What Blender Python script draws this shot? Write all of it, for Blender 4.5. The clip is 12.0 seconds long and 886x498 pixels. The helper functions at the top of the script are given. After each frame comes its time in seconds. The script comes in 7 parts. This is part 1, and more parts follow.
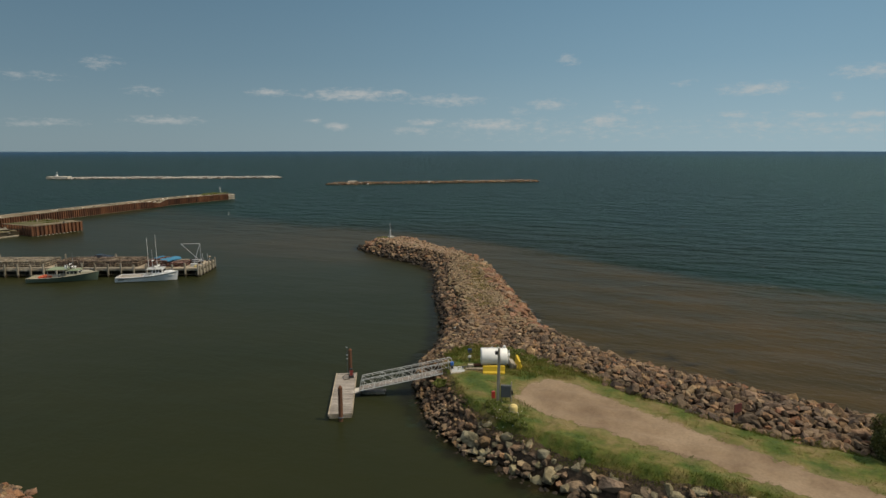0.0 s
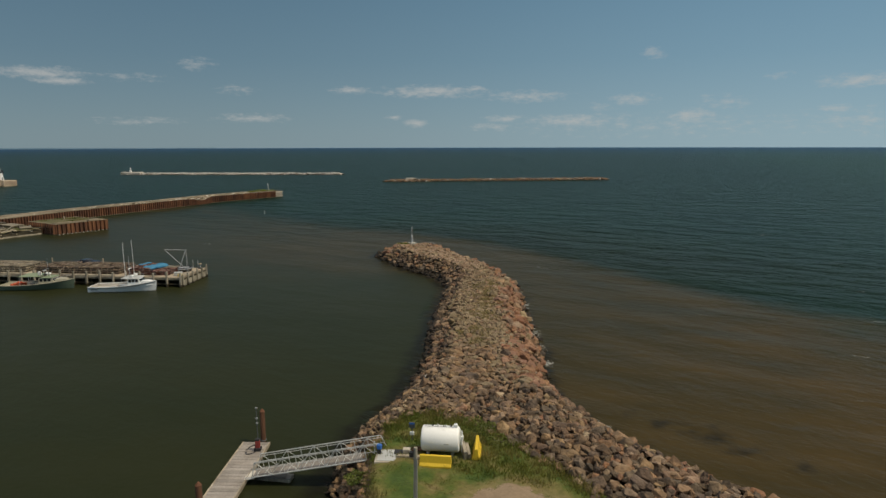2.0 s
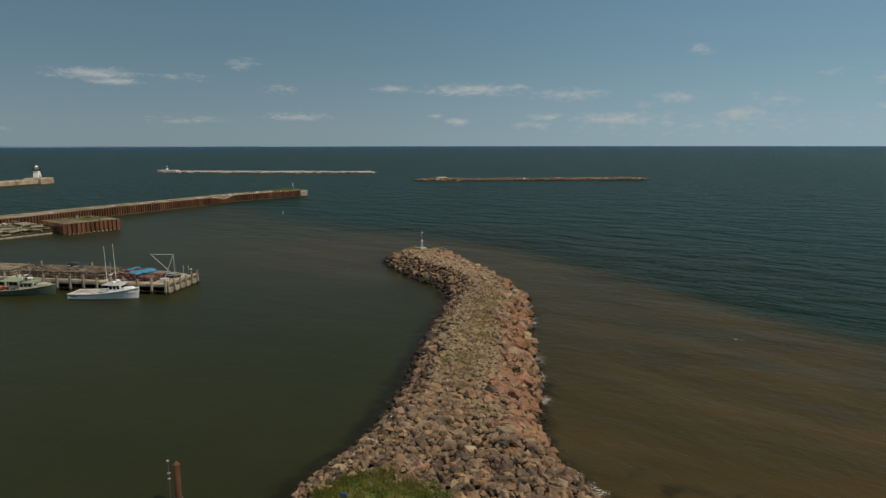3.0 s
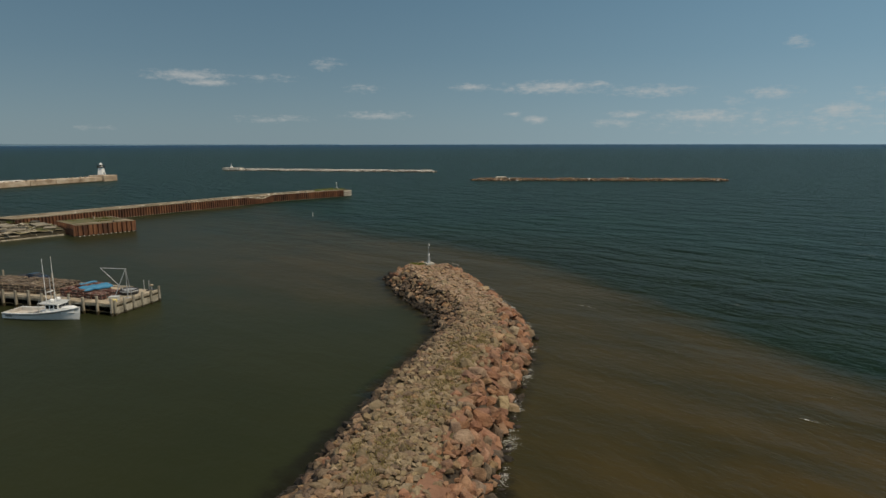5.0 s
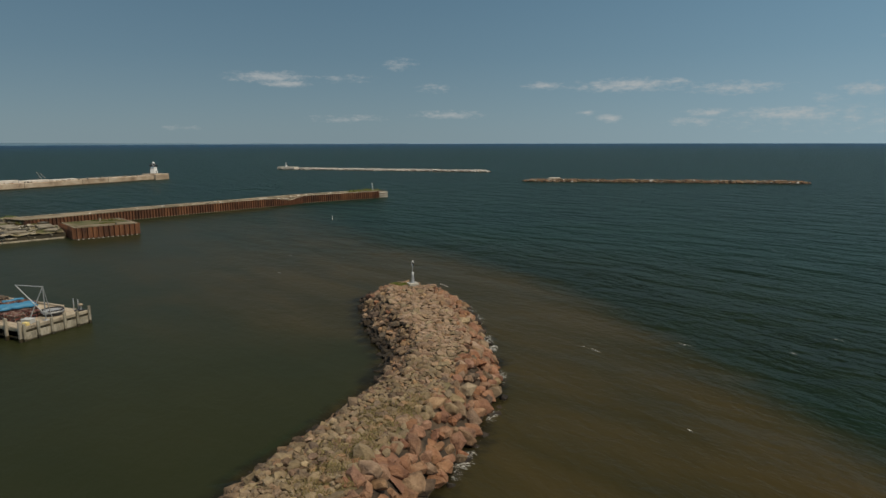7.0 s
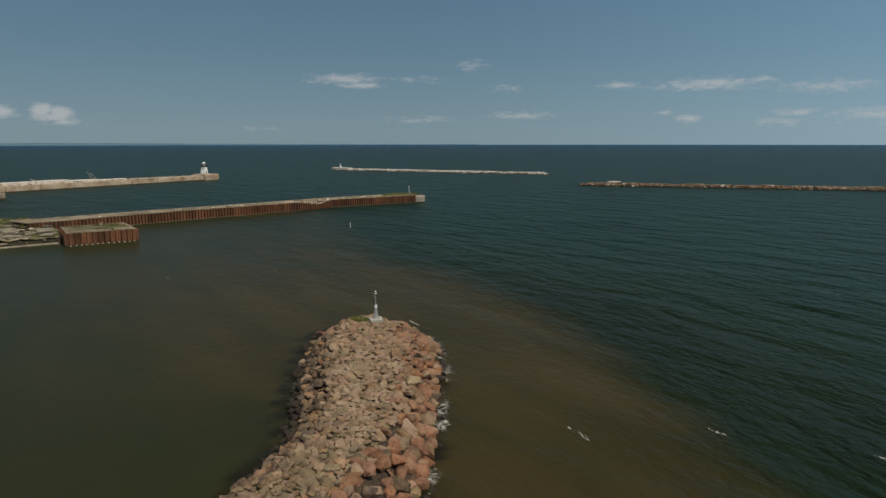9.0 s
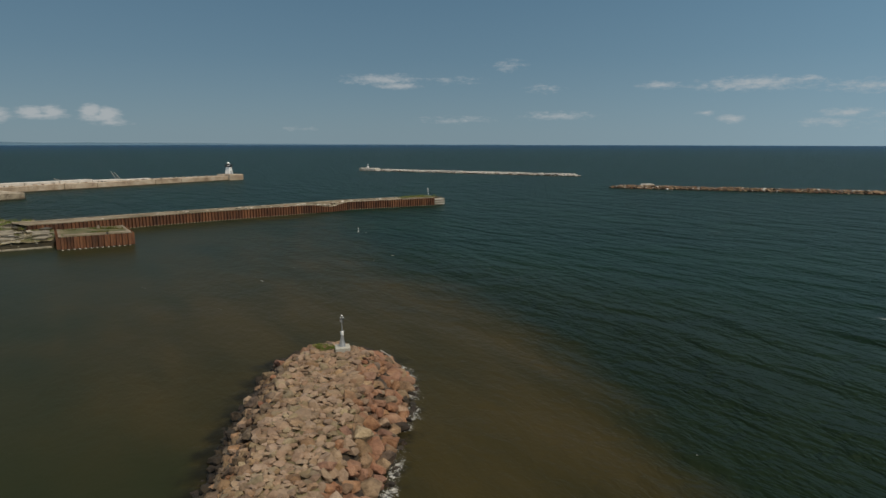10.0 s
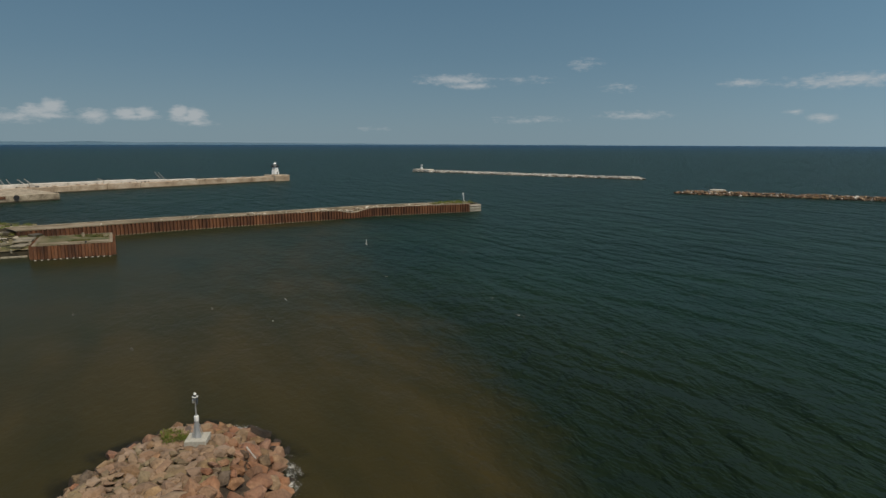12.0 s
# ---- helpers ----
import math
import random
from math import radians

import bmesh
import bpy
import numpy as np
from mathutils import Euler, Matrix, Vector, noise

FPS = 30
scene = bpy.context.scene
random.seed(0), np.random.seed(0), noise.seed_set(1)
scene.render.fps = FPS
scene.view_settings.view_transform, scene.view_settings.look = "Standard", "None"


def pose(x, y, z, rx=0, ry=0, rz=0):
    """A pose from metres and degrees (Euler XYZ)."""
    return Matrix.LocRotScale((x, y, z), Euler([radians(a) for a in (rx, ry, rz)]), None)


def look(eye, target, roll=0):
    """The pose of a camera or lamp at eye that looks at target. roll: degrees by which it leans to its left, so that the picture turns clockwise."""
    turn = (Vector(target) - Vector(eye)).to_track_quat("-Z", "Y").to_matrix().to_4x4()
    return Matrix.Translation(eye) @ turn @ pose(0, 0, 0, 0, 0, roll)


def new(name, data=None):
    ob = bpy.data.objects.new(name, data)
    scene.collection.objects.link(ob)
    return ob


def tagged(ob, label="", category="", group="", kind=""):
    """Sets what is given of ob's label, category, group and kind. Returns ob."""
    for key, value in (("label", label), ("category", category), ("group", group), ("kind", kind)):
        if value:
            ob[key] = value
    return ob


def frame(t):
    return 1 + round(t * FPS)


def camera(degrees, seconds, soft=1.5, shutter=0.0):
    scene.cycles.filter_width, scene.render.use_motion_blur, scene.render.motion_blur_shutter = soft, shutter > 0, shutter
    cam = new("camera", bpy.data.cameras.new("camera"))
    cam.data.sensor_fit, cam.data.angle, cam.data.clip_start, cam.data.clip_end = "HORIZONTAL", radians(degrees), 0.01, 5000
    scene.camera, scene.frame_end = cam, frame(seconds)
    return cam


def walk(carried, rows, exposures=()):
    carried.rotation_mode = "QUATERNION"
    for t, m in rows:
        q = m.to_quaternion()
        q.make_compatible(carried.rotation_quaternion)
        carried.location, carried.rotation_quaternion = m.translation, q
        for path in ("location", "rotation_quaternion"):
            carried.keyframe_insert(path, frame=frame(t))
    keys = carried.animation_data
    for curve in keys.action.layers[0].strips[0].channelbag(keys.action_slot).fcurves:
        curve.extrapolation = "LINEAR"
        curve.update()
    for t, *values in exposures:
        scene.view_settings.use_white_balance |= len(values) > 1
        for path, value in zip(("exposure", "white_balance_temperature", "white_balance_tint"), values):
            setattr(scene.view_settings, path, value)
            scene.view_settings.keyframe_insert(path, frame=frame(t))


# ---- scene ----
cam = camera(70.26, 12.0, soft=1.5)
ROWS = [
    (0.0, 0.07, -0.06, 23.99, -0.314, -9.103, 0.045),
    (0.5, 2.57, 4.69, 23.95, 1.348, -9.158, 0.110),
    (1.0, 5.25, 9.39, 23.83, 3.070, -9.242, 0.136),
    (1.5, 7.86, 14.25, 23.70, 4.852, -9.331, 0.138),
    (2.0, 10.29, 19.33, 23.59, 6.678, -9.411, 0.127),
    (2.5, 12.52, 24.60, 23.50, 8.521, -9.479, 0.112),
    (3.0, 14.57, 29.99, 23.43, 10.357, -9.535, 0.099),
    (3.5, 16.47, 35.44, 23.38, 12.162, -9.581, 0.092),
    (4.0, 18.27, 40.86, 23.33, 13.921, -9.622, 0.091),
    (4.5, 20.00, 46.22, 23.28, 15.629, -9.657, 0.097),
    (5.0, 21.68, 51.49, 23.22, 17.285, -9.688, 0.107),
    (5.5, 23.28, 56.69, 23.15, 18.899, -9.715, 0.120),
    (6.0, 24.78, 61.86, 23.07, 20.481, -9.734, 0.133),
    (6.5, 26.16, 67.05, 22.99, 22.048, -9.745, 0.143),
    (7.0, 27.34, 72.31, 22.92, 23.613, -9.746, 0.146),
    (7.5, 28.30, 77.68, 22.86, 25.187, -9.736, 0.140),
    (8.0, 29.00, 83.21, 22.82, 26.778, -9.718, 0.124),
    (8.5, 29.41, 88.90, 22.79, 28.385, -9.693, 0.097),
    (9.0, 29.54, 94.74, 22.79, 30.005, -9.669, 0.058),
    (9.5, 29.41, 100.68, 22.80, 31.625, -9.649, 0.010),
    (10.0, 29.09, 106.67, 22.81, 33.236, -9.641, -0.043),
    (10.5, 28.62, 112.65, 22.83, 34.829, -9.647, -0.094),
    (11.0, 28.09, 118.60, 22.86, 36.407, -9.662, -0.134),
    (11.5, 27.56, 124.54, 22.90, 37.997, -9.672, -0.151),
    (12.0, 27.03, 130.63, 23.01, 39.656, -9.647, -0.129),
]
EXPOSURE = -0.75
walk(cam, [(t, pose(x, y, z, 90 + pitch, roll, yaw)) for t, x, y, z, yaw, pitch, roll in ROWS], exposures=((0.0, EXPOSURE + 0.09, 6980, 11), (0.4, EXPOSURE, 6920, 10), (2.5, EXPOSURE, 6900, 10), (7.2, EXPOSURE, 6800, 10), (9.0, EXPOSURE, 6620, 10), (12.0, EXPOSURE, 6540, 10)))

# ---- world, sun ----
SUN_AZIMUTH, SUN_HEIGHT = -12.0, 54.0  # degrees from +x towards +y, degrees up
world = bpy.data.worlds.new("sky")
scene.world = world
world.use_nodes = True
wn, wl = world.node_tree.nodes, world.node_tree.links
wn.clear()


def wnode(kind, operation=""):
    n = wn.new(kind)
    if operation:
        n.operation = operation
    return n


def wmath(op, a, b=None, c=None):
    n = wnode("ShaderNodeMath", operation=op)
    for i, v in enumerate((a, b, c)):
        if v is None:
            continue
        if isinstance(v, (int, float)):
            n.inputs[i].default_value = v
        else:
            wl.new(v, n.inputs[i])
    return n.outputs[0]


sky = wnode("ShaderNodeTexSky")
sky.sky_type, sky.sun_disc = "NISHITA", False
sky.sun_elevation, sky.sun_rotation = radians(SUN_HEIGHT), radians(90 - SUN_AZIMUTH)
sky.altitude, sky.air_density, sky.dust_density, sky.ozone_density = 20.0, 1.0, 0.35, 3.0
coords = wnode("ShaderNodeTexCoord")
split = wnode("ShaderNodeSeparateXYZ")
wl.new(coords.outputs["Generated"], split.inputs[0])
azimuth = wmath("MULTIPLY", wmath("ARCTAN2", wmath("MULTIPLY", split.outputs[0], -1.0), split.outputs[1]), 57.2958)
height = wmath("MULTIPLY", wmath("ARCSINE", split.outputs[2]), 57.2958)
dome = wnode("ShaderNodeCombineXYZ")
wl.new(azimuth, dome.inputs[0])
wl.new(height, dome.inputs[1])
cover = 0.0


def cloud(az, el, wide, high, thick):
    """One fair-weather cloud at that bearing (degrees left of +y) and height, with its half sizes in degrees."""
    global cover
    thick += 0.22 if el < 3 else 0.0
    a = wnode("ShaderNodeVectorMath", operation="MULTIPLY_ADD")
    wl.new(dome.outputs[0], a.inputs[0])
    a.inputs[1].default_value = (0.72 / wide, 0.72 / high, 0)
    a.inputs[2].default_value = (-0.72 * az / wide, -0.72 * el / high, 0)
    b = wnode("ShaderNodeVectorMath", operation="LENGTH")
    wl.new(a.outputs[0], b.inputs[0])
    cover = wmath("MAXIMUM", wmath("MULTIPLY_ADD", b.outputs["Value"], -thick, thick), cover)


cloud(38.61, 5.38, 3.07, 0.46, 1.00)
cloud(37.31, 4.87, 1.84, 0.31, 1.00)
cloud(32.69, 5.35, 2.66, 0.31, 0.40)
cloud(27.53, 6.57, 1.50, 0.46, 0.60)
cloud(24.34, 4.56, 1.53, 0.36, 0.50)
cloud(31.89, 1.96, 2.92, 0.31, 0.30)
cloud(23.04, 2.28, 3.07, 0.36, 0.50)
cloud(45.86, 1.11, 1.21, 0.21, 0.30)
cloud(14.72, 4.69, 1.74, 0.31, 0.85)
cloud(7.66, 4.60, 4.44, 0.51, 0.95)
cloud(3.88, 4.85, 1.20, 0.26, 0.70)
cloud(-0.70, 4.17, 3.40, 0.46, 0.75)
cloud(9.03, 1.88, 1.00, 0.31, 0.90)
cloud(11.01, 2.38, 0.71, 0.21, 0.50)
cloud(1.22, 2.27, 1.63, 0.31, 0.65)
cloud(-4.73, 2.03, 3.86, 0.51, 0.70)
cloud(-9.66, 3.74, 1.77, 0.46, 0.80)
cloud(-7.13, 3.22, 1.24, 0.31, 0.45)
cloud(-11.23, 7.43, 0.98, 0.46, 0.65)
cloud(-14.39, 2.25, 1.95, 0.62, 0.65)
cloud(2.34, 1.53, 1.89, 0.31, 0.45)
cloud(-26.24, 4.66, 2.68, 0.51, 0.85)
cloud(-20.72, 5.31, 0.90, 0.31, 0.40)
cloud(-31.79, 3.83, 0.44, 0.31, 0.60)
cloud(-29.93, 2.50, 1.35, 0.31, 0.60)
cloud(-24.74, 2.67, 1.27, 0.26, 0.60)
cloud(-26.03, 1.80, 1.87, 0.31, 0.50)
cloud(-33.66, 5.61, 2.11, 0.51, 0.80)
cloud(-33.94, 2.44, 1.76, 0.36, 0.50)
cloud(-32.98, 1.34, 1.44, 0.31, 0.45)
cloud(-16.77, 3.44, 1.89, 0.51, 0.50)
cloud(61.95, 2.38, 0.78, 0.50, 1.55)
cloud(60.75, 2.20, 0.85, 0.52, 1.50)
cloud(61.40, 1.88, 1.30, 0.30, 1.20)
cloud(60.56, 1.51, 1.34, 0.26, 0.70)
cloud(64.55, 2.28, 0.80, 0.42, 1.35)
cloud(65.90, 2.22, 0.95, 0.42, 1.25)
cloud(65.20, 1.95, 1.60, 0.26, 1.00)
cloud(68.19, 1.97, 1.12, 0.51, 1.04)
cloud(70.85, 2.62, 0.85, 0.55, 1.30)
cloud(72.00, 2.25, 1.15, 0.55, 1.15)
cloud(71.30, 1.95, 1.70, 0.28, 0.95)
cloud(73.17, 1.85, 2.12, 0.46, 0.70)
cloud(8.92, 1.84, 0.83, 0.31, 0.50)
cloud(-12.0, 1.60, 12.0, 0.85, 0.08)
cloud(-31.0, 1.70, 9.0, 0.95, 0.12)
stretch = wnode("ShaderNodeVectorMath", operation="MULTIPLY")
wl.new(dome.outputs[0], stretch.inputs[0])
stretch.inputs[1].default_value = (0.95, 2.6, 1.0)
puffs = wnode("ShaderNodeTexNoise")
wl.new(stretch.outputs[0], puffs.inputs["Vector"])
puffs.inputs["Scale"].default_value, puffs.inputs["Detail"].default_value, puffs.inputs["Roughness"].default_value = 1.0, 7.0, 0.68
density = wmath("ADD", cover, wmath("MULTIPLY_ADD", puffs.outputs[0], 2.3, -1.2))
veil = wnode("ShaderNodeMapRange")
veil.interpolation_type = "SMOOTHSTEP"
wl.new(density, veil.inputs[0])
veil.inputs[1].default_value, veil.inputs[2].default_value, veil.inputs[4].default_value = -0.05, 1.15, 0.68
thin = wnode("ShaderNodeMix")
thin.data_type = "RGBA"
wl.new(wmath("MULTIPLY", veil.outputs[0], wmath("GREATER_THAN", cover, 0.0)), thin.inputs["Factor"])
# sea haze, thicker towards the horizon
haze = wnode("ShaderNodeValToRGB")
wl.new(wmath("MULTIPLY", height, 1.0 / 60.0), haze.inputs[0])
for _e, (_p, _c) in zip([haze.color_ramp.elements[0], haze.color_ramp.elements[1], haze.color_ramp.elements.new(0.12), haze.color_ramp.elements.new(0.28)], ((0.0, (0.28, 0.43, 0.528)), (1.0, (0.08, 0.18, 0.32)), (0.12, (0.185, 0.335, 0.455)), (0.28, (0.115, 0.25, 0.383)))):
    _e.position, _e.color = _p, (*_c, 1)
air = wnode("ShaderNodeMix")
air.data_type = "RGBA"
air.inputs["Factor"].default_value = 0.88
wl.new(sky.outputs[0], air.inputs["A"])
scaled = wnode("ShaderNodeVectorMath", operation="SCALE")
wl.new(haze.outputs[0], scaled.inputs[0])
# the sky brightens towards the sun's side
glare = wnode("ShaderNodeVectorMath", operation="DOT_PRODUCT")
wl.new(coords.outputs["Generated"], glare.inputs[0])
glare.inputs[1].default_value = (math.cos(radians(SUN_AZIMUTH)), math.sin(radians(SUN_AZIMUTH)), 0)
lift = wnode("ShaderNodeMapRange")
lift.interpolation_type = "SMOOTHSTEP"
wl.new(glare.outputs["Value"], lift.inputs[0])
lift.inputs[1].default_value, lift.inputs[2].default_value, lift.inputs[3].default_value, lift.inputs[4].default_value = -0.82, 0.375, 10.0, 16.5
wl.new(lift.outputs[0], scaled.inputs["Scale"])
wl.new(scaled.outputs[0], air.inputs["B"])
wl.new(air.outputs["Result"], thin.inputs["A"])
thin.inputs["B"].default_value = (7.5, 7.8, 7.95, 1)
back = wnode("ShaderNodeBackground")
wl.new(thin.outputs["Result"], back.inputs["Color"])
back.inputs["Strength"].default_value = 0.1
wout = wnode("ShaderNodeOutputWorld")
wl.new(back.outputs[0], wout.inputs[0])

sun = new("sun", bpy.data.lights.new("sun", "SUN"))
sun.data.energy, sun.data.angle, sun.data.color = 4.7, radians(0.6), (1.0, 0.87, 0.66)
_a, _h = radians(SUN_AZIMUTH), radians(SUN_HEIGHT)
sun.matrix_world = look((0, 0, 100), (-100 * math.cos(_a) * math.cos(_h), -100 * math.sin(_a) * math.cos(_h), 100 - 100 * math.sin(_h)))

# ---- materials ----
def ramp(nt, fac, stops):
    n = nt.nodes.new("ShaderNodeValToRGB")
    while len(n.color_ramp.elements) < len(stops):
        n.color_ramp.elements.new(0.5)
    for e, (p, c) in zip(n.color_ramp.elements, stops):
        e.position, e.color = p, (*c, 1)
    nt.links.new(fac, n.inputs[0])
    return n.outputs[0]


def noise_of(nt, scale, detail=4.0, rough=0.55, squeeze=(1, 1, 1), local=False):
    at = nt.nodes.new("ShaderNodeTexCoord").outputs["Object"] if local else nt.nodes.new("ShaderNodeNewGeometry").outputs["Position"]
    if squeeze != (1, 1, 1):
        m = nt.nodes.new("ShaderNodeVectorMath")
        m.operation = "MULTIPLY"
        nt.links.new(at, m.inputs[0])
        m.inputs[1].default_value = squeeze
        at = m.outputs[0]
    n = nt.nodes.new("ShaderNodeTexNoise")
    nt.links.new(at, n.inputs["Vector"])
    n.inputs["Scale"].default_value, n.inputs["Detail"].default_value, n.inputs["Roughness"].default_value = scale, detail, rough
    return n.outputs[0]


def mixed(nt, kind, fac, a, b):
    n = nt.nodes.new("ShaderNodeMix")
    n.data_type, n.blend_type = "RGBA", kind
    for key, v in (("Factor", fac), ("A", a), ("B", b)):
        if isinstance(v, (int, float)):
            n.inputs[key].default_value = v
        elif isinstance(v, tuple):
            n.inputs[key].default_value = (*v, 1)
        else:
            nt.links.new(v, n.inputs[key])
    return n.outputs["Result"]


def maths(nt, op, a, b=None, c=None):
    n = nt.nodes.new("ShaderNodeMath")
    n.operation = op
    for i, v in enumerate((a, b, c)):
        if v is None:
            continue
        if isinstance(v, (int, float)):
            n.inputs[i].default_value = v
        else:
            nt.links.new(v, n.inputs[i])
    return n.outputs[0]


def smooth(nt, v, low, high, to=1.0):
    n = nt.nodes.new("ShaderNodeMapRange")
    n.interpolation_type = "SMOOTHSTEP"
    nt.links.new(v, n.inputs[0])
    n.inputs[1].default_value, n.inputs[2].default_value, n.inputs[4].default_value = low, high, to
    return n.outputs[0]


def surface(name, colours, scale=2.0, fine=18.0, rough=0.8, metal=0.0, bump=0.3, depth=0.02, grain=0.35, local=False, squeeze=(1, 1, 1), vary=0.0, spread=(0.35, 0.65), lumps=0.0, leafy=0.0):
    """A worn surface: colours blended by a broad noise, darkened by a fine grain, with relief. vary: how far single pieces differ."""
    m = bpy.data.materials.new(name)
    m.use_nodes = True
    nt = m.node_tree
    p = nt.nodes["Principled BSDF"]
    broad = noise_of(nt, scale, 5.0, 0.6, squeeze, local)
    small = noise_of(nt, fine, 4.0, 0.65, squeeze, local)
    n = len(colours)
    lo, hi = spread
    col = ramp(nt, broad, [(lo + (hi - lo) * i / max(1, n - 1), c) for i, c in enumerate(colours)])
    col = mixed(nt, "MULTIPLY", grain, col, ramp(nt, small, [(0.3, (0.35, 0.34, 0.33)), (0.62, (1.0, 1.0, 1.0))]))
    if vary:
        info = nt.nodes.new("ShaderNodeObjectInfo").outputs["Random"]
        isle = nt.nodes.new("ShaderNodeNewGeometry").outputs["Random Per Island"]
        r = maths(nt, "FRACT", maths(nt, "ADD", info, isle))
        hsv = nt.nodes.new("ShaderNodeHueSaturation")
        nt.links.new(maths(nt, "MULTIPLY_ADD", r, 2 * vary, 1 - vary), hsv.inputs["Value"])
        r2 = maths(nt, "FRACT", maths(nt, "MULTIPLY", r, 7.31))
        nt.links.new(maths(nt, "MULTIPLY_ADD", r2, vary, 1 - 0.5 * vary), hsv.inputs["Saturation"])
        r3 = maths(nt, "FRACT", maths(nt, "MULTIPLY", r, 13.7))
        nt.links.new(maths(nt, "MULTIPLY_ADD", r3, 0.03 * vary / 0.4, 0.5 - 0.015 * vary / 0.4), hsv.inputs["Hue"])
        nt.links.new(col, hsv.inputs["Color"])
        col = hsv.outputs[0]
    nt.links.new(col, p.inputs["Base Color"])
    p.inputs["Roughness"].default_value, p.inputs["Metallic"].default_value = rough, metal
    if bump:
        b = nt.nodes.new("ShaderNodeBump")
        b.inputs["Strength"].default_value, b.inputs["Distance"].default_value = bump, depth
        nt.links.new(small, b.inputs["Height"])
        nt.links.new(b.outputs[0], p.inputs["Normal"])
        if lumps:
            big = nt.nodes.new("ShaderNodeBump")
            big.inputs["Strength"].default_value, big.inputs["Distance"].default_value = 1.0, lumps
            nt.links.new(noise_of(nt, 2.6, 3.0, 0.6), big.inputs["Height"])
            nt.links.new(big.outputs[0], b.inputs["Normal"])
    if leafy:
        thin = nt.nodes.new("ShaderNodeBsdfTranslucent")
        nt.links.new(col, thin.inputs["Color"])
        both = nt.nodes.new("ShaderNodeMixShader")
        both.inputs[0].default_value = leafy
        nt.links.new(p.outputs[0], both.inputs[1])
        nt.links.new(thin.outputs[0], both.inputs[2])
        nt.links.new(both.outputs[0], nt.nodes["Material Output"].inputs["Surface"])
    return m


ROCK_BROWN = surface("brown_sandstone", [(0.103, 0.064, 0.036), (0.205, 0.130, 0.075), (0.275, 0.185, 0.112)], 0.9, 7.0, 0.9, bump=0.7, depth=0.07, vary=0.24, lumps=0.22)
ROCK_GREY = surface("grey_brown_stone", [(0.080, 0.053, 0.033), (0.150, 0.102, 0.064), (0.215, 0.150, 0.098)], 0.9, 7.0, 0.9, bump=0.7, depth=0.07, vary=0.24, lumps=0.22)
ROCK_RED = surface("red_sandstone", [(0.132, 0.064, 0.036), (0.220, 0.112, 0.063), (0.280, 0.164, 0.099)], 0.6, 6.0, 0.88, bump=0.7, depth=0.07, vary=0.18, lumps=0.22)
ROCK_TAN = surface("tan_stone", [(0.203, 0.148, 0.084), (0.29, 0.213, 0.128), (0.35, 0.268, 0.170)], 0.9, 7.0, 0.9, bump=0.6, depth=0.06, vary=0.22, lumps=0.22)
ROCK_DARK = surface("dark_brown_stone", [(0.042, 0.028, 0.018), (0.100, 0.067, 0.042), (0.165, 0.114, 0.073)], 0.9, 7.0, 0.9, bump=0.7, depth=0.07, vary=0.3, lumps=0.22)
ROCK_PALE = surface("bleached_stone", [(0.30, 0.285, 0.255), (0.46, 0.44, 0.405), (0.57, 0.55, 0.51)], 0.9, 7.0, 0.9, bump=0.5, depth=0.05, vary=0.2, lumps=0.22)
ROCK_WET = surface("wet_weedy_stone", [(0.010, 0.008, 0.005), (0.022, 0.015, 0.009), (0.036, 0.024, 0.014)], 1.2, 8.0, 0.9, bump=0.5, depth=0.04, vary=0.35, lumps=0.22)
ROCK_CROWN = surface("tan_crown_stone", [(0.122, 0.088, 0.051), (0.190, 0.141, 0.083), (0.250, 0.192, 0.120)], 0.5, 6.0, 0.92, bump=0.7, depth=0.06, vary=0.15, lumps=0.15)
ROCK_TIP = surface("pinkish_brown_stone", [(0.168, 0.108, 0.068), (0.238, 0.162, 0.106), (0.292, 0.211, 0.146)], 0.5, 5.0, 0.92, bump=0.7, depth=0.06, vary=0.14, lumps=0.15)
ROCK_OLIVE = surface("pale_olive_stone", [(0.11, 0.097, 0.058), (0.195, 0.172, 0.108), (0.28, 0.252, 0.168)], 0.9, 7.0, 0.9, bump=0.6, depth=0.06, vary=0.25, lumps=0.2)
# core kept near-black: shade in the gaps between boulders put into its colour
RUBBLE = surface("gap_shade_rubble", [(0.026, 0.018, 0.012), (0.060, 0.042, 0.027), (0.105, 0.072, 0.046)], 0.5, 4.0, 0.95, bump=0.9, depth=0.15, grain=0.8)
RED_SAND = surface("red_silt", [(0.15, 0.074, 0.044), (0.21, 0.108, 0.066)], 0.5, 5.0, 0.9, bump=0.4, depth=0.03)
CONCRETE = surface("weathered_concrete", [(0.17, 0.135, 0.095), (0.34, 0.285, 0.21), (0.45, 0.39, 0.30)], 0.35, 2.5, 0.9, bump=0.5, depth=0.05, grain=0.65)
PALE_CONCRETE = surface("bleached_concrete", [(0.37, 0.33, 0.27), (0.52, 0.475, 0.41), (0.61, 0.57, 0.50)], 0.3, 3.0, 0.9, bump=0.4, depth=0.03, grain=0.45)
RUST = surface("rusted_sheet_steel", [(0.056, 0.023, 0.012), (0.132, 0.053, 0.025), (0.215, 0.092, 0.042)], 0.35, 5.0, 0.85, bump=0.5, depth=0.02, squeeze=(1, 1, 0.25), grain=0.55)
OLD_WOOD = surface("weathered_timber", [(0.20, 0.17, 0.13), (0.34, 0.30, 0.23), (0.42, 0.37, 0.29)], 0.8, 9.0, 0.9, bump=0.5, depth=0.015, squeeze=(1, 1, 0.3), grain=0.55, vary=0.2)
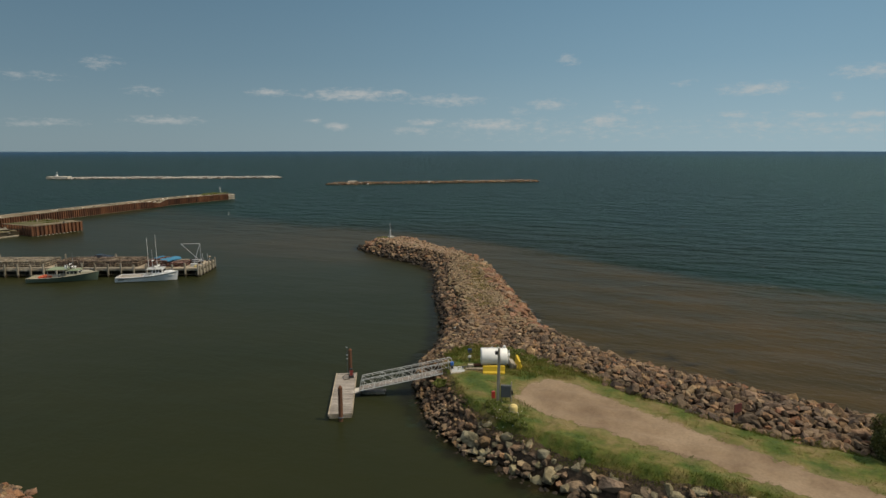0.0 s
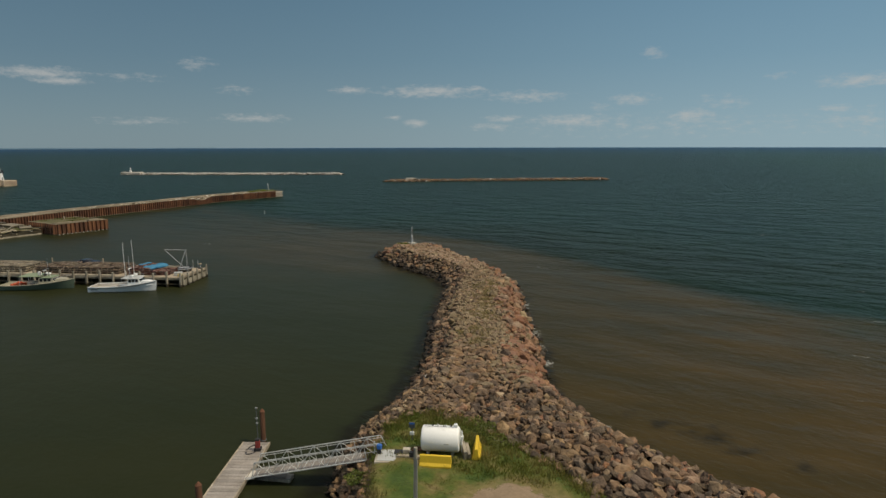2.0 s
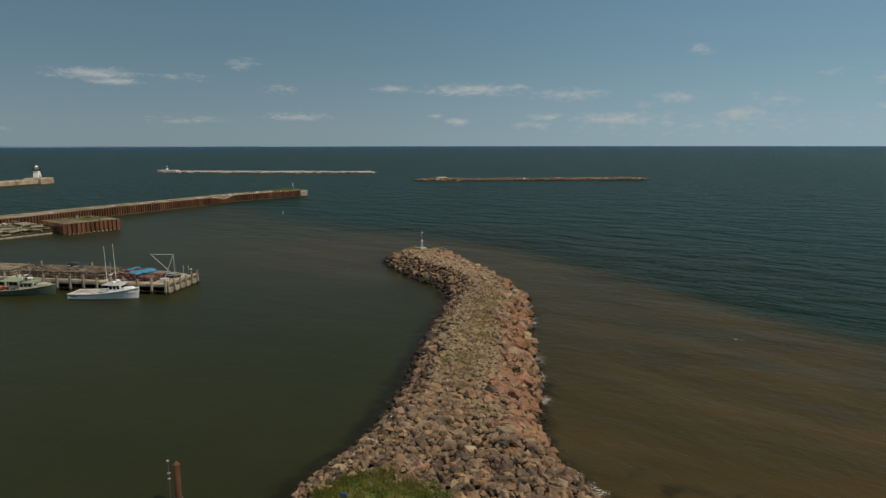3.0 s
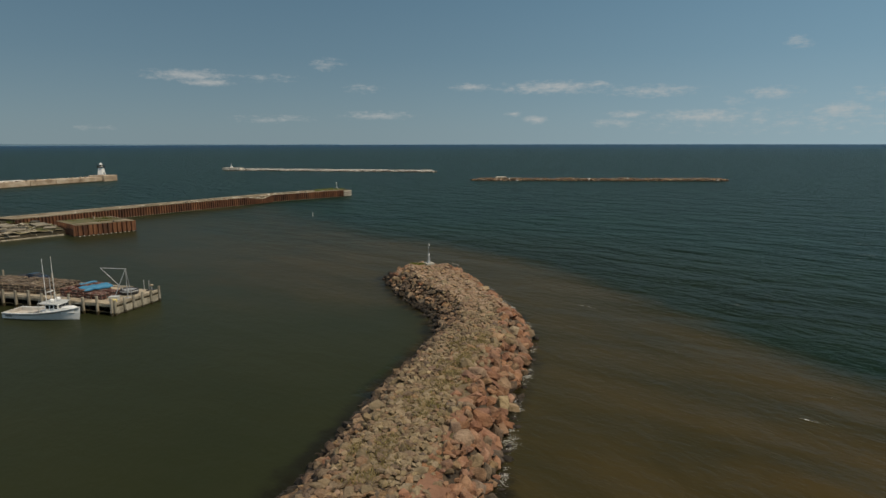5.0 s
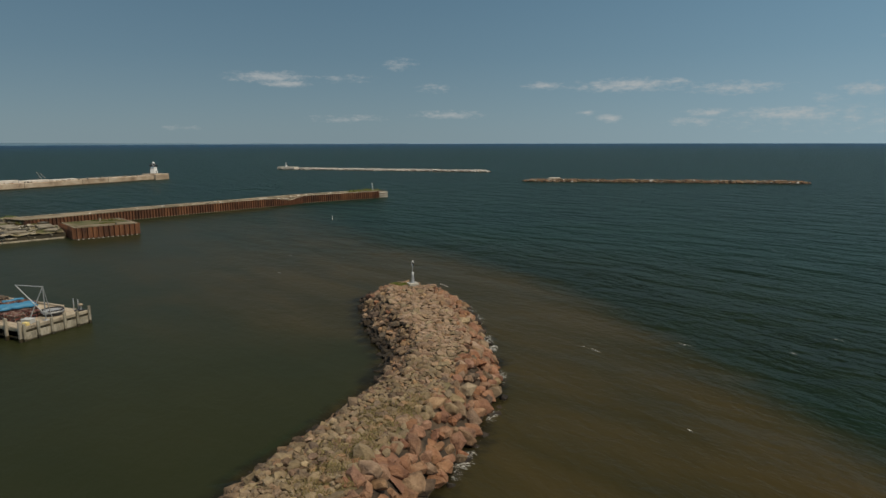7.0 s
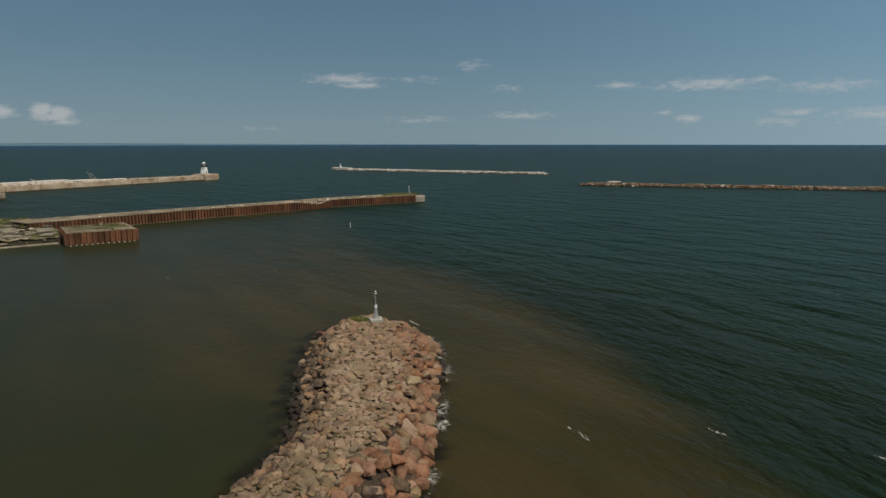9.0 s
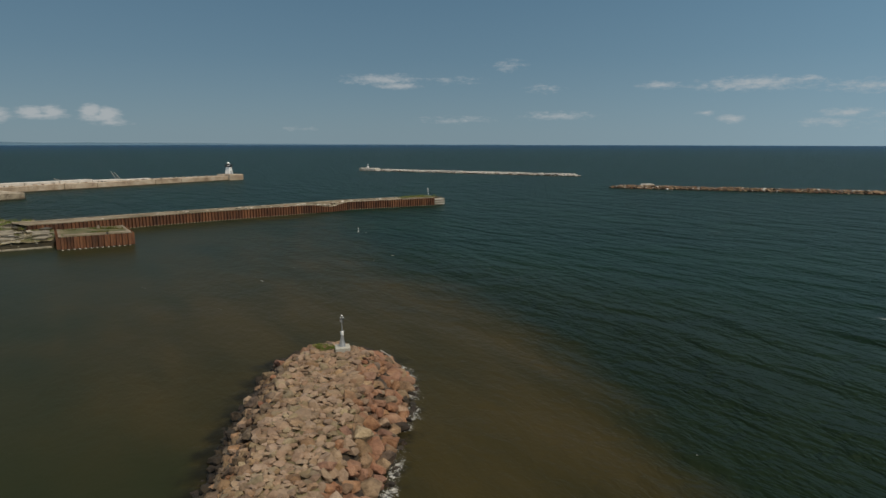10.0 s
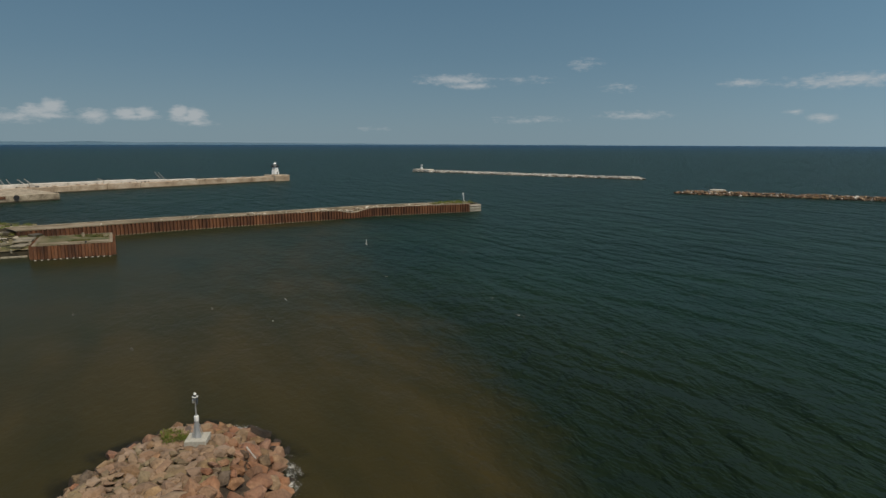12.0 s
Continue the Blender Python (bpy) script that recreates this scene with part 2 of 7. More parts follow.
PILE_WOOD = surface("rusty_brown_pile", [(0.075, 0.034, 0.019), (0.155, 0.070, 0.036)], 1.0, 9.0, 0.85, squeeze=(1, 1, 0.2), grain=0.5)


def crests(nt, along, across, turn, detail=3.0, rough=0.55, shift=0.0):
    """Noise drawn out along wave crests that run turn degrees off the x axis."""
    at = nt.nodes.new("ShaderNodeNewGeometry").outputs["Position"]
    a = radians(turn)
    axes = []
    for dx, dy, k in ((math.cos(a), math.sin(a), along), (-math.sin(a), math.cos(a), across)):
        d = nt.nodes.new("ShaderNodeVectorMath")
        d.operation = "DOT_PRODUCT"
        nt.links.new(at, d.inputs[0])
        d.inputs[1].default_value = (dx * k, dy * k, 0)
        axes.append(d.outputs["Value"])
    v = nt.nodes.new("ShaderNodeCombineXYZ")
    nt.links.new(axes[0], v.inputs[0])
    nt.links.new(axes[1], v.inputs[1])
    v.inputs[2].default_value = shift
    n = nt.nodes.new("ShaderNodeTexNoise")
    nt.links.new(v.outputs[0], n.inputs["Vector"])
    n.inputs["Scale"].default_value, n.inputs["Detail"].default_value, n.inputs["Roughness"].default_value = 1.0, detail, rough
    n.inputs["Distortion"].default_value = 0.35
    return n.outputs[0]


def water_material():
    m = bpy.data.materials.new("sea_water")
    m.use_nodes = True
    nt = m.node_tree
    p = nt.nodes["Principled BSDF"]

    def held(name):
        a = nt.nodes.new("ShaderNodeAttribute")
        a.attribute_name = name
        return a.outputs["Fac"]

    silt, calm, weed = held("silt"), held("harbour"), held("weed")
    patchy = noise_of(nt, 0.02, 4.0, 0.6, (1.0, 1.6, 1))
    cloudy = noise_of(nt, 0.09, 5.0, 0.6)
    streak = crests(nt, 0.05, 0.17, -22, 3.0, 0.5)
    open_sea = ramp(nt, patchy, [(0.35, (0.0040, 0.0165, 0.0112)), (0.65, (0.0062, 0.0220, 0.0142))])
    basin = ramp(nt, patchy, [(0.35, (0.0164, 0.0205, 0.0085)), (0.65, (0.0216, 0.0240, 0.0096))])
    # mud banded along the crests: swell's light and dark put into its colour
    mud = ramp(nt, streak, [(0.30, (0.0248, 0.0222, 0.0082)), (0.70, (0.0385, 0.0300, 0.0108))])
    mud = mixed(nt, "MIX", held("rich"), mud, ramp(nt, streak, [(0.30, (0.0335, 0.0258, 0.0088)), (0.70, (0.0560, 0.0378, 0.0130))]))
    # open sea greener and brighter towards +x
    open_sea = mixed(nt, "MIX", held("greener_x"), open_sea, ramp(nt, patchy, [(0.35, (0.0068, 0.0265, 0.0165)), (0.65, (0.0098, 0.0325, 0.0180))]))
    # sea bluer with distance: horizon haze is put into this base colour
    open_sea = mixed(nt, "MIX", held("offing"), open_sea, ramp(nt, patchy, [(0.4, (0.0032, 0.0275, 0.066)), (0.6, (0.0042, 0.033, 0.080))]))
    open_sea = mixed(nt, "MIX", held("murk"), open_sea, ramp(nt, patchy, [(0.35, (0.0062, 0.0128, 0.0062)), (0.65, (0.0086, 0.0168, 0.0080))]))
    col = mixed(nt, "MIX", calm, open_sea, basin)
    s = maths(nt, "ADD", silt, maths(nt, "MULTIPLY_ADD", patchy, 0.3, -0.15))
    s = maths(nt, "ADD", s, maths(nt, "MULTIPLY_ADD", cloudy, 0.5, -0.25))
    s = maths(nt, "ADD", s, maths(nt, "MULTIPLY_ADD", streak, 0.2, -0.1))
    col = mixed(nt, "MIX", smooth(nt, s, 0.2, 0.85), col, mud)
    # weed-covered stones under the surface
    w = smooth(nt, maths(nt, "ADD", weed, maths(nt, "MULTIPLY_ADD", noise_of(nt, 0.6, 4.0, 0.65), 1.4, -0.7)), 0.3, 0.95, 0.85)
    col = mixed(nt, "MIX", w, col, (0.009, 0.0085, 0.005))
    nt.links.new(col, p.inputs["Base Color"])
    p.inputs["IOR"].default_value = 1.33
    p.inputs["Specular IOR Level"].default_value, p.inputs["Roughness"].default_value = 0.062, 0.32
    still = maths(nt, "MULTIPLY_ADD", silt, -0.80, 1.0)
    h = maths(nt, "MULTIPLY", maths(nt, "MULTIPLY", crests(nt, 0.06, 0.15, -22, 1.5, 0.5), 1.7), maths(nt, "MULTIPLY_ADD", silt, -0.55, 1.0))
    h = maths(nt, "ADD", h, maths(nt, "MULTIPLY", maths(nt, "MULTIPLY", crests(nt, 0.22, 0.42, -31, 3.0, 0.6), 1.0), still))
    h = maths(nt, "ADD", h, maths(nt, "MULTIPLY", maths(nt, "MULTIPLY", crests(nt, 0.5, 0.9, -33, 3.0, 0.6, 4.0), 0.32), maths(nt, "MULTIPLY_ADD", silt, -0.2, 1.0)))
    b = nt.nodes.new("ShaderNodeBump")
    b.inputs["Distance"].default_value = 2.0
    quiet = maths(nt, "MULTIPLY", maths(nt, "MULTIPLY_ADD", calm, -0.8, 0.85), maths(nt, "MULTIPLY_ADD", silt, -0.52, 1.0))
    nt.links.new(quiet, b.inputs["Strength"])
    nt.links.new(h, b.inputs["Height"])
    nt.links.new(b.outputs[0], p.inputs["Normal"])
    return m


WATER = water_material()


CROWN_GRAVEL = surface("packed_crown_gravel", [(0.085, 0.068, 0.030), (0.150, 0.121, 0.060), (0.205, 0.168, 0.090)], 0.35, 3.2, 0.95, bump=0.8, depth=0.1, grain=0.6)
TURF = surface("turf", [(0.040, 0.074, 0.007), (0.068, 0.096, 0.011), (0.118, 0.114, 0.026), (0.178, 0.142, 0.056)], 0.42, 2.6, 0.95, bump=0.7, depth=0.08, grain=0.5, spread=(0.36, 0.64))
BLADES = surface("grass_blades", [(0.058, 0.102, 0.010), (0.094, 0.122, 0.017), (0.152, 0.142, 0.036), (0.215, 0.172, 0.072)], 0.42, 2.0, 0.8, bump=0, vary=0.15, grain=0.1, leafy=0.62)
LEAVES = surface("shrub_leaves", [(0.06, 0.078, 0.018), (0.11, 0.118, 0.036)], 0.8, 4.0, 0.7, bump=0, vary=0.4, leafy=0.45)
DIRT = surface("dirt_track", [(0.165, 0.113, 0.070), (0.225, 0.162, 0.104), (0.268, 0.199, 0.132)], 0.22, 4.5, 0.95, bump=0.5, depth=0.04, grain=0.35)




def track_edges():
    """The dirt thins out into the grass along a ragged edge; wheel marks run down it."""
    nt = DIRT.node_tree
    p = nt.nodes["Principled BSDF"]
    a = nt.nodes.new("ShaderNodeAttribute")
    a.attribute_name = "into_track"
    rag = maths(nt, "MULTIPLY_ADD", noise_of(nt, 0.9, 5.0, 0.65), 2.6, -1.3)
    rag = maths(nt, "ADD", rag, maths(nt, "MULTIPLY_ADD", noise_of(nt, 7.0, 4.0, 0.7), 1.2, -0.6))
    lo = smooth(nt, maths(nt, "ADD", a.outputs["Fac"], rag), -0.04, 0.04)
    hole = nt.nodes.new("ShaderNodeBsdfTransparent")
    both = nt.nodes.new("ShaderNodeMixShader")
    nt.links.new(lo, both.inputs[0])
    nt.links.new(hole.outputs[0], both.inputs[1])
    nt.links.new(p.outputs[0], both.inputs[2])
    nt.links.new(both.outputs[0], nt.nodes["Material Output"].inputs["Surface"])
    # straw-coloured trodden grass beside the track
    nt = TURF.node_tree
    p = nt.nodes["Principled BSDF"]
    was = p.inputs["Base Color"].links[0].from_socket
    a = nt.nodes.new("ShaderNodeAttribute")
    a.attribute_name = "trodden"
    worn = smooth(nt, maths(nt, "ADD", a.outputs["Fac"], maths(nt, "MULTIPLY_ADD", noise_of(nt, 0.7, 5.0, 0.7), 1.6, -0.8)), 0.4, 1.15, 0.5)
    straw = ramp(nt, noise_of(nt, 2.2, 4.0, 0.6), [(0.35, (0.15, 0.118, 0.045)), (0.65, (0.235, 0.18, 0.088))])
    nt.links.new(mixed(nt, "MIX", worn, was, straw), p.inputs["Base Color"])


track_edges()


# ---- mesh helpers ----
def mesh_from(name, verts, faces, mats, index=None, smooth_shade=False):
    me = bpy.data.meshes.new(name)
    me.from_pydata([tuple(v) for v in verts], [], [tuple(f) for f in faces])
    for m in (mats if isinstance(mats, (list, tuple)) else [mats]):
        me.materials.append(m)
    if index is not None:
        me.polygons.foreach_set("material_index", np.asarray(index, dtype=np.int32))
    if smooth_shade:
        me.polygons.foreach_set("use_smooth", [True] * len(me.polygons))
    me.update()
    return me


def part(name, bm, material, parent=None, label="", smooth_shade=False):
    """Link a bmesh as one mesh object, under a thing or a part."""
    me = bpy.data.meshes.new(name)
    bm.normal_update()
    bm.to_mesh(me)
    bm.free()
    me.materials.append(material)
    if smooth_shade:
        me.polygons.foreach_set("use_smooth", [True] * len(me.polygons))
    ob = new(name, me)
    ob.parent = parent
    return tagged(ob, label)


def box(bm, lo, hi, bevel=0.0, m=None):
    """A box between two corners, with its edges bevelled."""
    lo, hi = Vector(lo), Vector(hi)
    made = bmesh.ops.create_cube(bm, size=1.0)["verts"]
    bmesh.ops.scale(bm, vec=hi - lo, verts=made)
    bmesh.ops.translate(bm, vec=(lo + hi) / 2, verts=made)
    if bevel:
        edges = list({e for v in made for e in v.link_edges})
        r = bmesh.ops.bevel(bm, geom=edges, offset=bevel, segments=1, affect="EDGES")
        made = list({v for f in r["faces"] for v in f.verts} | {v for v in made if v.is_valid})
    if m is not None:
        bmesh.ops.transform(bm, matrix=m, verts=made)
    return bm


def rod(bm, a, b, r, r2=None, n=8):
    """A round bar from a to b."""
    a, b = Vector(a), Vector(b)
    m = Matrix.Translation((a + b) / 2) @ (b - a).to_track_quat("Z", "Y").to_matrix().to_4x4()
    bmesh.ops.create_cone(bm, cap_ends=True, segments=n, radius1=r, radius2=r if r2 is None else r2, depth=(b - a).length, matrix=m)
    return bm


def lathe(bm, profile, n=16, centre=(0, 0, 0)):
    """A turned body: profile rows of (radius, height)."""
    rings = []
    for r, z in profile:
        rings.append([bm.verts.new((centre[0] + r * math.cos(2 * math.pi * k / n), centre[1] + r * math.sin(2 * math.pi * k / n), centre[2] + z)) for k in range(n)])
    for p, q in zip(rings, rings[1:]):
        for k in range(n):
            bm.faces.new((p[k], p[(k + 1) % n], q[(k + 1) % n], q[k]))
    bm.faces.new(rings[0][::-1])
    bm.faces.new(rings[-1])
    return bm


def thing(name, at=(0, 0, 0), turn=0.0, **tags):
    ob = new(name)
    ob.empty_display_size = 0.2
    ob.matrix_world = pose(*at, 0, 0, turn)
    return tagged(ob, **tags)


# ---- plan of the shore ----
HARBOUR_LINE = [(30, 27), (22, 32), (17, 35.3), (13, 37.6), (9.1, 40.4), (5.1, 43.6), (1.9, 46.7), (-0.9, 51.9), (-2.4, 58.9), (-2.8, 63), (-2.2, 68), (-0.7, 73.5), (0.1, 79), (0.1, 86), (-0.5, 95), (-1.2, 104), (-1.1, 114), (-1.4, 121), (-3.9, 128.4), (-9.7, 134.8), (-14, 140.5), (-19.3, 149)]
TIP_LINE = [(-19.3, 149), (-20.0, 152.5), (-18.2, 156.0), (-14.3, 157.8), (-10, 157)]
SEA_LINE = [(-10, 157), (-5.4, 153.6), (-1.4, 148.1), (2.0, 141.9), (7.7, 131.7), (10.4, 124), (11.2, 117), (11.9, 105), (12.9, 95), (13.7, 87.5), (13.4, 81), (15.5, 74), (19.0, 67.8), (24.6, 61.6), (32, 55), (38, 50), (60, 33), (110, -10)]
OUTLINE = HARBOUR_LINE + TIP_LINE[1:] + SEA_LINE[1:] + [(110, -60), (80, -60)]


def to_line(px, py, line):
    """Distance of points from a broken line."""
    best = np.full(px.shape, 1e9)
    for (ax, ay), (bx, by) in zip(line, line[1:]):
        dx, dy = bx - ax, by - ay
        if dx == dy == 0:
            continue
        s = np.clip(((px - ax) * dx + (py - ay) * dy) / (dx * dx + dy * dy), 0, 1)
        best = np.minimum(best, np.hypot(px - ax - s * dx, py - ay - s * dy))
    return best


def inside(px, py, poly):
    odd = np.zeros(px.shape, dtype=bool)
    for (ax, ay), (bx, by) in zip(poly, poly[1:] + poly[:1]):
        if ay == by:
            continue
        cross = ((ay > py) != (by > py)) & (px < (bx - ax) * (py - ay) / (by - ay) + ax)
        odd ^= cross
    return odd


def step(v, a, b):
    s = np.clip((v - a) / (b - a), 0, 1)
    return s * s * (3 - 2 * s)


def lay(px, py):
    """Height of the ground or of the rubble core."""
    px, py = np.asarray(px, float), np.asarray(py, float)
    dh = to_line(px, py, HARBOUR_LINE)
    dt = to_line(px, py, TIP_LINE)
    ds = to_line(px, py, SEA_LINE)
    bank = step(py, 62, 74)  # 0 on the land, 1 on the breakwater
    wave = 0.12 * np.sin(px * 0.9 + py * 0.31) + 0.1 * np.sin(py * 0.7 - px * 0.4)
    crest = 2.6 * (1 - bank) + 2.7 * bank + wave * (0.25 + 0.4 * bank)
    berm = (1 - bank) * 0.35 * step(ds, 4, 6.5) * (1 - step(ds, 8.0, 10.5))
    z = np.minimum.reduce([dh * (0.85 - 0.1 * bank), ds * (0.7 + 0.2 * bank * (1 - step(py, 118, 138))), dt * 0.5, crest + 0 * px])
    z = z + berm
    out = np.minimum.reduce([dh, ds, dt])
    return np.where(inside(px, py, OUTLINE), z, -0.4 * out)


# grassed plot and track, outlines on the ground
GRASS = [(1.0, 54.9), (2.4, 50.4), (4.2, 47.0), (6.6, 45.0), (9.1, 42.4), (11.8, 40.6), (14.1, 39.0), (17.4, 37.6), (22, 34.6), (30, 29.5), (60, -10), (90, -10), (60, 16), (36, 37.5), (30.4, 41.3), (26.9, 43.6), (24.6, 44.9), (21.6, 48.0), (19.4, 50.6), (16.8, 53.4), (14.3, 57.6), (10.6, 61.7), (7.4, 64.7), (4.4, 66.4), (2.0, 65.7), (0.7, 63.4), (0.4, 59)]
TRACK = [(6.5, 51.6), (7.0, 53.0), (8.1, 54.6), (9.9, 56.0), (11.2, 55.7), (12.2, 54.6), (14.0, 52.2), (16.1, 49.5), (18.7, 46.2), (21.4, 42.6), (23.9, 39.8), (28.3, 35.6), (50, 15.5), (70, -10), (66, -10), (45, 13), (22.8, 35.5), (21.6, 37.2), (19.5, 39.3), (16.9, 41.4), (14.0, 43.7), (11.5, 45.8), (8.9, 48.0), (7.3, 50.2)]


def sheet(name, x0, x1, y0, y1, step_, keep, height, material):
    xs, ys = np.arange(x0, x1 + 1e-6, step_), np.arange(y0, y1 + 1e-6, step_)
    gx, gy = np.meshgrid(xs, ys, indexing="ij")
    z = height(gx, gy)
    ok = keep(gx, gy, z)
    cell = ok[:-1, :-1] & ok[1:, :-1] & ok[1:, 1:] & ok[:-1, 1:]
    ids = np.arange(gx.size).reshape(gx.shape)
    f = np.stack([ids[:-1, :-1][cell], ids[1:, :-1][cell], ids[1:, 1:][cell], ids[:-1, 1:][cell]], 1)
    used, inv = np.unique(f, return_inverse=True)
    v = np.stack([gx.ravel(), gy.ravel(), z.ravel()], 1)[used]
    return new(name, mesh_from(name, v, inv.reshape(f.shape), material, smooth_shade=True))


def rough_ground(px, py):
    z = lay(px, py)
    return z + 0.05 * np.sin(px * 2.1 + 1.3 * np.sin(py)) + 0.05 * np.sin(py * 2.7 + px)


def crown_part(x, y):
    """1 on the flat crown of the breakwater, 0 on its slopes."""
    return step(to_line(x, y, SEA_LINE), 2.6, 3.6) * step(to_line(x, y, TIP_LINE), 2.6, 3.8) * step(to_line(x, y, HARBOUR_LINE), 3.0, 4.0) * step(y, 70, 80)


def off_grass(x, y):
    return np.where(inside(x, y, GRASS), 0.0, to_line(x, y, GRASS + GRASS[:1]))


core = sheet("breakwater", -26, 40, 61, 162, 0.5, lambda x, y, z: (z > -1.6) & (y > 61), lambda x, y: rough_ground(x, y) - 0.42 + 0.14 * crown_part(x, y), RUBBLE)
tagged(core, "long curved rubble-mound breakwater of brown stone boulders", "breakwater", kind="structure")
crown = sheet("crown_fill", -22, 16, 70, 160, 0.4, lambda x, y, z: crown_part(x, y) > 0.45, lambda x, y: rough_ground(x, y) - 0.24 + 0.04 * step(y, 82, 88) * (1 - step(y, 116, 126)), CROWN_GRAVEL)
crown.parent = core
tagged(crown, "olive-brown gravel packed between the crown stones")
silt_patch = sheet("silt_patch", 6, 20, 72, 126, 0.3, lambda x, y, z: (to_line(x, y, SEA_LINE) < 4.2) & (z > 0.1) & (np.sin(y * 0.55 + 0.6 * np.sin(x)) + 0.5 * np.sin(y * 1.3 + x) > -0.1 + 0.9 * (y > 96)), lambda x, y: rough_ground(x, y) - 0.14 + 0.13 * (1 - step(y, 88, 96)), RED_SAND)
silt_patch.parent = core
tagged(silt_patch, "red silt washed out between the seaward boulders")
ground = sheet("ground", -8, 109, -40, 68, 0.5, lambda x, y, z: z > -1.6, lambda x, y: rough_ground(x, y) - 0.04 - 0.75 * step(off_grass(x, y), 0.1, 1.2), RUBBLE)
tagged(ground, "rubble-edged spit of land beside the harbour", "ground", kind="structure")
turf = sheet("grass_plot", -2, 90, -10, 68, 0.25, lambda x, y, z: inside(x + 0.25 * np.sin(y * 1.9) + 0.15 * np.sin(y * 5.3), y + 0.25 * np.sin(x * 2.3) + 0.15 * np.sin(x * 6.1), GRASS), lambda x, y: rough_ground(x, y) + 0.06 - 0.14 * (1 - step(to_line(x, y, GRASS + GRASS[:1]), 0.2, 0.9)), TURF)
tagged(turf, "patchy green and straw-coloured grass on the spit", "grass", kind="structure")


def give(ob, name, value):
    """Store a value for each vertex of a sheet, worked out from its place."""
    v = np.empty(len(ob.data.vertices) * 3, dtype=np.float32)
    ob.data.vertices.foreach_get("co", v)
    v = v.reshape(-1, 3)
    a = ob.data.attributes.new(name, "FLOAT", "POINT")
    a.data.foreach_set("value", np.asarray(value(v[:, 0].astype(float), v[:, 1].astype(float)), dtype=np.float32))


def into_track(x, y):
    return to_line(x, y, TRACK + TRACK[:1]) * np.where(inside(x, y, TRACK), 1.0, -1.0)


give(turf, "trodden", lambda x, y: 1 - step(-into_track(x, y), 0.2, 2.4))
track = sheet("road", 4, 58, 4, 59, 0.2, lambda x, y, z: into_track(x, y) > -1.3, lambda x, y: rough_ground(x, y) + 0.076, DIRT)
give(track, "into_track", into_track)
tagged(track, "bare pale brown dirt track ending in the grass", "road", kind="structure")

# ---- water ----
def water_sheet():
    s = np.linspace(-1, 1, 481)
    spread = np.sign(s) * (np.abs(s) * 180 + (np.sinh(np.abs(s) * 5) / np.sinh(5)) * 4800)
    xs, ys = spread - 20, spread + 110
    gx, gy = np.meshgrid(xs, ys, indexing="ij")
    ids = np.arange(gx.size).reshape(gx.shape)
    f = np.stack([ids[:-1, :-1].ravel(), ids[1:, :-1].ravel(), ids[1:, 1:].ravel(), ids[:-1, 1:].ravel()], 1)
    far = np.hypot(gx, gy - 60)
    v = np.stack([gx.ravel(), gy.ravel(), np.zeros(gx.size)], 1)
    cellfar = far.ravel()[f].min(1) < 4900
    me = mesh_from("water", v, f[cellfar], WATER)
    ds = np.minimum(to_line(gx, gy, SEA_LINE), to_line(gx, gy, TIP_LINE) * 1.1)
    # the harbour side of the breakwater
    basin = inside(gx, gy, [(-20, 152), *HARBOUR_LINE[::-1], (80, -60), (120, -200), (-400, -200), (-170, 190), (-110, 240), (-60, 190)])
    dist = to_line(gx, gy, [(-20, 152), (-60, 190), (-110, 240), (-170, 190)])
    calm = np.where(basin, np.clip(0.5 + dist / 50, 0, 1), np.clip(0.5 - dist / 50, 0, 1))
    # muddy water out to a fairly sharp front, blurred further south
    front = [(-190, 330), (-105, 246), (-44, 196), (-24, 190), (-10, 180), (2, 170), (12, 161), (21, 149), (28.5, 138), (36, 128), (46, 118), (62, 104), (90, 85), (130, 50), (260, -60)]
    muddy = inside(gx, gy, front + [(260, -300), (-400, -300), (-400, 330)])
    edge = to_line(gx, gy, front) * np.where(muddy, 1, -1)
    soft = 10 + 10 * (1 - step(gy, 60, 140)) + 20 * step(-gx, 20, 90)
    shore = np.clip(1.12 - 0.012 * np.minimum(ds, 40), 0, 1.2)
    silt = shore * step(edge, -1.1 * soft, 0.8 * soft)
    murk = step(edge, -75, 0) * (1 - step(gy, 185, 235)) * step(gy, 105, 150)
    silt = np.where(basin, silt * step(gy, 100, 158) * (1 - 0.5 * step(np.hypot(gx + 16, gy - 160), 20, 110)), silt)
    silt = silt * (1 - step(-gx - 0.25 * (gy - 180), 105, 140))
    land = inside(gx, gy, OUTLINE)
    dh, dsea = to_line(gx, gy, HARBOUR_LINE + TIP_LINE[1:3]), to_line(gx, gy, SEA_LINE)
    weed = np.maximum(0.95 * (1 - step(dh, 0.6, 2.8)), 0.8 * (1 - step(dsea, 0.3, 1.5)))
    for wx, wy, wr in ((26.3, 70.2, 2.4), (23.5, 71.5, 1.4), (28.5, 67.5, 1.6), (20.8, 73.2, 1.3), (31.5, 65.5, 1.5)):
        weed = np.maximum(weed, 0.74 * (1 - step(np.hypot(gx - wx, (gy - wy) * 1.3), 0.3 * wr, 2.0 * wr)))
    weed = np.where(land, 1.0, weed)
    for name, val in (("weed", weed), ("rich", step(gx - 0.6 * (gy - 100), 5, 60)), ("murk", murk), ("greener_x", step(gx - 0.25 * (gy - 110), 45, 220)), ("silt", silt), ("harbour", calm), ("offing", step(far, 900, 4200))):
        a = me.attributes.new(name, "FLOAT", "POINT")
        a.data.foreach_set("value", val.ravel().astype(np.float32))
    return tagged(new("water", me), "rippled sea, brown near shore and teal further out", "water", kind="structure")


water_sheet()


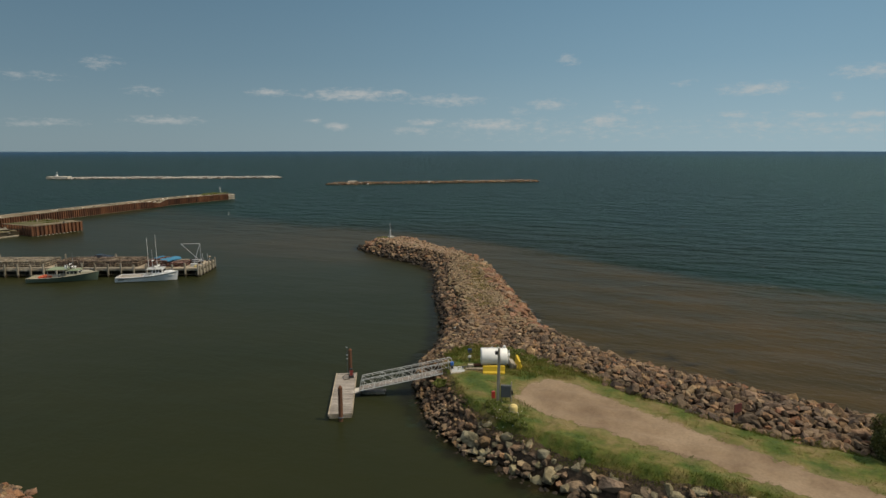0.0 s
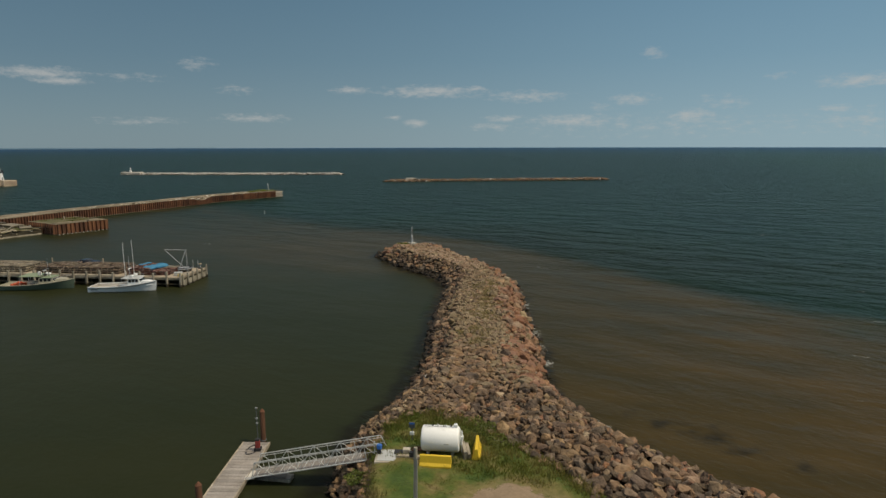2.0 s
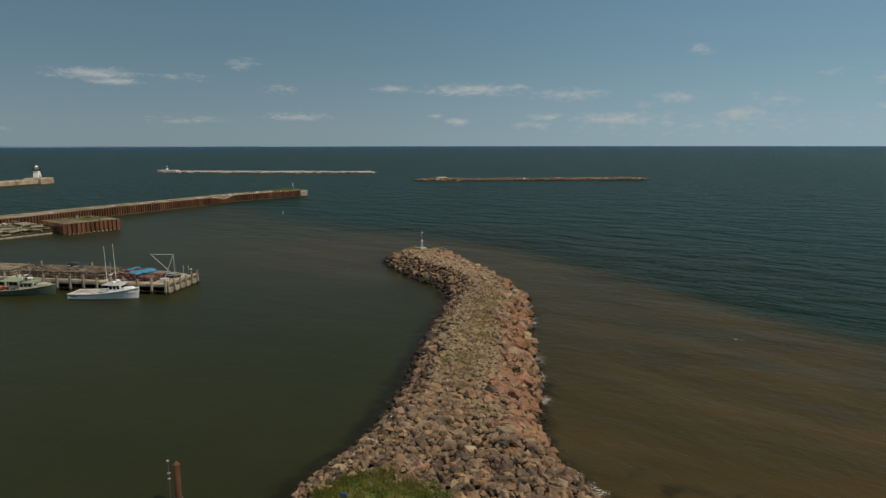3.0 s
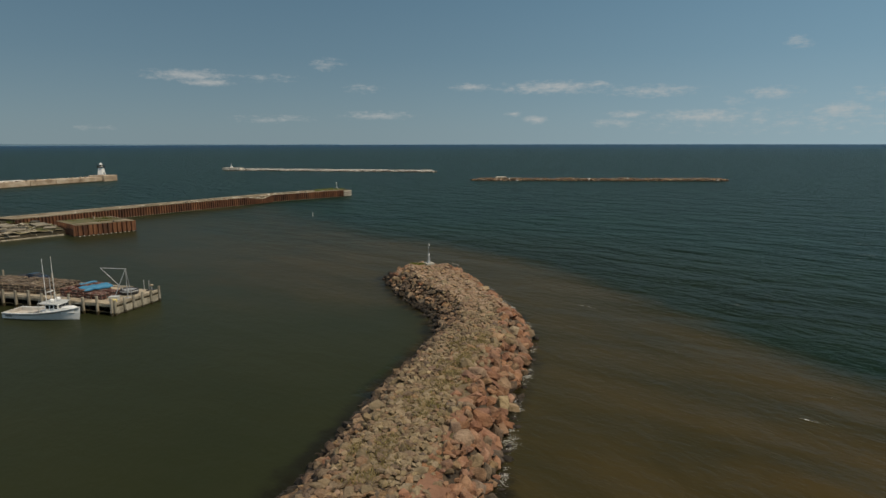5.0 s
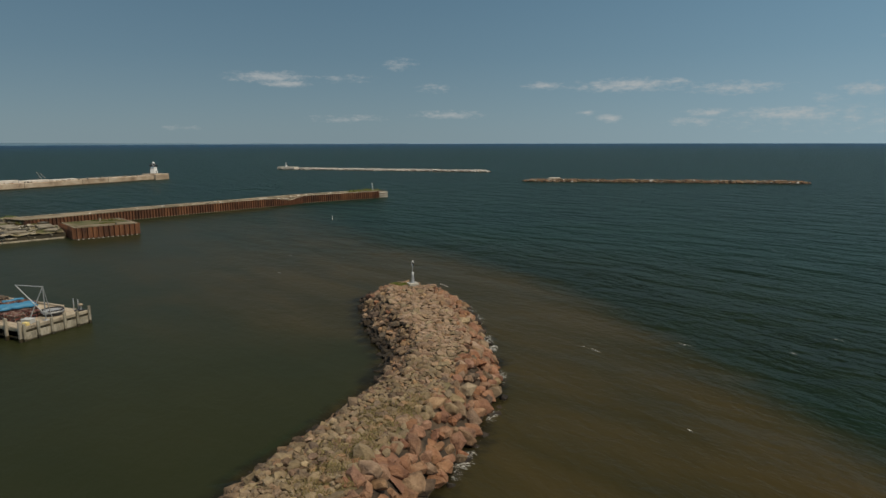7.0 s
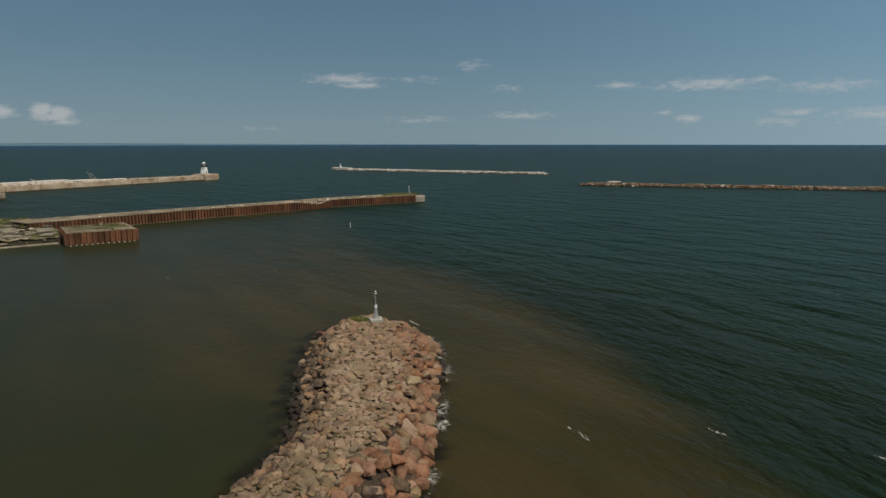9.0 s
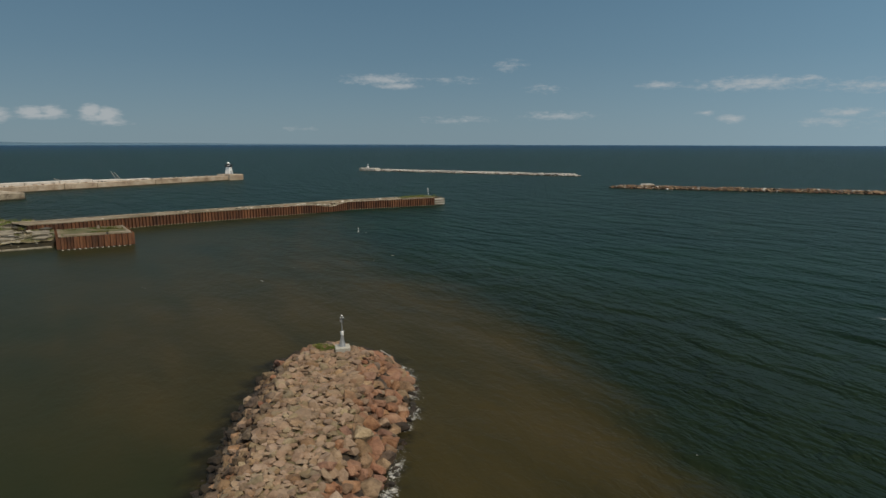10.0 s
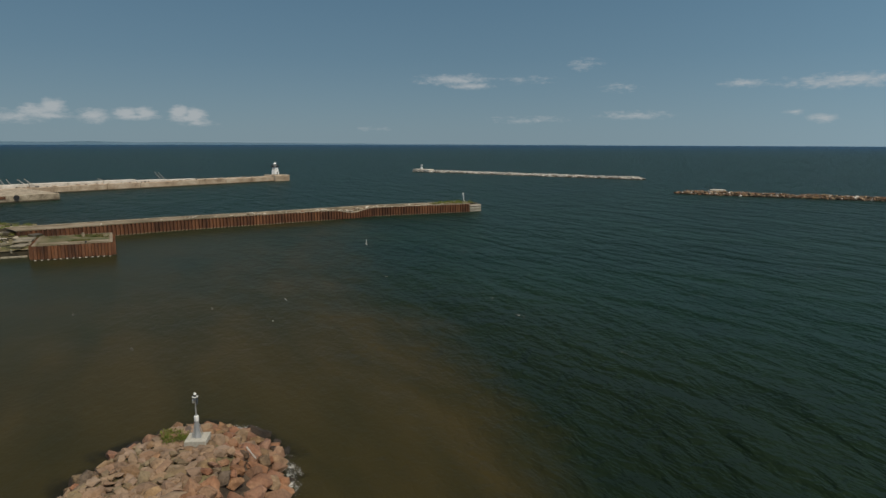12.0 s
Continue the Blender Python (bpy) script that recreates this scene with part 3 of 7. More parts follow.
# ---- boulders ----
def boulder_shape(seed, flat, points, edge, jag):
    """A quarried stone about 1 m across; edge: how far its corners are worn off."""
    r = random.Random(seed)
    bm = bmesh.new()
    for k in range(points):
        h = 1 - 2 * (k + 0.5) / points
        a = 2.39996 * k + r.uniform(-0.5, 0.5)
        q = math.sqrt(1 - h * h)
        v = Vector((q * math.cos(a), q * math.sin(a), h))
        k8 = (abs(v.x) ** 4 + abs(v.y) ** 4 + abs(v.z) ** 4) ** 0.25
        v = v / k8 * 0.47 * r.uniform(1 - jag, 1 + jag)
        bm.verts.new((v.x * 1.08, v.y, v.z * flat))
    h = bmesh.ops.convex_hull(bm, input=bm.verts)
    spare = {g for g in h["geom_interior"] + h["geom_unused"] if isinstance(g, bmesh.types.BMVert)}
    bmesh.ops.delete(bm, geom=list(spare), context="VERTS")
    if edge:
        bmesh.ops.dissolve_limit(bm, angle_limit=radians(14), verts=bm.verts, edges=bm.edges)
        bmesh.ops.bevel(bm, geom=bm.edges[:], offset=edge, segments=1, affect="EDGES", clamp_overlap=True)
    bmesh.ops.triangulate(bm, faces=bm.faces)
    spin = Euler((r.uniform(-0.3, 0.3), r.uniform(-0.3, 0.3), 0)).to_matrix()
    v = np.array([(spin @ w.co)[:] for w in bm.verts])
    bm.verts.index_update()
    f = np.array([[w.index for w in t.verts] for t in bm.faces])
    bm.free()
    return v, f


# worn blocks first, then small sharp chips of fewer faces
BLOCKS, CHIPS = 14, 14
SHAPES = [boulder_shape(100 + i, 0.66 + 0.3 * ((i * 7) % 10) / 10, 12 + i % 4, 0.024, 0.2) for i in range(BLOCKS)]
SHAPES += [boulder_shape(300 + i, 0.6 + 0.3 * ((i * 3) % 10) / 10, 9 + i % 3, 0.0, 0.24) for i in range(CHIPS)]
SHAPE_MESH = {}


def block_no(rng):
    return rng.randrange(BLOCKS)


def chip_no(rng):
    return BLOCKS + rng.randrange(CHIPS)


def strew(rng, count, x0, x1, y0, y1, size, accept, gap=0.62, tries=30):
    """Scatter stones that nearly touch: rows of x, y, size."""
    cell, grid, out = 1.0, {}, []
    for _ in range(count * tries):
        if len(out) >= count:
            break
        x, y = rng.uniform(x0, x1), rng.uniform(y0, y1)
        s = size(rng, x, y)
        if s <= 0 or not accept(x, y):
            continue
        cx, cy = int(x // cell), int(y // cell)
        if all(math.hypot(x - a, y - b) > gap * 0.5 * (s + q) for i in (-1, 0, 1, -2, 2) for j in (-1, 0, 1, -2, 2) for a, b, q in grid.get((cx + i, cy + j), ())):
            grid.setdefault((cx, cy), []).append((x, y, s))
            out.append((x, y, s))
    return out


class Field:
    """Heights and zones on a fine lattice, to look up while strewing."""

    def __init__(self, x0, x1, y0, y1, d=0.5):
        xs, ys = np.arange(x0, x1, d), np.arange(y0, y1, d)
        gx, gy = np.meshgrid(xs, ys, indexing="ij")
        self.x0, self.y0, self.d = x0, y0, d
        self.z = lay(gx, gy)
        self.sea = to_line(gx, gy, SEA_LINE)
        self.har = to_line(gx, gy, HARBOUR_LINE)
        self.tip = to_line(gx, gy, TIP_LINE)
        self.ins = inside(gx, gy, OUTLINE)
        self.gra = inside(gx, gy, GRASS) & (to_line(gx, gy, GRASS + GRASS[:1]) > 0.3)

    def at(self, table, x, y):
        i = min(max(int(round((x - self.x0) / self.d)), 0), table.shape[0] - 1)
        j = min(max(int(round((y - self.y0) / self.d)), 0), table.shape[1] - 1)
        return table[i, j]


FIELD = Field(-26, 112, -42, 164)
STONES = [ROCK_BROWN, ROCK_GREY, ROCK_RED, ROCK_TAN, ROCK_WET, ROCK_DARK, ROCK_PALE, ROCK_CROWN, ROCK_OLIVE, ROCK_TIP]
BROWN, GREY, REDDISH, TAN, WET, DARKISH, PALE, CROWN, OLIVE, TIPSTONE = range(10)


def stone_zone(x, y):
    """Which part of the shore a place lies on, and how far in from the water."""
    f = FIELD
    sea, tip, har = f.at(f.sea, x, y), f.at(f.tip, x, y), f.at(f.har, x, y)
    sea_side = min(sea, tip)
    if y > 72:
        if sea_side < (4.6 if y < 112 else 5.0 if y > 142 else 3.9) and not (tip < sea and x < -17):
            return "seaward", sea_side
        if har < 3.6 or (tip < 3.9 and x < -17):
            return "lee", min(har, tip)
        return "crown", min(sea_side, har)
    if har < 6.5 and har < sea:
        return "basin", har
    return "bank", sea


def stone_kind(rng, x, y, z):
    zone, deep = stone_zone(x, y)
    low = z < rng.uniform(*{"lee": (0.45, 1.0), "basin": (-0.1, 0.35)}.get(zone, (0.0, 0.45)))
    if low:
        return WET
    if zone == "seaward":
        if z < rng.uniform(0.4, 0.9) and rng.random() < 0.14:
            return DARKISH
        if deep > (3.8 if y > 142 else 2.6 if y > 112 else 3.6) + rng.uniform(-0.8, 0.8):
            return rng.choices((TIPSTONE if y > 118 else CROWN, BROWN, REDDISH), (5, 2, 2))[0]
        return rng.choices((REDDISH, BROWN, TAN, DARKISH), (8, 2.4, 0.3, 0.25) if y > 100 else (9, 2.5, 0.1, 1.2))[0]
    if zone == "lee":
        if deep > 2.9:
            return rng.choices((CROWN, BROWN, GREY, DARKISH), (1.5, 3, 2.4, 3))[0]
        return rng.choices((BROWN, GREY, REDDISH, TAN, DARKISH), (4.0, 2.6, 0.8, 0.3, 4.2))[0]
    if zone == "crown":
        if y < 84:
            return rng.choices((BROWN, CROWN, GREY, DARKISH), (6, 1.5, 1.8, 2.2))[0]
        if y > 112 + rng.uniform(0, 22):
            return rng.choices((TIPSTONE, CROWN, BROWN), (7, 2, 1.5))[0]
        return rng.choices((CROWN, BROWN, GREY, TAN), (6, 1.6, 1.8, 0.2))[0]
    if zone == "basin":
        if y > 49:
            return rng.choices((BROWN, GREY, TAN, DARKISH), (3.4, 3, 0.6, 4))[0]
        if deep < 2.4 or y < 39:
            return rng.choices((OLIVE, TAN, GREY, BROWN, DARKISH), (5, 2.0, 2, 1.5, 2.2))[0]
        return rng.choices((OLIVE, TAN, GREY, BROWN, DARKISH), (0.8, 0.4, 3, 3, 3.4))[0]
    return rng.choices((BROWN, GREY, REDDISH, TAN, DARKISH, CROWN), (5.0, 1.6, 1.0, 0.3, 6.5, 0.0))[0]


def stone_size(rng, x, y):
    f = FIELD
    zone, deep = stone_zone(x, y)
    u = rng.random()
    if zone == "seaward":
        s = 0.85 + 0.95 * u if y > 92 else 0.6 + 0.85 * u * u
        if deep > 2.8:
            s *= 0.75
    elif zone == "lee":
        s = 0.55 + 0.85 * u * u
    elif zone == "crown":
        s = 0.55 + 0.75 * u * u if y > 132 else 0.45 + 0.6 * u * u if y > 120 else 0.55 + 0.7 * u * u if y < 82 else 0.38 + 0.5 * u * u
    elif zone == "basin":
        s = 0.3 + 0.5 * u * u if y > 49 or deep > 2.8 else 0.5 + 0.85 * u * u
    else:
        s = 0.45 + 0.72 * u * u + 0.16 * step(x, 17, 24)
    if not f.at(f.ins, x, y):
        out = min(f.at(f.sea, x, y), f.at(f.tip, x, y), f.at(f.har, x, y))
        return s * 0.8 if out < (0.75 if zone in ("lee", "basin") else 0.35) and u < 0.6 else 0
    return 0 if deep < 0.34 * s else s


def lay_stones(rng, rows):
    """Place, shape and kind of each stone, bedded in the mound."""
    single = []
    for x, y, s in rows:
        z = float(FIELD.at(FIELD.z, x, y))
        zone = stone_zone(x, y)[0]
        k = stone_kind(rng, x, y, z)
        level = zone == "crown"
        tilt = 0.2 if level else (0.5 if zone in ("bank", "basin") else 0.36)
        t = Euler((rng.gauss(0, tilt), rng.gauss(0, tilt), rng.uniform(0, 6.28)))
        tall = rng.uniform(0.6, 0.85) if level and y > 126 else rng.uniform(0.75, 1.05) if level else rng.uniform(0.8, 1.1)
        down = 0.16 * s if level else (0.14 * s if zone in ("basin", "bank") else 0.25 * s)
        heave = s * rng.uniform(-1, 1) * (0.14 if level and y > 84 else 0.2)
        m = Matrix.LocRotScale((x, y, z - down + heave), t, (s * rng.uniform(1.05, 1.55), s * rng.uniform(0.85, 1.15), s * tall))
        single.append((m, block_no(rng) if s > 0.72 else chip_no(rng), k))
    return single


def heap(name, parent, single, label=""):
    vs, fs, ks, n = [], [], [], 0
    for m, i, k in single:
        v, f = SHAPES[i]
        a = np.array(m)
        vs.append(v @ a[:3, :3].T + a[:3, 3])
        fs.append(f + n)
        ks.append(np.full(len(f), k))
        n += len(v)
    ob = new(name, mesh_from(name, np.concatenate(vs), np.concatenate(fs), STONES, np.concatenate(ks)))
    ob.parent = parent
    return tagged(ob, label, kind="stuff")


def single_stones(parent, single):
    """Stones that are objects of their own, sharing meshes by shape and kind."""
    for m, i, k in single:
        if (i, k) not in SHAPE_MESH:
            SHAPE_MESH[i, k] = mesh_from("boulder", *SHAPES[i], STONES[k])
        ob = new("boulder", SHAPE_MESH[i, k])
        ob.parent = parent
        ob.matrix_world = m


_rng = random.Random(5)
mound_rows = strew(_rng, 12500, -23, 24, 63, 161, stone_size, lambda x, y: y > 66 and not FIELD.at(FIELD.gra, x, y), gap=0.65, tries=24)
mound = lay_stones(_rng, mound_rows)
# the stretch that is passed nearest gets single boulders
near_bank = [s for s in mound if 96 < s[0].translation.y < 128 and s[0].translation.x > 6 and s[1] < BLOCKS][:300]
_ids = {id(s) for s in near_bank}
heap("boulder_pile", core, [s for s in mound if id(s) not in _ids], "tightly piled brown and red boulders")
bank_rows = strew(_rng, 11000, -5, 66, 8, 72, stone_size, lambda x, y: y <= 66 and not FIELD.at(FIELD.gra, x, y) and (FIELD.at(FIELD.sea, x, y) < 15 or FIELD.at(FIELD.har, x, y) < (6.5 if y > 36 else 12)), gap=0.68)
bank = lay_stones(_rng, bank_rows)
near_shore = [s for s in bank if FIELD.at(FIELD.har, s[0].translation.x, s[0].translation.y) < 5 and 36 < s[0].translation.y < 60][:290]
_ids = {id(s) for s in near_shore}
heap("boulder_pile", ground, [s for s in bank if id(s) not in _ids], "brown and grey riprap boulders")
# the banks go on along the spit
ROOT_EDGE = [(30, 27), (80, -60)]
far_rows = strew(_rng, 5200, 28, 108, -39, 36, stone_size, lambda x, y: not (x < 66 and y > 8) and not FIELD.at(FIELD.gra, x, y) and (FIELD.at(FIELD.sea, x, y) < 16 or to_line(np.array([x]), np.array([y]), ROOT_EDGE)[0] < 9), gap=0.72, tries=14)
heap("boulder_pile", ground, lay_stones(_rng, far_rows), "brown and grey riprap boulders further along the spit")


# ---- more materials ----
def paint(name, c, rough=0.45, metal=0.0, dirt=0.25):
    """Painted or bare hard surface with faint dirt and scuffs."""
    d = tuple(v * 0.72 for v in c)
    return surface(name, [d, c, c], 0.9, 11.0, rough, metal, bump=0.08, depth=0.004, grain=dirt, spread=(0.25, 0.6))


WHITE = paint("white_gloss_paint", (0.74, 0.75, 0.75), 0.35, dirt=0.15)
TANK_WHITE = paint("white_tank_enamel", (0.80, 0.81, 0.80), 0.35, dirt=0.12)
GREEN_HULL = paint("sea_green_paint", (0.095, 0.13, 0.095), 0.45)
GREEN_ROOF = paint("pale_green_canvas", (0.185, 0.235, 0.15), 0.8)
CREAM = paint("cream_paint", (0.36, 0.34, 0.265), 0.5)
WHARF_WOOD = surface("weathered_wharf_timber", [(0.15, 0.135, 0.10), (0.27, 0.245, 0.19), (0.38, 0.345, 0.275)], 0.9, 7.0, 0.9, bump=0.5, depth=0.015, squeeze=(1, 1, 0.3), grain=0.65, vary=0.25)
TRAP_RED = surface("reddish_trap_laths", [(0.10, 0.035, 0.03), (0.19, 0.075, 0.055), (0.42, 0.36, 0.30)], 2.2, 6.0, 0.9, bump=0, vary=0.5)
ALU = paint("bare_aluminium", (0.50, 0.51, 0.50), 0.45, 0.25, 0.15)
STEEL = paint("galvanised_steel", (0.45, 0.46, 0.47), 0.5, 0.6, 0.3)
DARK = paint("dark_rubber", (0.018, 0.018, 0.02), 0.6)
GLASS_DARK = paint("dark_window_glass", (0.015, 0.018, 0.02), 0.08, dirt=0.05)
YELLOW = paint("yellow_painted_concrete", (0.62, 0.42, 0.025), 0.7)
PALE_YELLOW = paint("sun_bleached_yellow_plastic", (0.62, 0.50, 0.20), 0.6)
BLUE = paint("bright_blue_plastic", (0.02, 0.12, 0.42), 0.5)
TARP = paint("blue_tarpaulin", (0.03, 0.18, 0.32), 0.6)
RED = paint("red_paint", (0.40, 0.035, 0.025), 0.5)
ORANGE = paint("orange_buoys", (0.55, 0.09, 0.03), 0.5)
GREY_BOX = paint("grey_cabinet_enamel", (0.075, 0.085, 0.095), 0.5)
NAVY = paint("dark_blue_car_paint", (0.010, 0.014, 0.022), 0.25, dirt=0.1)
DECKING = surface("pale_deck_boards", [(0.31, 0.285, 0.26), (0.40, 0.375, 0.34), (0.46, 0.435, 0.40)], 0.6, 8.0, 0.9, bump=0.3, depth=0.01, grain=0.4, vary=0.12)
TRAP_WOOD = surface("lobster_trap_laths", [(0.09, 0.065, 0.045), (0.20, 0.145, 0.10), (0.36, 0.28, 0.20)], 1.6, 6.0, 0.9, bump=0, vary=0.5)
TRAP_PALE = surface("bleached_trap_laths", [(0.18, 0.145, 0.10), (0.32, 0.265, 0.19), (0.45, 0.39, 0.295)], 1.6, 6.0, 0.9, bump=0, vary=0.4)
NET = surface("dark_netting", [(0.02, 0.018, 0.016), (0.045, 0.04, 0.035)], 3.0, 30.0, 0.95, bump=0)
FLOAT_BOARDS = surface("worn_float_boards", [(0.20, 0.178, 0.158), (0.265, 0.238, 0.212), (0.31, 0.282, 0.255)], 0.6, 8.0, 0.9, bump=0.3, depth=0.01, grain=0.45, vary=0.15)
POLE_WOOD = surface("grey_utility_pole", [(0.27, 0.245, 0.19), (0.39, 0.36, 0.29)], 1.0, 8.0, 0.9, squeeze=(1, 1, 0.15), grain=0.5)
# tide stain; also the dark that paints shade under decks and in gaps
SLIME_OR_SHADE = surface("tide_stain_or_shade", [(0.035, 0.03, 0.018), (0.07, 0.055, 0.03)], 0.7, 6.0, 0.5)
FOAM = surface("sea_foam", [(0.42, 0.42, 0.40), (0.66, 0.66, 0.64)], 1.5, 9.0, 0.7, bump=0)


def lacy(m, scale, lo, hi):
    """Break a surface into lace: holes where a noise is low."""
    nt = m.node_tree
    hole = nt.nodes.new("ShaderNodeBsdfTransparent")
    both = nt.nodes.new("ShaderNodeMixShader")
    nt.links.new(smooth(nt, noise_of(nt, scale, 4.0, 0.7), lo, hi), both.inputs[0])
    nt.links.new(hole.outputs[0], both.inputs[1])
    nt.links.new(nt.nodes["Principled BSDF"].outputs[0], both.inputs[2])
    nt.links.new(both.outputs[0], nt.nodes["Material Output"].inputs["Surface"])


lacy(FOAM, 3.2, 0.44, 0.68)
WASH = surface("churned_foam", [(0.36, 0.35, 0.32), (0.62, 0.62, 0.59)], 1.5, 9.0, 0.7, bump=0)


def froth_holes():
    """The wash shows only where its thickness beats a lacy noise."""
    nt = WASH.node_tree
    a = nt.nodes.new("ShaderNodeAttribute")
    a.attribute_name = "froth"
    lace = maths(nt, "ADD", maths(nt, "MULTIPLY", noise_of(nt, 0.9, 5.0, 0.7), 0.7), maths(nt, "MULTIPLY", noise_of(nt, 4.5, 3.0, 0.6), 0.5))
    hole = nt.nodes.new("ShaderNodeBsdfTransparent")
    both = nt.nodes.new("ShaderNodeMixShader")
    nt.links.new(smooth(nt, maths(nt, "ADD", lace, maths(nt, "MULTIPLY", a.outputs["Fac"], 0.34)), 0.83, 1.06, 0.85), both.inputs[0])
    nt.links.new(hole.outputs[0], both.inputs[1])
    nt.links.new(nt.nodes["Principled BSDF"].outputs[0], both.inputs[2])
    nt.links.new(both.outputs[0], nt.nodes["Material Output"].inputs["Surface"])


froth_holes()
# distance haze over the far coast is put into its own colour
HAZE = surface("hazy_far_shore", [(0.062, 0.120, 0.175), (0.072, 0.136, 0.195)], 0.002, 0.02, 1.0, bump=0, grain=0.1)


def bar(name, a, b, r, material, parent, label="", r2=None, n=8):
    return part(name, rod(bmesh.new(), a, b, r, r2, n), material, parent, label, smooth_shade=False)


def block(name, lo, hi, material, parent, label="", bevel=0.02, m=None):
    return part(name, box(bmesh.new(), lo, hi, bevel, m), material, parent, label)


# ---- timber wharf ----
DOCK = pose(-45.4, 116.9, 0, 0, 0, 0.8)  # its outer front corner; the wharf runs towards -x, its width towards +y


def wharf():
    w = new("wharf")
    w.matrix_world = DOCK
    tagged(w, "grey timber fishing wharf on piles with a concrete deck", "wharf")
    block("deck", (-62, 0.25, 1.25), (-0.25, 8.8, 1.62), CONCRETE, w, "worn concrete deck")
    part("curb", box(box(bmesh.new(), (-62, 8.55, 1.62), (-4.5, 8.8, 1.9), 0.03), (-62, 0.28, 1.62), (-12, 0.5, 1.8), 0.03), OLD_WOOD, w)
    # front: posts, two long walings, piles coloured dark for the shade under the deck
    for i in range(26):
        x = -0.15 - i * 2.4
        post = block("fender_post", (x - 0.14, -0.17, 0.42), (x + 0.14, 0.15, 2.5 + 0.16 * math.sin(i * 2.3)), WHARF_WOOD, w, bevel=0.03)
        block("tide_foot", (x - 0.145, -0.175, -0.8), (x + 0.145, 0.155, 0.44 + 0.1 * math.sin(i * 1.7)), SLIME_OR_SHADE, post, "dark wet foot", bevel=0.02)
    for i in range(6):
        x = -i * 10.3
        block("waling", (x - 10.25, 0.175, 1.18), (x - 0.05, 0.42, 1.52), WHARF_WOOD, w)
        block("waling", (x - 10.25, 0.175, 0.35), (x - 0.05, 0.34, 0.52), SLIME_OR_SHADE, w, "dark lower waling")
    for i in range(31):
        x = -1.0 - i * 2.0
        bar("pile", (x, 1.2 + 0.5 * (i % 2), -0.9), (x, 1.2 + 0.5 * (i % 2), 1.25), 0.17, SLIME_OR_SHADE, w)
    # near-black sheet: the shade beneath the deck is put into its colour
    part("crib_wall", box(bmesh.new(), (-62, 3.0, -0.9), (-0.4, 3.3, 1.25)), SLIME_OR_SHADE, w, "dark crib behind the piles, under-deck shade in its colour")
    # outer end: planked wall with posts and a top beam
    block("end_wall", (-0.28, 0.3, -0.4), (-0.02, 8.9, 1.05), WHARF_WOOD, w, "pale planked end wall")
    block("end_wall_foot", (-0.3, 0.32, -0.9), (0.0, 8.88, 0.18), SLIME_OR_SHADE, w, "tide-stained foot", bevel=0.0)
    for i in range(6):
        y = 0.35 + i * 1.68
        block("fender_post", (-0.02, y - 0.15, -0.8), (0.24, y + 0.15, 2.15 + 0.14 * math.sin(i * 2.9)), WHARF_WOOD, w, bevel=0.03)
        block("tide_foot", (-0.025, y - 0.155, -0.8), (0.245, y + 0.155, 0.35 + 0.1 * math.sin(i * 1.7)), SLIME_OR_SHADE, w, bevel=0.0)
    block("cap_beam", (-0.3, 0.2, 1.35), (0.02, 9.0, 1.72), OLD_WOOD, w)
    # dark strip below the cap beam paints the shaded gap between posts
    block("cap_beam", (-0.26, 0.3, 1.07), (-0.05, 8.9, 1.33), SLIME_OR_SHADE, w, bevel=0.0)
    for x, y in ((-1.2, 8.3), (-2.2, 8.4)):
        bar("mooring_post", (x, y, 1.6), (x, y, 3.1), 0.07, STEEL, w)
    for x in (-19.5, -29.5, -42.5):
        bar("mooring_post", (x, 8.4, 1.6), (x, 8.4, 3.1), 0.14, OLD_WOOD, w)
    return w


wharf()


def davit():
    d = new("davit_crane")
    d.matrix_world = pose(-46.3, 120.6, 1.62)
    tagged(d, "grey steel davit hoist on the wharf end", "crane")
    bar("post", (0, 0, 0), (0, 0, 4.2), 0.07, STEEL, d)
    bar("jib", (0.1, 0.03, 4.15), (-3.25, -1.15, 4.3), 0.055, STEEL, d)
    bar("brace", (-3.2, -1.13, 4.27), (-0.2, -0.1, 0.9), 0.055, STEEL, d)
    bar("leg", (0, 0, 4.2), (-1.0, -1.5, 0.0), 0.06, STEEL, d)
    bar("leg", (0, 0, 4.2), (-0.2, 0.9, 0.0), 0.05, STEEL, d)
    block("foot_plate", (-0.3, -0.3, 0), (0.3, 0.3, 0.05), STEEL, d)
    block("winch", (-0.25, -0.2, 0.7), (0.2, 0.2, 1.1), STEEL, d)
    return d


davit()


def tub():
    t = new("rubber_tub")
    t.matrix_world = pose(-47.9, 122.6, 1.62)
    tagged(t, "low round black tub with a pale rim on the wharf", "tub")
    part("body", lathe(bmesh.new(), [(1.05, 0.0), (1.2, 0.1), (1.25, 0.75), (1.12, 0.78), (1.05, 0.3)], 24), DARK, t)
    part("rim", lathe(bmesh.new(), [(1.26, 0.42), (1.29, 0.45), (1.29, 0.58), (1.26, 0.62)], 24), STEEL, t, "dull metal hoop")


tub()
_c = thing("plastic_crate", (-47.0, 118.9, 1.62), 20, label="pale grey plastic crate on the wharf end", category="crate")
part("body", box(box(bmesh.new(), (-0.6, -0.45, 0), (0.6, 0.45, 0.5), 0.05), (-0.64, -0.49, 0.5), (0.64, 0.49, 0.58), 0.02), ALU, _c)
_c = thing("fish_tote", (-46.3, 118.15, 1.62), 5, label="small yellow plastic tote beside the wharf edge", category="box")
part("body", box(bmesh.new(), (-0.35, -0.25, 0), (0.35, 0.25, 0.4), 0.05), PALE_YELLOW, _c)
_l = thing("winch_head", (-46.3, 125.2, 1.62), 30, label="pale round-headed winch on the wharf corner", category="winch")
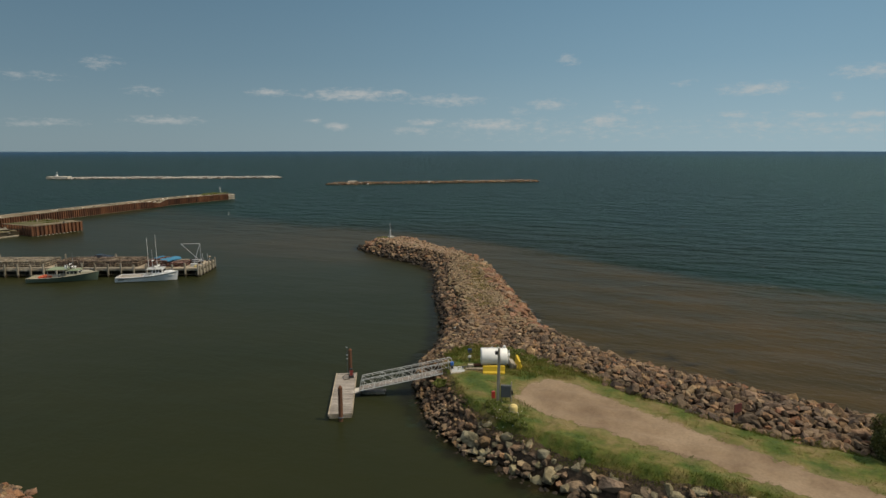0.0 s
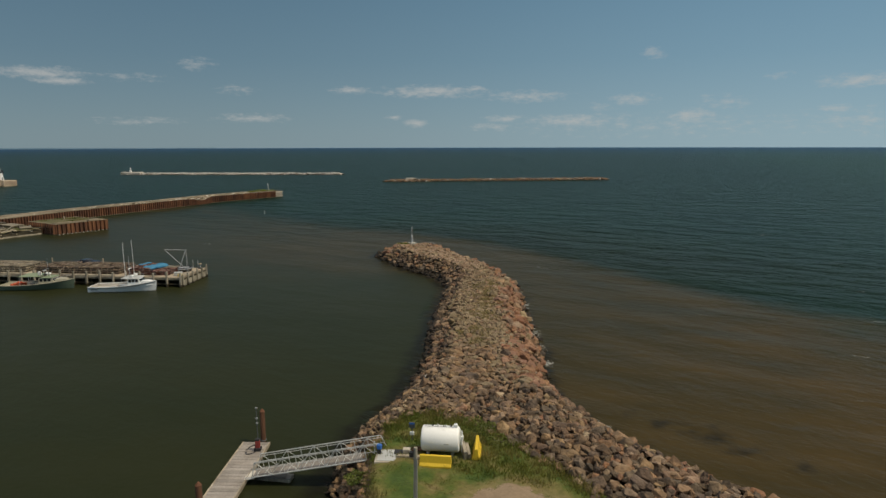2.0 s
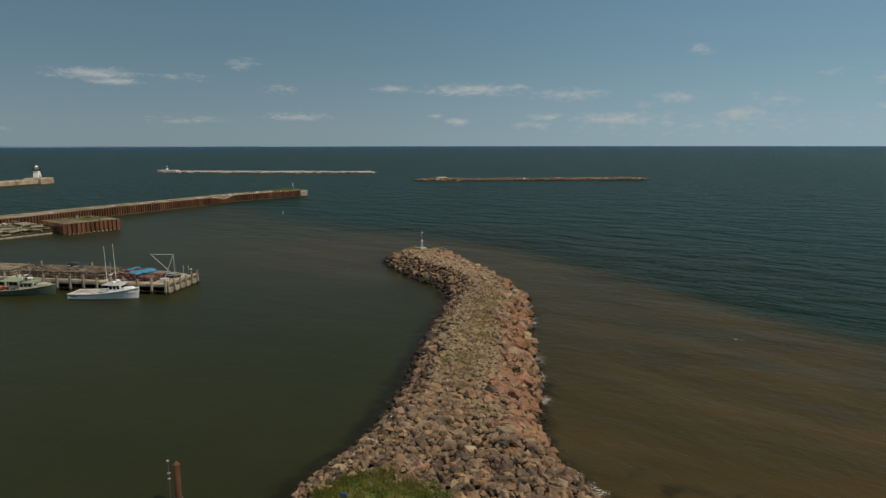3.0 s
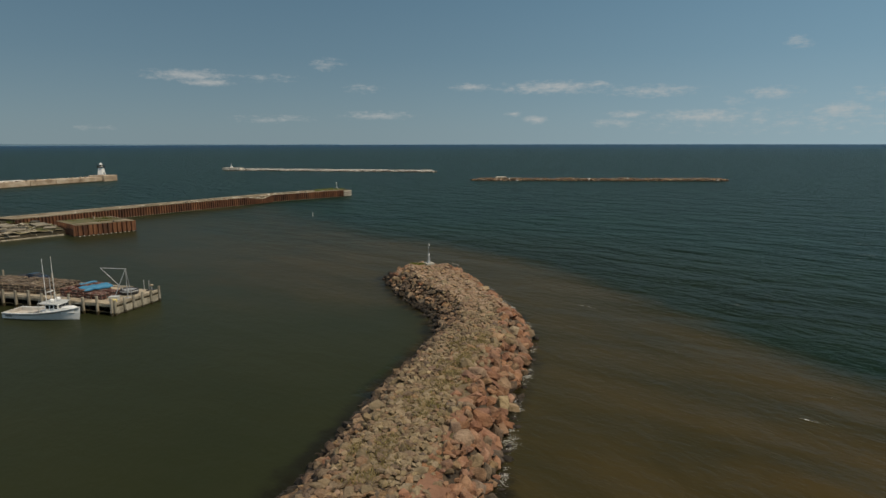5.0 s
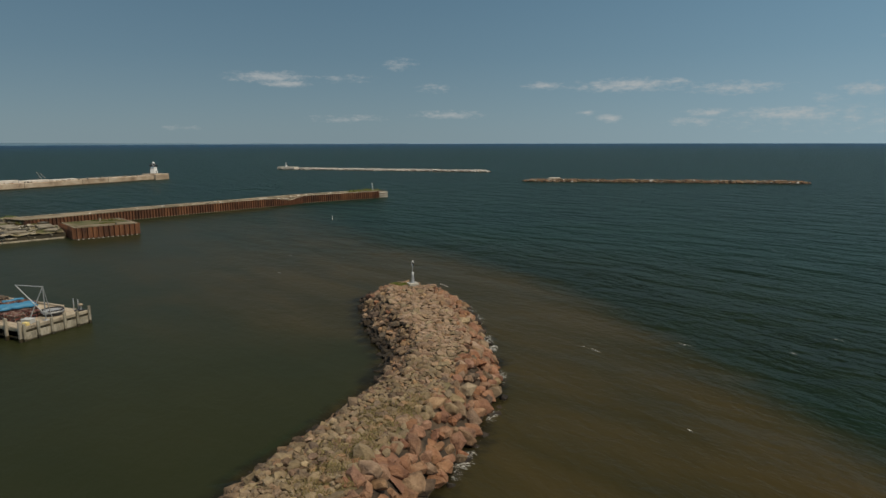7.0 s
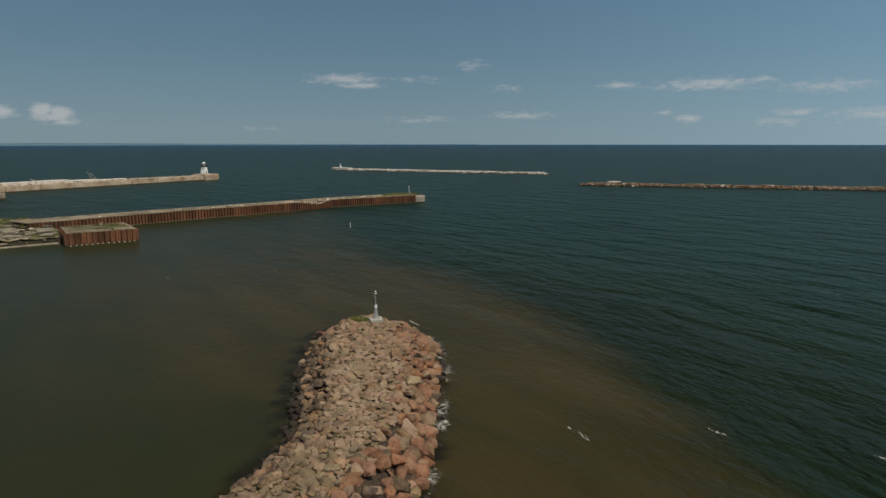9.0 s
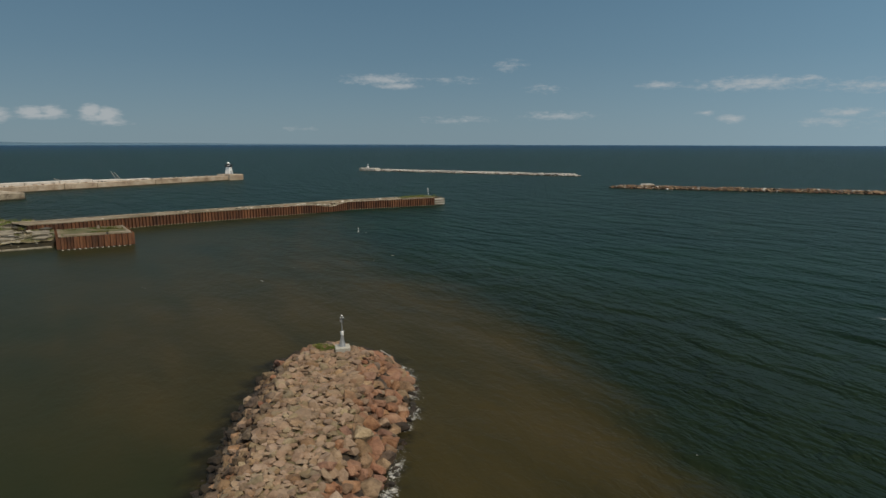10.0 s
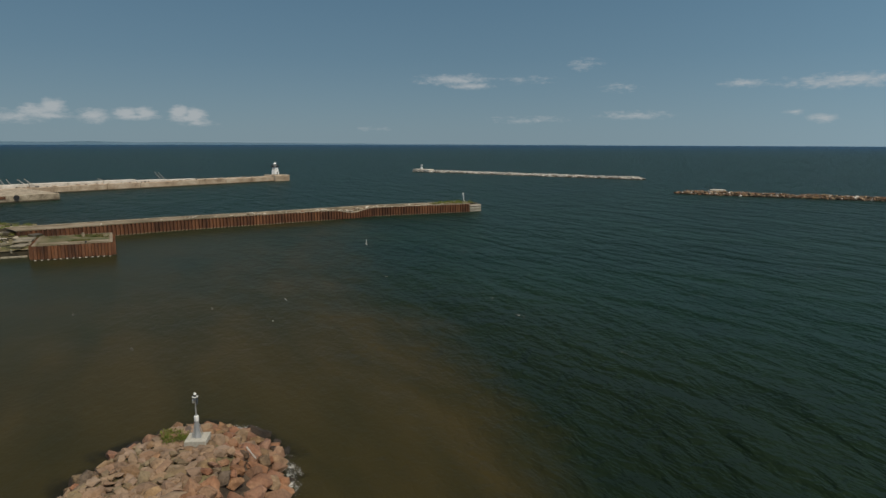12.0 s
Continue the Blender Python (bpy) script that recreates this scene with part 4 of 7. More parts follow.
bar("stand", (0, 0, 0), (0, 0, 0.7), 0.1, STEEL, _l)
part("drum", lathe(bmesh.new(), [(0.1, 0.6), (0.24, 0.68), (0.28, 0.82), (0.2, 0.96), (0.06, 1.0)], 14), CONCRETE, _l)
block("bed", (-0.7, -0.3, 0), (0.3, 0.3, 0.18), DARK, _l)


# lobster traps in stacks
def trap_mesh(name, lath):
    """A flat-topped wooden lobster trap, 0.95 m long: bent frames, laths and netting."""
    bm = bmesh.new()
    box(bm, (-0.44, -0.26, 0.03), (0.44, 0.26, 0.33))
    inner = len(bm.faces)
    for k in range(3):
        z = 0.03 + k * 0.13
        for y in (-0.29, 0.27):
            box(bm, (-0.47, y, z), (0.47, y + 0.02, z + 0.045))
    for k in range(4):
        y = -0.28 + k * 0.17
        box(bm, (-0.47, y, 0.35), (0.47, y + 0.055, 0.385))
    for x in (-0.49, -0.02, 0.45):
        box(bm, (x, -0.3, 0.3), (x + 0.04, 0.3, 0.36))
    for x in (-0.49, 0.45):
        box(bm, (x, -0.3, 0.0), (x + 0.04, 0.3, 0.05))
        for y in (-0.3, 0.26):
            box(bm, (x, y, 0.05), (x + 0.04, y + 0.04, 0.3))
    me = bpy.data.meshes.new(name)
    bm.to_mesh(me)
    bm.free()
    me.materials.append(NET)
    me.materials.append(lath)
    me.polygons.foreach_set("material_index", [0 if i < inner else 1 for i in range(len(me.polygons))])
    return me


TRAP, TRAP_B, TRAP_C = trap_mesh("lobster_trap", TRAP_WOOD), trap_mesh("lobster_trap", TRAP_PALE), trap_mesh("lobster_trap", TRAP_RED)


def trap_stack(rng, x0, x1, y0, y1, layers, me, label, group, singles):
    """Rows of traps piled on the wharf deck; the front rows are things of their own, the rest one heap."""
    rest = []
    nx, ny = int((x1 - x0) / 1.02), int((y1 - y0) / 0.64)
    for i in range(nx):
        for j in range(ny):
            top = layers - (1 if rng.random() < 0.12 else 0)
            for k in range(top):
                m = DOCK @ pose(x0 + 0.5 + i * 1.02 + rng.uniform(-0.04, 0.04), y0 + 0.32 + j * 0.64 + rng.uniform(-0.04, 0.04), 1.62 + 0.395 * k, 0, 0, rng.uniform(-7, 7))
                if singles > 0 and j == 0:
                    singles -= 1
                    ob = new("lobster_trap", me)
                    ob.matrix_world = m
                    tagged(ob, label, "lobster trap", group)
                elif j == 0 or k >= top - 2 or i in (0, nx - 1) or j == ny - 1:
                    rest.append(m)
    v0 = np.array([v.co[:] for v in me.vertices])
    f0 = [list(p.vertices) for p in me.polygons]
    k0 = [p.material_index for p in me.polygons]
    vs, fs, ks = [], [], []
    for n, m in enumerate(rest):
        a = np.array(m)
        vs.append(v0 @ a[:3, :3].T + a[:3, 3])
        fs += [[q + n * len(v0) for q in p] for p in f0]
        ks += k0
    ob = new("lobster_trap_stack", mesh_from("lobster_trap_stack", np.concatenate(vs), fs, list(me.materials), ks))
    tagged(ob, "tightly stacked weathered wooden lobster traps on the wharf", "lobster traps", kind="stuff")


_rt = random.Random(11)
trap_stack(_rt, -54.0, -29.0, 1.7, 7.0, 3, TRAP_B, "bleached wooden lobster trap in a stack on the wharf", "pale traps", 70)
trap_stack(_rt, -27.5, -11.2, 1.7, 7.0, 3, TRAP, "brown wooden lobster trap in a stack on the wharf", "brown traps", 60)
trap_stack(_rt, -10.6, -6.4, 1.6, 6.8, 3, TRAP_C, "reddish wooden lobster trap with pale ends", "traps beside the tarpaulin", 12)
trap_stack(_rt, -6.2, -3.1, 1.6, 5.4, 2, TRAP_C, "reddish wooden lobster trap with pale ends", "traps beside the tarpaulin", 12)


def tarp(at, w, d, h, turn, drape):
    """A crumpled tarpaulin over a stack."""
    nx, ny = 22, 12
    gx, gy = np.meshgrid(np.linspace(-w / 2, w / 2, nx), np.linspace(-d / 2, d / 2, ny), indexing="ij")
    edge = np.maximum(np.abs(gx) / (w / 2), np.abs(gy) / (d / 2))
    z = h - drape * step(edge, 0.8, 1.0) + 0.06 * np.sin(gx * 3.1 + gy) + 0.05 * np.sin(gy * 4.7 - gx * 1.3)
    ids = np.arange(nx * ny).reshape(nx, ny)
    f = np.stack([ids[:-1, :-1].ravel(), ids[1:, :-1].ravel(), ids[1:, 1:].ravel(), ids[:-1, 1:].ravel()], 1)
    ob = new("tarpaulin", mesh_from("tarpaulin", np.stack([gx.ravel(), gy.ravel(), z.ravel()], 1), f, TARP, smooth_shade=True))
    ob.matrix_world = DOCK @ pose(*at, 0, 0, turn)
    s = ob.modifiers.new("thick", "SOLIDIFY")
    s.thickness = 0.02
    return tagged(ob, "crumpled bright blue tarpaulin spread over stacked traps", "tarpaulin", "tarpaulins")


tarp((-6.9, 4.2, 1.62), 2.1, 4.4, 1.3, -14, 0.4)
tarp((-9.6, 5.6, 1.62), 0.7, 2.6, 1.34, -16, 0.25)


def pickup():
    c = new("pickup_truck")
    c.matrix_world = DOCK @ pose(-22.6, 7.8, 1.62, 0, 0, 0)
    tagged(c, "dark blue pickup truck parked behind the stacked traps", "truck")
    bm = bmesh.new()
    side = [(-2.6, 0.45), (-2.6, 1.05), (-0.9, 1.08), (-0.75, 1.1), (-0.35, 1.47), (0.75, 1.5), (1.3, 1.15), (2.45, 1.02), (2.6, 0.8), (2.6, 0.45)]
    a = [bm.verts.new((x, -0.92 if z < 1.2 else -0.75, z)) for x, z in side]
    b = [bm.verts.new((x, 0.92 if z < 1.2 else 0.75, z)) for x, z in side]
    bm.faces.new(a)
    bm.faces.new(b[::-1])
    for i in range(len(side)):
        j = (i + 1) % len(side)
        bm.faces.new((a[i], b[i], b[j], a[j]))
    bmesh.ops.recalc_face_normals(bm, faces=bm.faces)
    bmesh.ops.bevel(bm, geom=bm.edges[:], offset=0.05, segments=2, affect="EDGES")
    part("body", bm, NAVY, c)
    for s in (-1, 1):
        bm = bmesh.new()
        q = [bm.verts.new((x, s * (0.85 if z < 1.3 else 0.775), z)) for x, z in ((-0.55, 1.2), (1.05, 1.2), (0.72, 1.42), (-0.36, 1.42))]
        bm.faces.new(q if s < 0 else q[::-1])
        part("side_window", bm, GLASS_DARK, c)
    bm = bmesh.new()
    bm.faces.new([bm.verts.new(p) for p in ((1.24, -0.74, 1.24), (1.24, 0.74, 1.24), (0.86, 0.66, 1.47), (0.86, -0.66, 1.47))])
    part("windscreen", bm, GLASS_DARK, c)
    for x in (-1.65, 1.6):
        for y in (-0.8, 0.8):
            wheel = part("wheel", rod(bmesh.new(), (x, y - 0.11, 0.36), (x, y + 0.11, 0.36), 0.36, n=16), DARK, c)
            part("rim", rod(bmesh.new(), (x, y - 0.12, 0.36), (x, y + 0.12, 0.36), 0.2, n=12), STEEL, wheel)
    part("bed", box(bmesh.new(), (-2.5, -0.75, 0.95), (-0.95, 0.75, 1.1)), DARK, c)


pickup()


# ---- boats ----
def hull_shape(L, beam, keel=-0.35, stern=0.95, bow=1.75, t0=0.0, t1=1.0, shrink=0.0, floor=None, n=22):
    """Loft of a round-bilged hull, stern at x = 0, bow at x = L; with floor, the inner skin above that floor."""
    bm = bmesh.new()
    rows = []
    for i in range(n + 1):
        t = t0 + (t1 - t0) * i / n
        full = 1 - max(0.0, (t - 0.42) / 0.58) ** 2.1
        b = beam / 2 * full * (0.9 + 0.1 * min(1, t / 0.3)) - shrink
        low = beam / 2 * (1 - max(0.0, (t - 0.35) / 0.62) ** 1.5 if t < 0.97 else 0.0) * 0.86 - shrink
        b, low = max(b, 0.02), max(min(low, b), 0.02)
        top = stern + (bow - stern) * max(0.0, (t - 0.15) / 0.85) ** 1.7
        x = L * t
        if floor is None:
            k = keel * min(1.0, (1.04 - t) / 0.3)
            prof = [(0.0, k, x - 0.35 * t * t), (low * 0.7, k * 0.6, x - 0.3 * t * t), (low, 0.15, x - 0.22 * t * t), ((low + b) / 2, 0.15 + (top - 0.15) * 0.5, x - 0.1 * t * t), (b, top, x)]
        else:
            prof = [(0.0, floor, x), (max(0.02, low - 0.06), floor, x), (b, top, x)]
        rows.append([bm.verts.new((px, s * y, z)) for s in (-1, 1) for y, z, px in prof])
    h = len(rows[0]) // 2
    for p, q in zip(rows, rows[1:]):
        for o in (0, h):
            for k in range(h - 1):
                f = (p[o + k], q[o + k], q[o + k + 1], p[o + k + 1])
                bm.faces.new(f if o == 0 else f[::-1])
    for r in (rows[0], rows[-1]):
        try:
            bm.faces.new(r[:h] + r[h:][::-1])
        except ValueError:
            pass
    bmesh.ops.remove_doubles(bm, verts=bm.verts, dist=0.025)
    bmesh.ops.recalc_face_normals(bm, faces=bm.faces)
    return bm


def gunwale(L, beam, stern, bow, t0, t1, w=0.16, n=26, lift=0.0):
    bm = bmesh.new()
    for s in (-1, 1):
        prev = None
        for i in range(n + 1):
            t = t0 + (t1 - t0) * i / n
            full = 1 - max(0.0, (t - 0.42) / 0.58) ** 2.1
            b = beam / 2 * full * (0.9 + 0.1 * min(1, t / 0.3))
            top = stern + (bow - stern) * max(0.0, (t - 0.15) / 0.85) ** 1.7 + lift
            x = L * t
            ring = [bm.verts.new((x, s * max(0.0, b + dy), top + dz)) for dy, dz in ((0.04, -0.05), (0.04, 0.03), (-w, 0.03), (-w, -0.05))]
            if prev:
                for k in range(4):
                    f = (prev[k], prev[(k + 1) % 4], ring[(k + 1) % 4], ring[k])
                    bm.faces.new(f if s > 0 else f[::-1])
            prev = ring
    bmesh.ops.recalc_face_normals(bm, faces=bm.faces)
    return bm


def deck_plate(L, beam, stern, bow, t0, t1, drop=0.03, crown=0.12, n=14):
    bm = bmesh.new()
    rows = []
    for i in range(n + 1):
        t = t0 + (t1 - t0) * i / n
        full = 1 - max(0.0, (t - 0.42) / 0.58) ** 2.1
        b = max(0.02, beam / 2 * full - 0.05)
        top = stern + (bow - stern) * max(0.0, (t - 0.15) / 0.85) ** 1.7 - drop
        rows.append([bm.verts.new((L * t, b * k / 3, top + crown * (1 - (k / 3) ** 2) * min(1, b))) for k in range(-3, 4)])
    for p, q in zip(rows, rows[1:]):
        for k in range(6):
            bm.faces.new((p[k], q[k], q[k + 1], p[k + 1]))
    return bm


def house_wall(side, x0, x1, w0, w1, x, wide, z0, z1, parent):
    """A side window lying on a deckhouse wall that runs from x0, w0 to x1, w1."""
    a = math.atan2(w1 - w0, x1 - x0) * side
    y = w0 + (w1 - w0) * (x - x0) / (x1 - x0)
    m = Matrix.Translation((x, side * y, 0)) @ Matrix.Rotation(a, 4, "Z")
    block("side_window", (0, -0.015, z0), (wide, 0.015, z1), GLASS_DARK, parent, bevel=0.0, m=m)


def cabin_shell(lo, hi, rake=0.35, bevel=0.05, taper=1.0):
    """A deckhouse with a raked front."""
    bm = bmesh.new()
    box(bm, lo, hi)
    for v in bm.verts:
        if v.co.z > (lo[2] + hi[2]) / 2 and v.co.x > (lo[0] + hi[0]) / 2:
            v.co.x -= rake
    for v in bm.verts:
        if v.co.x > lo[0] + 0.1:
            v.co.y *= taper
    bmesh.ops.bevel(bm, geom=bm.edges[:], offset=bevel, segments=1, affect="EDGES")
    return bm


def fore_trunk(x0, x1, w0, w1, z0, z1, z2):
    """A low cabin trunk that narrows and falls towards the bow."""
    bm = bmesh.new()
    ring = []
    for x, w, top in ((x0, w0, z1), ((x0 + x1) / 2, (w0 + w1) / 2 + 0.1, (z1 + z2) / 2 + 0.06), (x1, w1, z2)):
        ring.append([bm.verts.new(p) for p in ((x, -w, z0), (x, -w * 0.9, top), (x, 0, top + 0.08), (x, w * 0.9, top), (x, w, z0))])
    for p, q in zip(ring, ring[1:]):
        for k in range(4):
            bm.faces.new((p[k], q[k], q[k + 1], p[k + 1]))
    bm.faces.new(ring[0])
    bm.faces.new(ring[-1][::-1])
    bmesh.ops.recalc_face_normals(bm, faces=bm.faces)
    return bm


def white_boat():
    o = new("fishing_boat")
    L, W = 11.1, 3.6
    S, B = 0.9, 1.7
    o.matrix_world = pose(-58.75, 113.1, 0, 0, 0, 7.2) @ Matrix.Diagonal((0.95, 1, 1, 1))
    tagged(o, "white lobster boat moored at the wharf, tall twin poles", "boat", "moored boats")
    part("hull", hull_shape(L, W, stern=S, bow=B), WHITE, o)
    part("cockpit", hull_shape(L, W, stern=S, bow=B, t0=0.015, t1=0.57, shrink=0.13, floor=0.42, n=14), DECKING, o, "grey open working deck")
    part("gunwale", gunwale(L, W, S, B, 0.0, 0.99), WHITE, o)
    part("rub_rail", gunwale(L, W + 0.03, S, B, 0.0, 0.985, w=0.03, lift=-0.16), GREY_BOX, o, "thin dark rubbing strip")
    part("foredeck", deck_plate(L, W, S, B, 0.56, 0.985), WHITE, o)
    block("transom", (-0.02, -1.55, 0.05), (0.1, 1.55, S), WHITE, o)
    house = part("wheelhouse", cabin_shell((6.7, -1.25, 0.85), (9.0, 1.25, 2.2), 0.6, taper=0.72), WHITE, o)
    block("roof", (5.6, -1.36, 2.2), (8.5, 1.36, 2.29), ALU, house, "pale grey roof", bevel=0.04)
    part("trunk", fore_trunk(8.7, 10.4, 0.85, 0.35, 1.0, 1.68, 1.66), WHITE, o)
    for s in (-1, 1):
        for x in (6.85, 7.4, 7.95):
            house_wall(s, 6.7, 8.6, 1.26, 0.91, x, 0.42, 1.58, 2.08, house)
        bar("roof_post", (5.7, s * 1.28, 0.9), (5.7, s * 1.28, 2.21), 0.035, STEEL, o)
    for y in (-0.85, -0.28, 0.3):
        m = Matrix.Translation((8.7, 0, 1.6)) @ Matrix.Rotation(-0.42, 4, "Y")
        block("front_window", (-0.012, y, 0.0), (0.03, y + 0.5, 0.5), GLASS_DARK, house, bevel=0.0, m=m)
    bar("mast", (5.75, 0.1, 2.25), (5.68, 0.1, 8.0), 0.045, WHITE, o, r2=0.03)
    bar("mast", (7.4, -0.1, 2.25), (7.33, -0.1, 8.4), 0.045, WHITE, o, r2=0.03)
    bar("antenna_mast", (6.4, 0.3, 2.25), (6.4, 0.3, 5.6), 0.05, STEEL, o)
    block("radar_bar", (6.5, -0.5, 3.6), (6.65, 0.5, 3.72), WHITE, o)
    part("radar_dome", lathe(bmesh.new(), [(0.1, 0), (0.3, 0.06), (0.31, 0.2), (0.15, 0.32)], 14, (7.4, 0.4, 2.5)), WHITE, o)
    part("life_raft", lathe(bmesh.new(), [(0.18, 0), (0.27, 0.1), (0.27, 0.35), (0.18, 0.45)], 12, (7.2, -0.5, 2.3)), WHITE, o)
    for s in (-1, 1):
        bar("grab_rail", (5.9, s * 1.28, 2.62), (8.3, s * 1.28, 2.62), 0.02, STEEL, o)
        bar("bow_rail", (8.3, s * 1.2, 1.85), (10.6, s * 0.35, 2.05), 0.02, STEEL, o)
        for x in (5.9, 7.1, 8.3):
            bar("rail_post", (x, s * 1.28, 2.28), (x, s * 1.28, 2.62), 0.02, STEEL, o)
    block("hauler", (5.2, -1.5, 0.45), (5.6, -1.1, 1.15), GREY_BOX, o)
    block("bait_box", (3.2, -0.5, 0.43), (4.1, 0.6, 0.85), DECKING, o)
    block("engine_box", (4.4, 0.2, 0.43), (5.3, 1.0, 0.9), WHITE, o)
    block("registration_bars", (0.6, -1.66, 0.45), (1.7, -1.63, 0.58), GREY_BOX, o, bevel=0.0)


def green_boat():
    o = new("fishing_boat")
    L, W = 11.8, 3.8
    S, B = 0.85, 1.65
    o.matrix_world = pose(-74.6, 112.7, 0, 0, 0, 9)
    tagged(o, "sea-green fishing boat with a pale green canopy, moored", "boat", "moored boats")
    part("hull", hull_shape(L, W, stern=S, bow=B), GREEN_HULL, o)
    part("cockpit", hull_shape(L, W, stern=S, bow=B, t0=0.015, t1=0.56, shrink=0.13, floor=0.42, n=14), CREAM, o, "cream working deck")
    part("gunwale", gunwale(L, W, S, B, 0.0, 0.99), CREAM, o, "cream rail")
    part("foredeck", deck_plate(L, W, S, B, 0.55, 0.985), CREAM, o)
    block("transom", (-0.02, -1.6, 0.05), (0.1, 1.6, S), GREEN_HULL, o)
    house = part("wheelhouse", cabin_shell((6.6, -1.3, 0.85), (9.3, 1.3, 2.0), 0.7, taper=0.76), CREAM, o)
    block("wheelhouse_top", (6.9, -1.3, 2.0), (8.75, 1.3, 2.08), GREEN_ROOF, house, bevel=0.03)
    block("roof", (3.5, -1.6, 2.25), (6.95, 1.6, 2.35), GREEN_ROOF, house, "pale green canopy roof", bevel=0.04)
    part("trunk", fore_trunk(9.0, 10.7, 0.95, 0.4, 1.1, 1.72, 1.68), CREAM, o)
    for x in (3.7, 5.2):
        for s in (-1, 1):
            bar("canopy_post", (x, s * 1.5, 0.85), (x, s * 1.5, 2.26), 0.035, STEEL, o)
    for s in (-1, 1):
        for x in (6.8, 7.4, 8.0):
            house_wall(s, 6.6, 8.9, 1.31, 1.0, x, 0.45, 1.42, 1.86, house)
    for y in (-0.92, -0.3, 0.32):
        m = Matrix.Translation((8.98, 0, 1.4)) @ Matrix.Rotation(-0.55, 4, "Y")
        block("front_window", (-0.012, y, 0.0), (0.03, y + 0.55, 0.48), GLASS_DARK, house, bevel=0.0, m=m)
    bar("antenna", (7.3, 0.6, 2.05), (7.25, 0.6, 5.0), 0.025, STEEL, o)
    bar("antenna", (7.05, -0.4, 2.05), (7.05, -0.4, 3.4), 0.025, STEEL, o)
    for k, (x, y) in enumerate(((7.2, -0.3), (7.7, 0.3), (7.15, 0.4))):
        part("light_dome", lathe(bmesh.new(), [(0.05, 0), (0.05, 0.3), (0.2, 0.35), (0.2, 0.5), (0.08, 0.6)], 12, (x, y, 2.06)), WHITE if k else DARK, o)
    block("radar_bar", (7.0, -0.5, 3.0), (7.12, 0.5, 3.1), WHITE, o)
    part("liferaft_canister", lathe(bmesh.new(), [(0.02, 0), (0.26, 0.03), (0.3, 0.3), (0.26, 0.62), (0.02, 0.66)], 12, (6.5, -0.5, 2.35)), WHITE, o, "white canister on the roof")
    for y in (-0.75, 0.75):
        bar("gear_post", (6.75, y, 2.08), (6.75, y, 3.05), 0.045, DARK, o, n=6)
    bar("gear_crossbar", (6.75, -0.85, 2.95), (6.75, 0.85, 2.95), 0.04, DARK, o, n=6)
    block("floodlight", (6.66, 0.2, 2.98), (6.86, 0.5, 3.2), DARK, o, bevel=0.02)
    for s in (-1, 1):
        bar("rail", (8.5, s * 1.25, 2.0), (11.0, s * 0.3, 2.2), 0.025, STEEL, o)
    block("hauler", (5.4, -1.55, 0.45), (5.9, -1.1, 1.2), GREY_BOX, o)
    rng = random.Random(3)
    b = new("buoy_heap")
    b.matrix_world = o.matrix_world @ pose(2.4, 0.0, 0.43)
    tagged(b, "heap of orange-red buoys on the boat's stern deck", "buoys")
    for _ in range(26):
        x, y = rng.uniform(-0.9, 0.9), rng.uniform(-1.0, 1.0)
        part("float_buoy", lathe(bmesh.new(), [(0.05, 0), (0.2, 0.1), (0.22, 0.3), (0.06, 0.45)], 8, (x, y, rng.uniform(0, 0.35) * (1 - abs(x)))), ORANGE, b)


white_boat()
green_boat()


# ---- sheet-pile pier, cell and ruined crib ----
def pan_mesh(height, foot):
    """One steel sheet: an outstanding pan with sloping webs, 0.9 m wide, facing -y."""
    x = [0.0, 0.16, 0.27, 0.63, 0.74, 0.9]
    y = [0.0, 0.0, -0.55, -0.55, 0.0, 0.0]
    v, f = [], []
    for z in (-1.2, 0.22, height):
        v += [(a, b, z) for a, b in zip(x, y)]
    for r in range(2):
        for k in range(5):
            f.append((r * 6 + k, r * 6 + k + 1, r * 6 + k + 7, r * 6 + k + 6))
    n = len(v)
    v += [(a, b + 0.03, z) for z in (height,) for a, b in zip(x, y)]
    f += [(12 + k, 13 + k, n + k + 1, n + k) for k in range(5)]
    me = mesh_from("steel_sheet", v, f, [foot, RUST], [0] * 5 + [1] * 5 + [1] * 5)
    return me


def sag(y):
    """How far the pier has slumped near its broken stretch."""
    return 1.0 * math.exp(-(((y - 260.5) / 4.5) ** 2))


def sheeted(line, height, parent, foot=None, slump=False, wide=0.9):
    """A wall of steel sheets along a broken line, seen from its right hand as it runs."""
    me = pan_mesh(height, foot or SLIME_OR_SHADE)
    for (ax, ay), (bx, by) in zip(line, line[1:]):
        d = math.hypot(bx - ax, by - ay)
        n = max(1, round(d / wide))
        turn = math.degrees(math.atan2(by - ay, bx - ax))
        for k in range(n):
            ob = new("steel_sheet", me)
            ob.parent = parent
            ob.matrix_world = pose(ax + (bx - ax) * k / n, ay + (by - ay) * k / n, -sag(ay + (by - ay) * (k + 0.5) / n) if slump else 0, 0, 0, turn) @ Matrix.Diagonal((d / n / 0.9, 1, 1, 1))


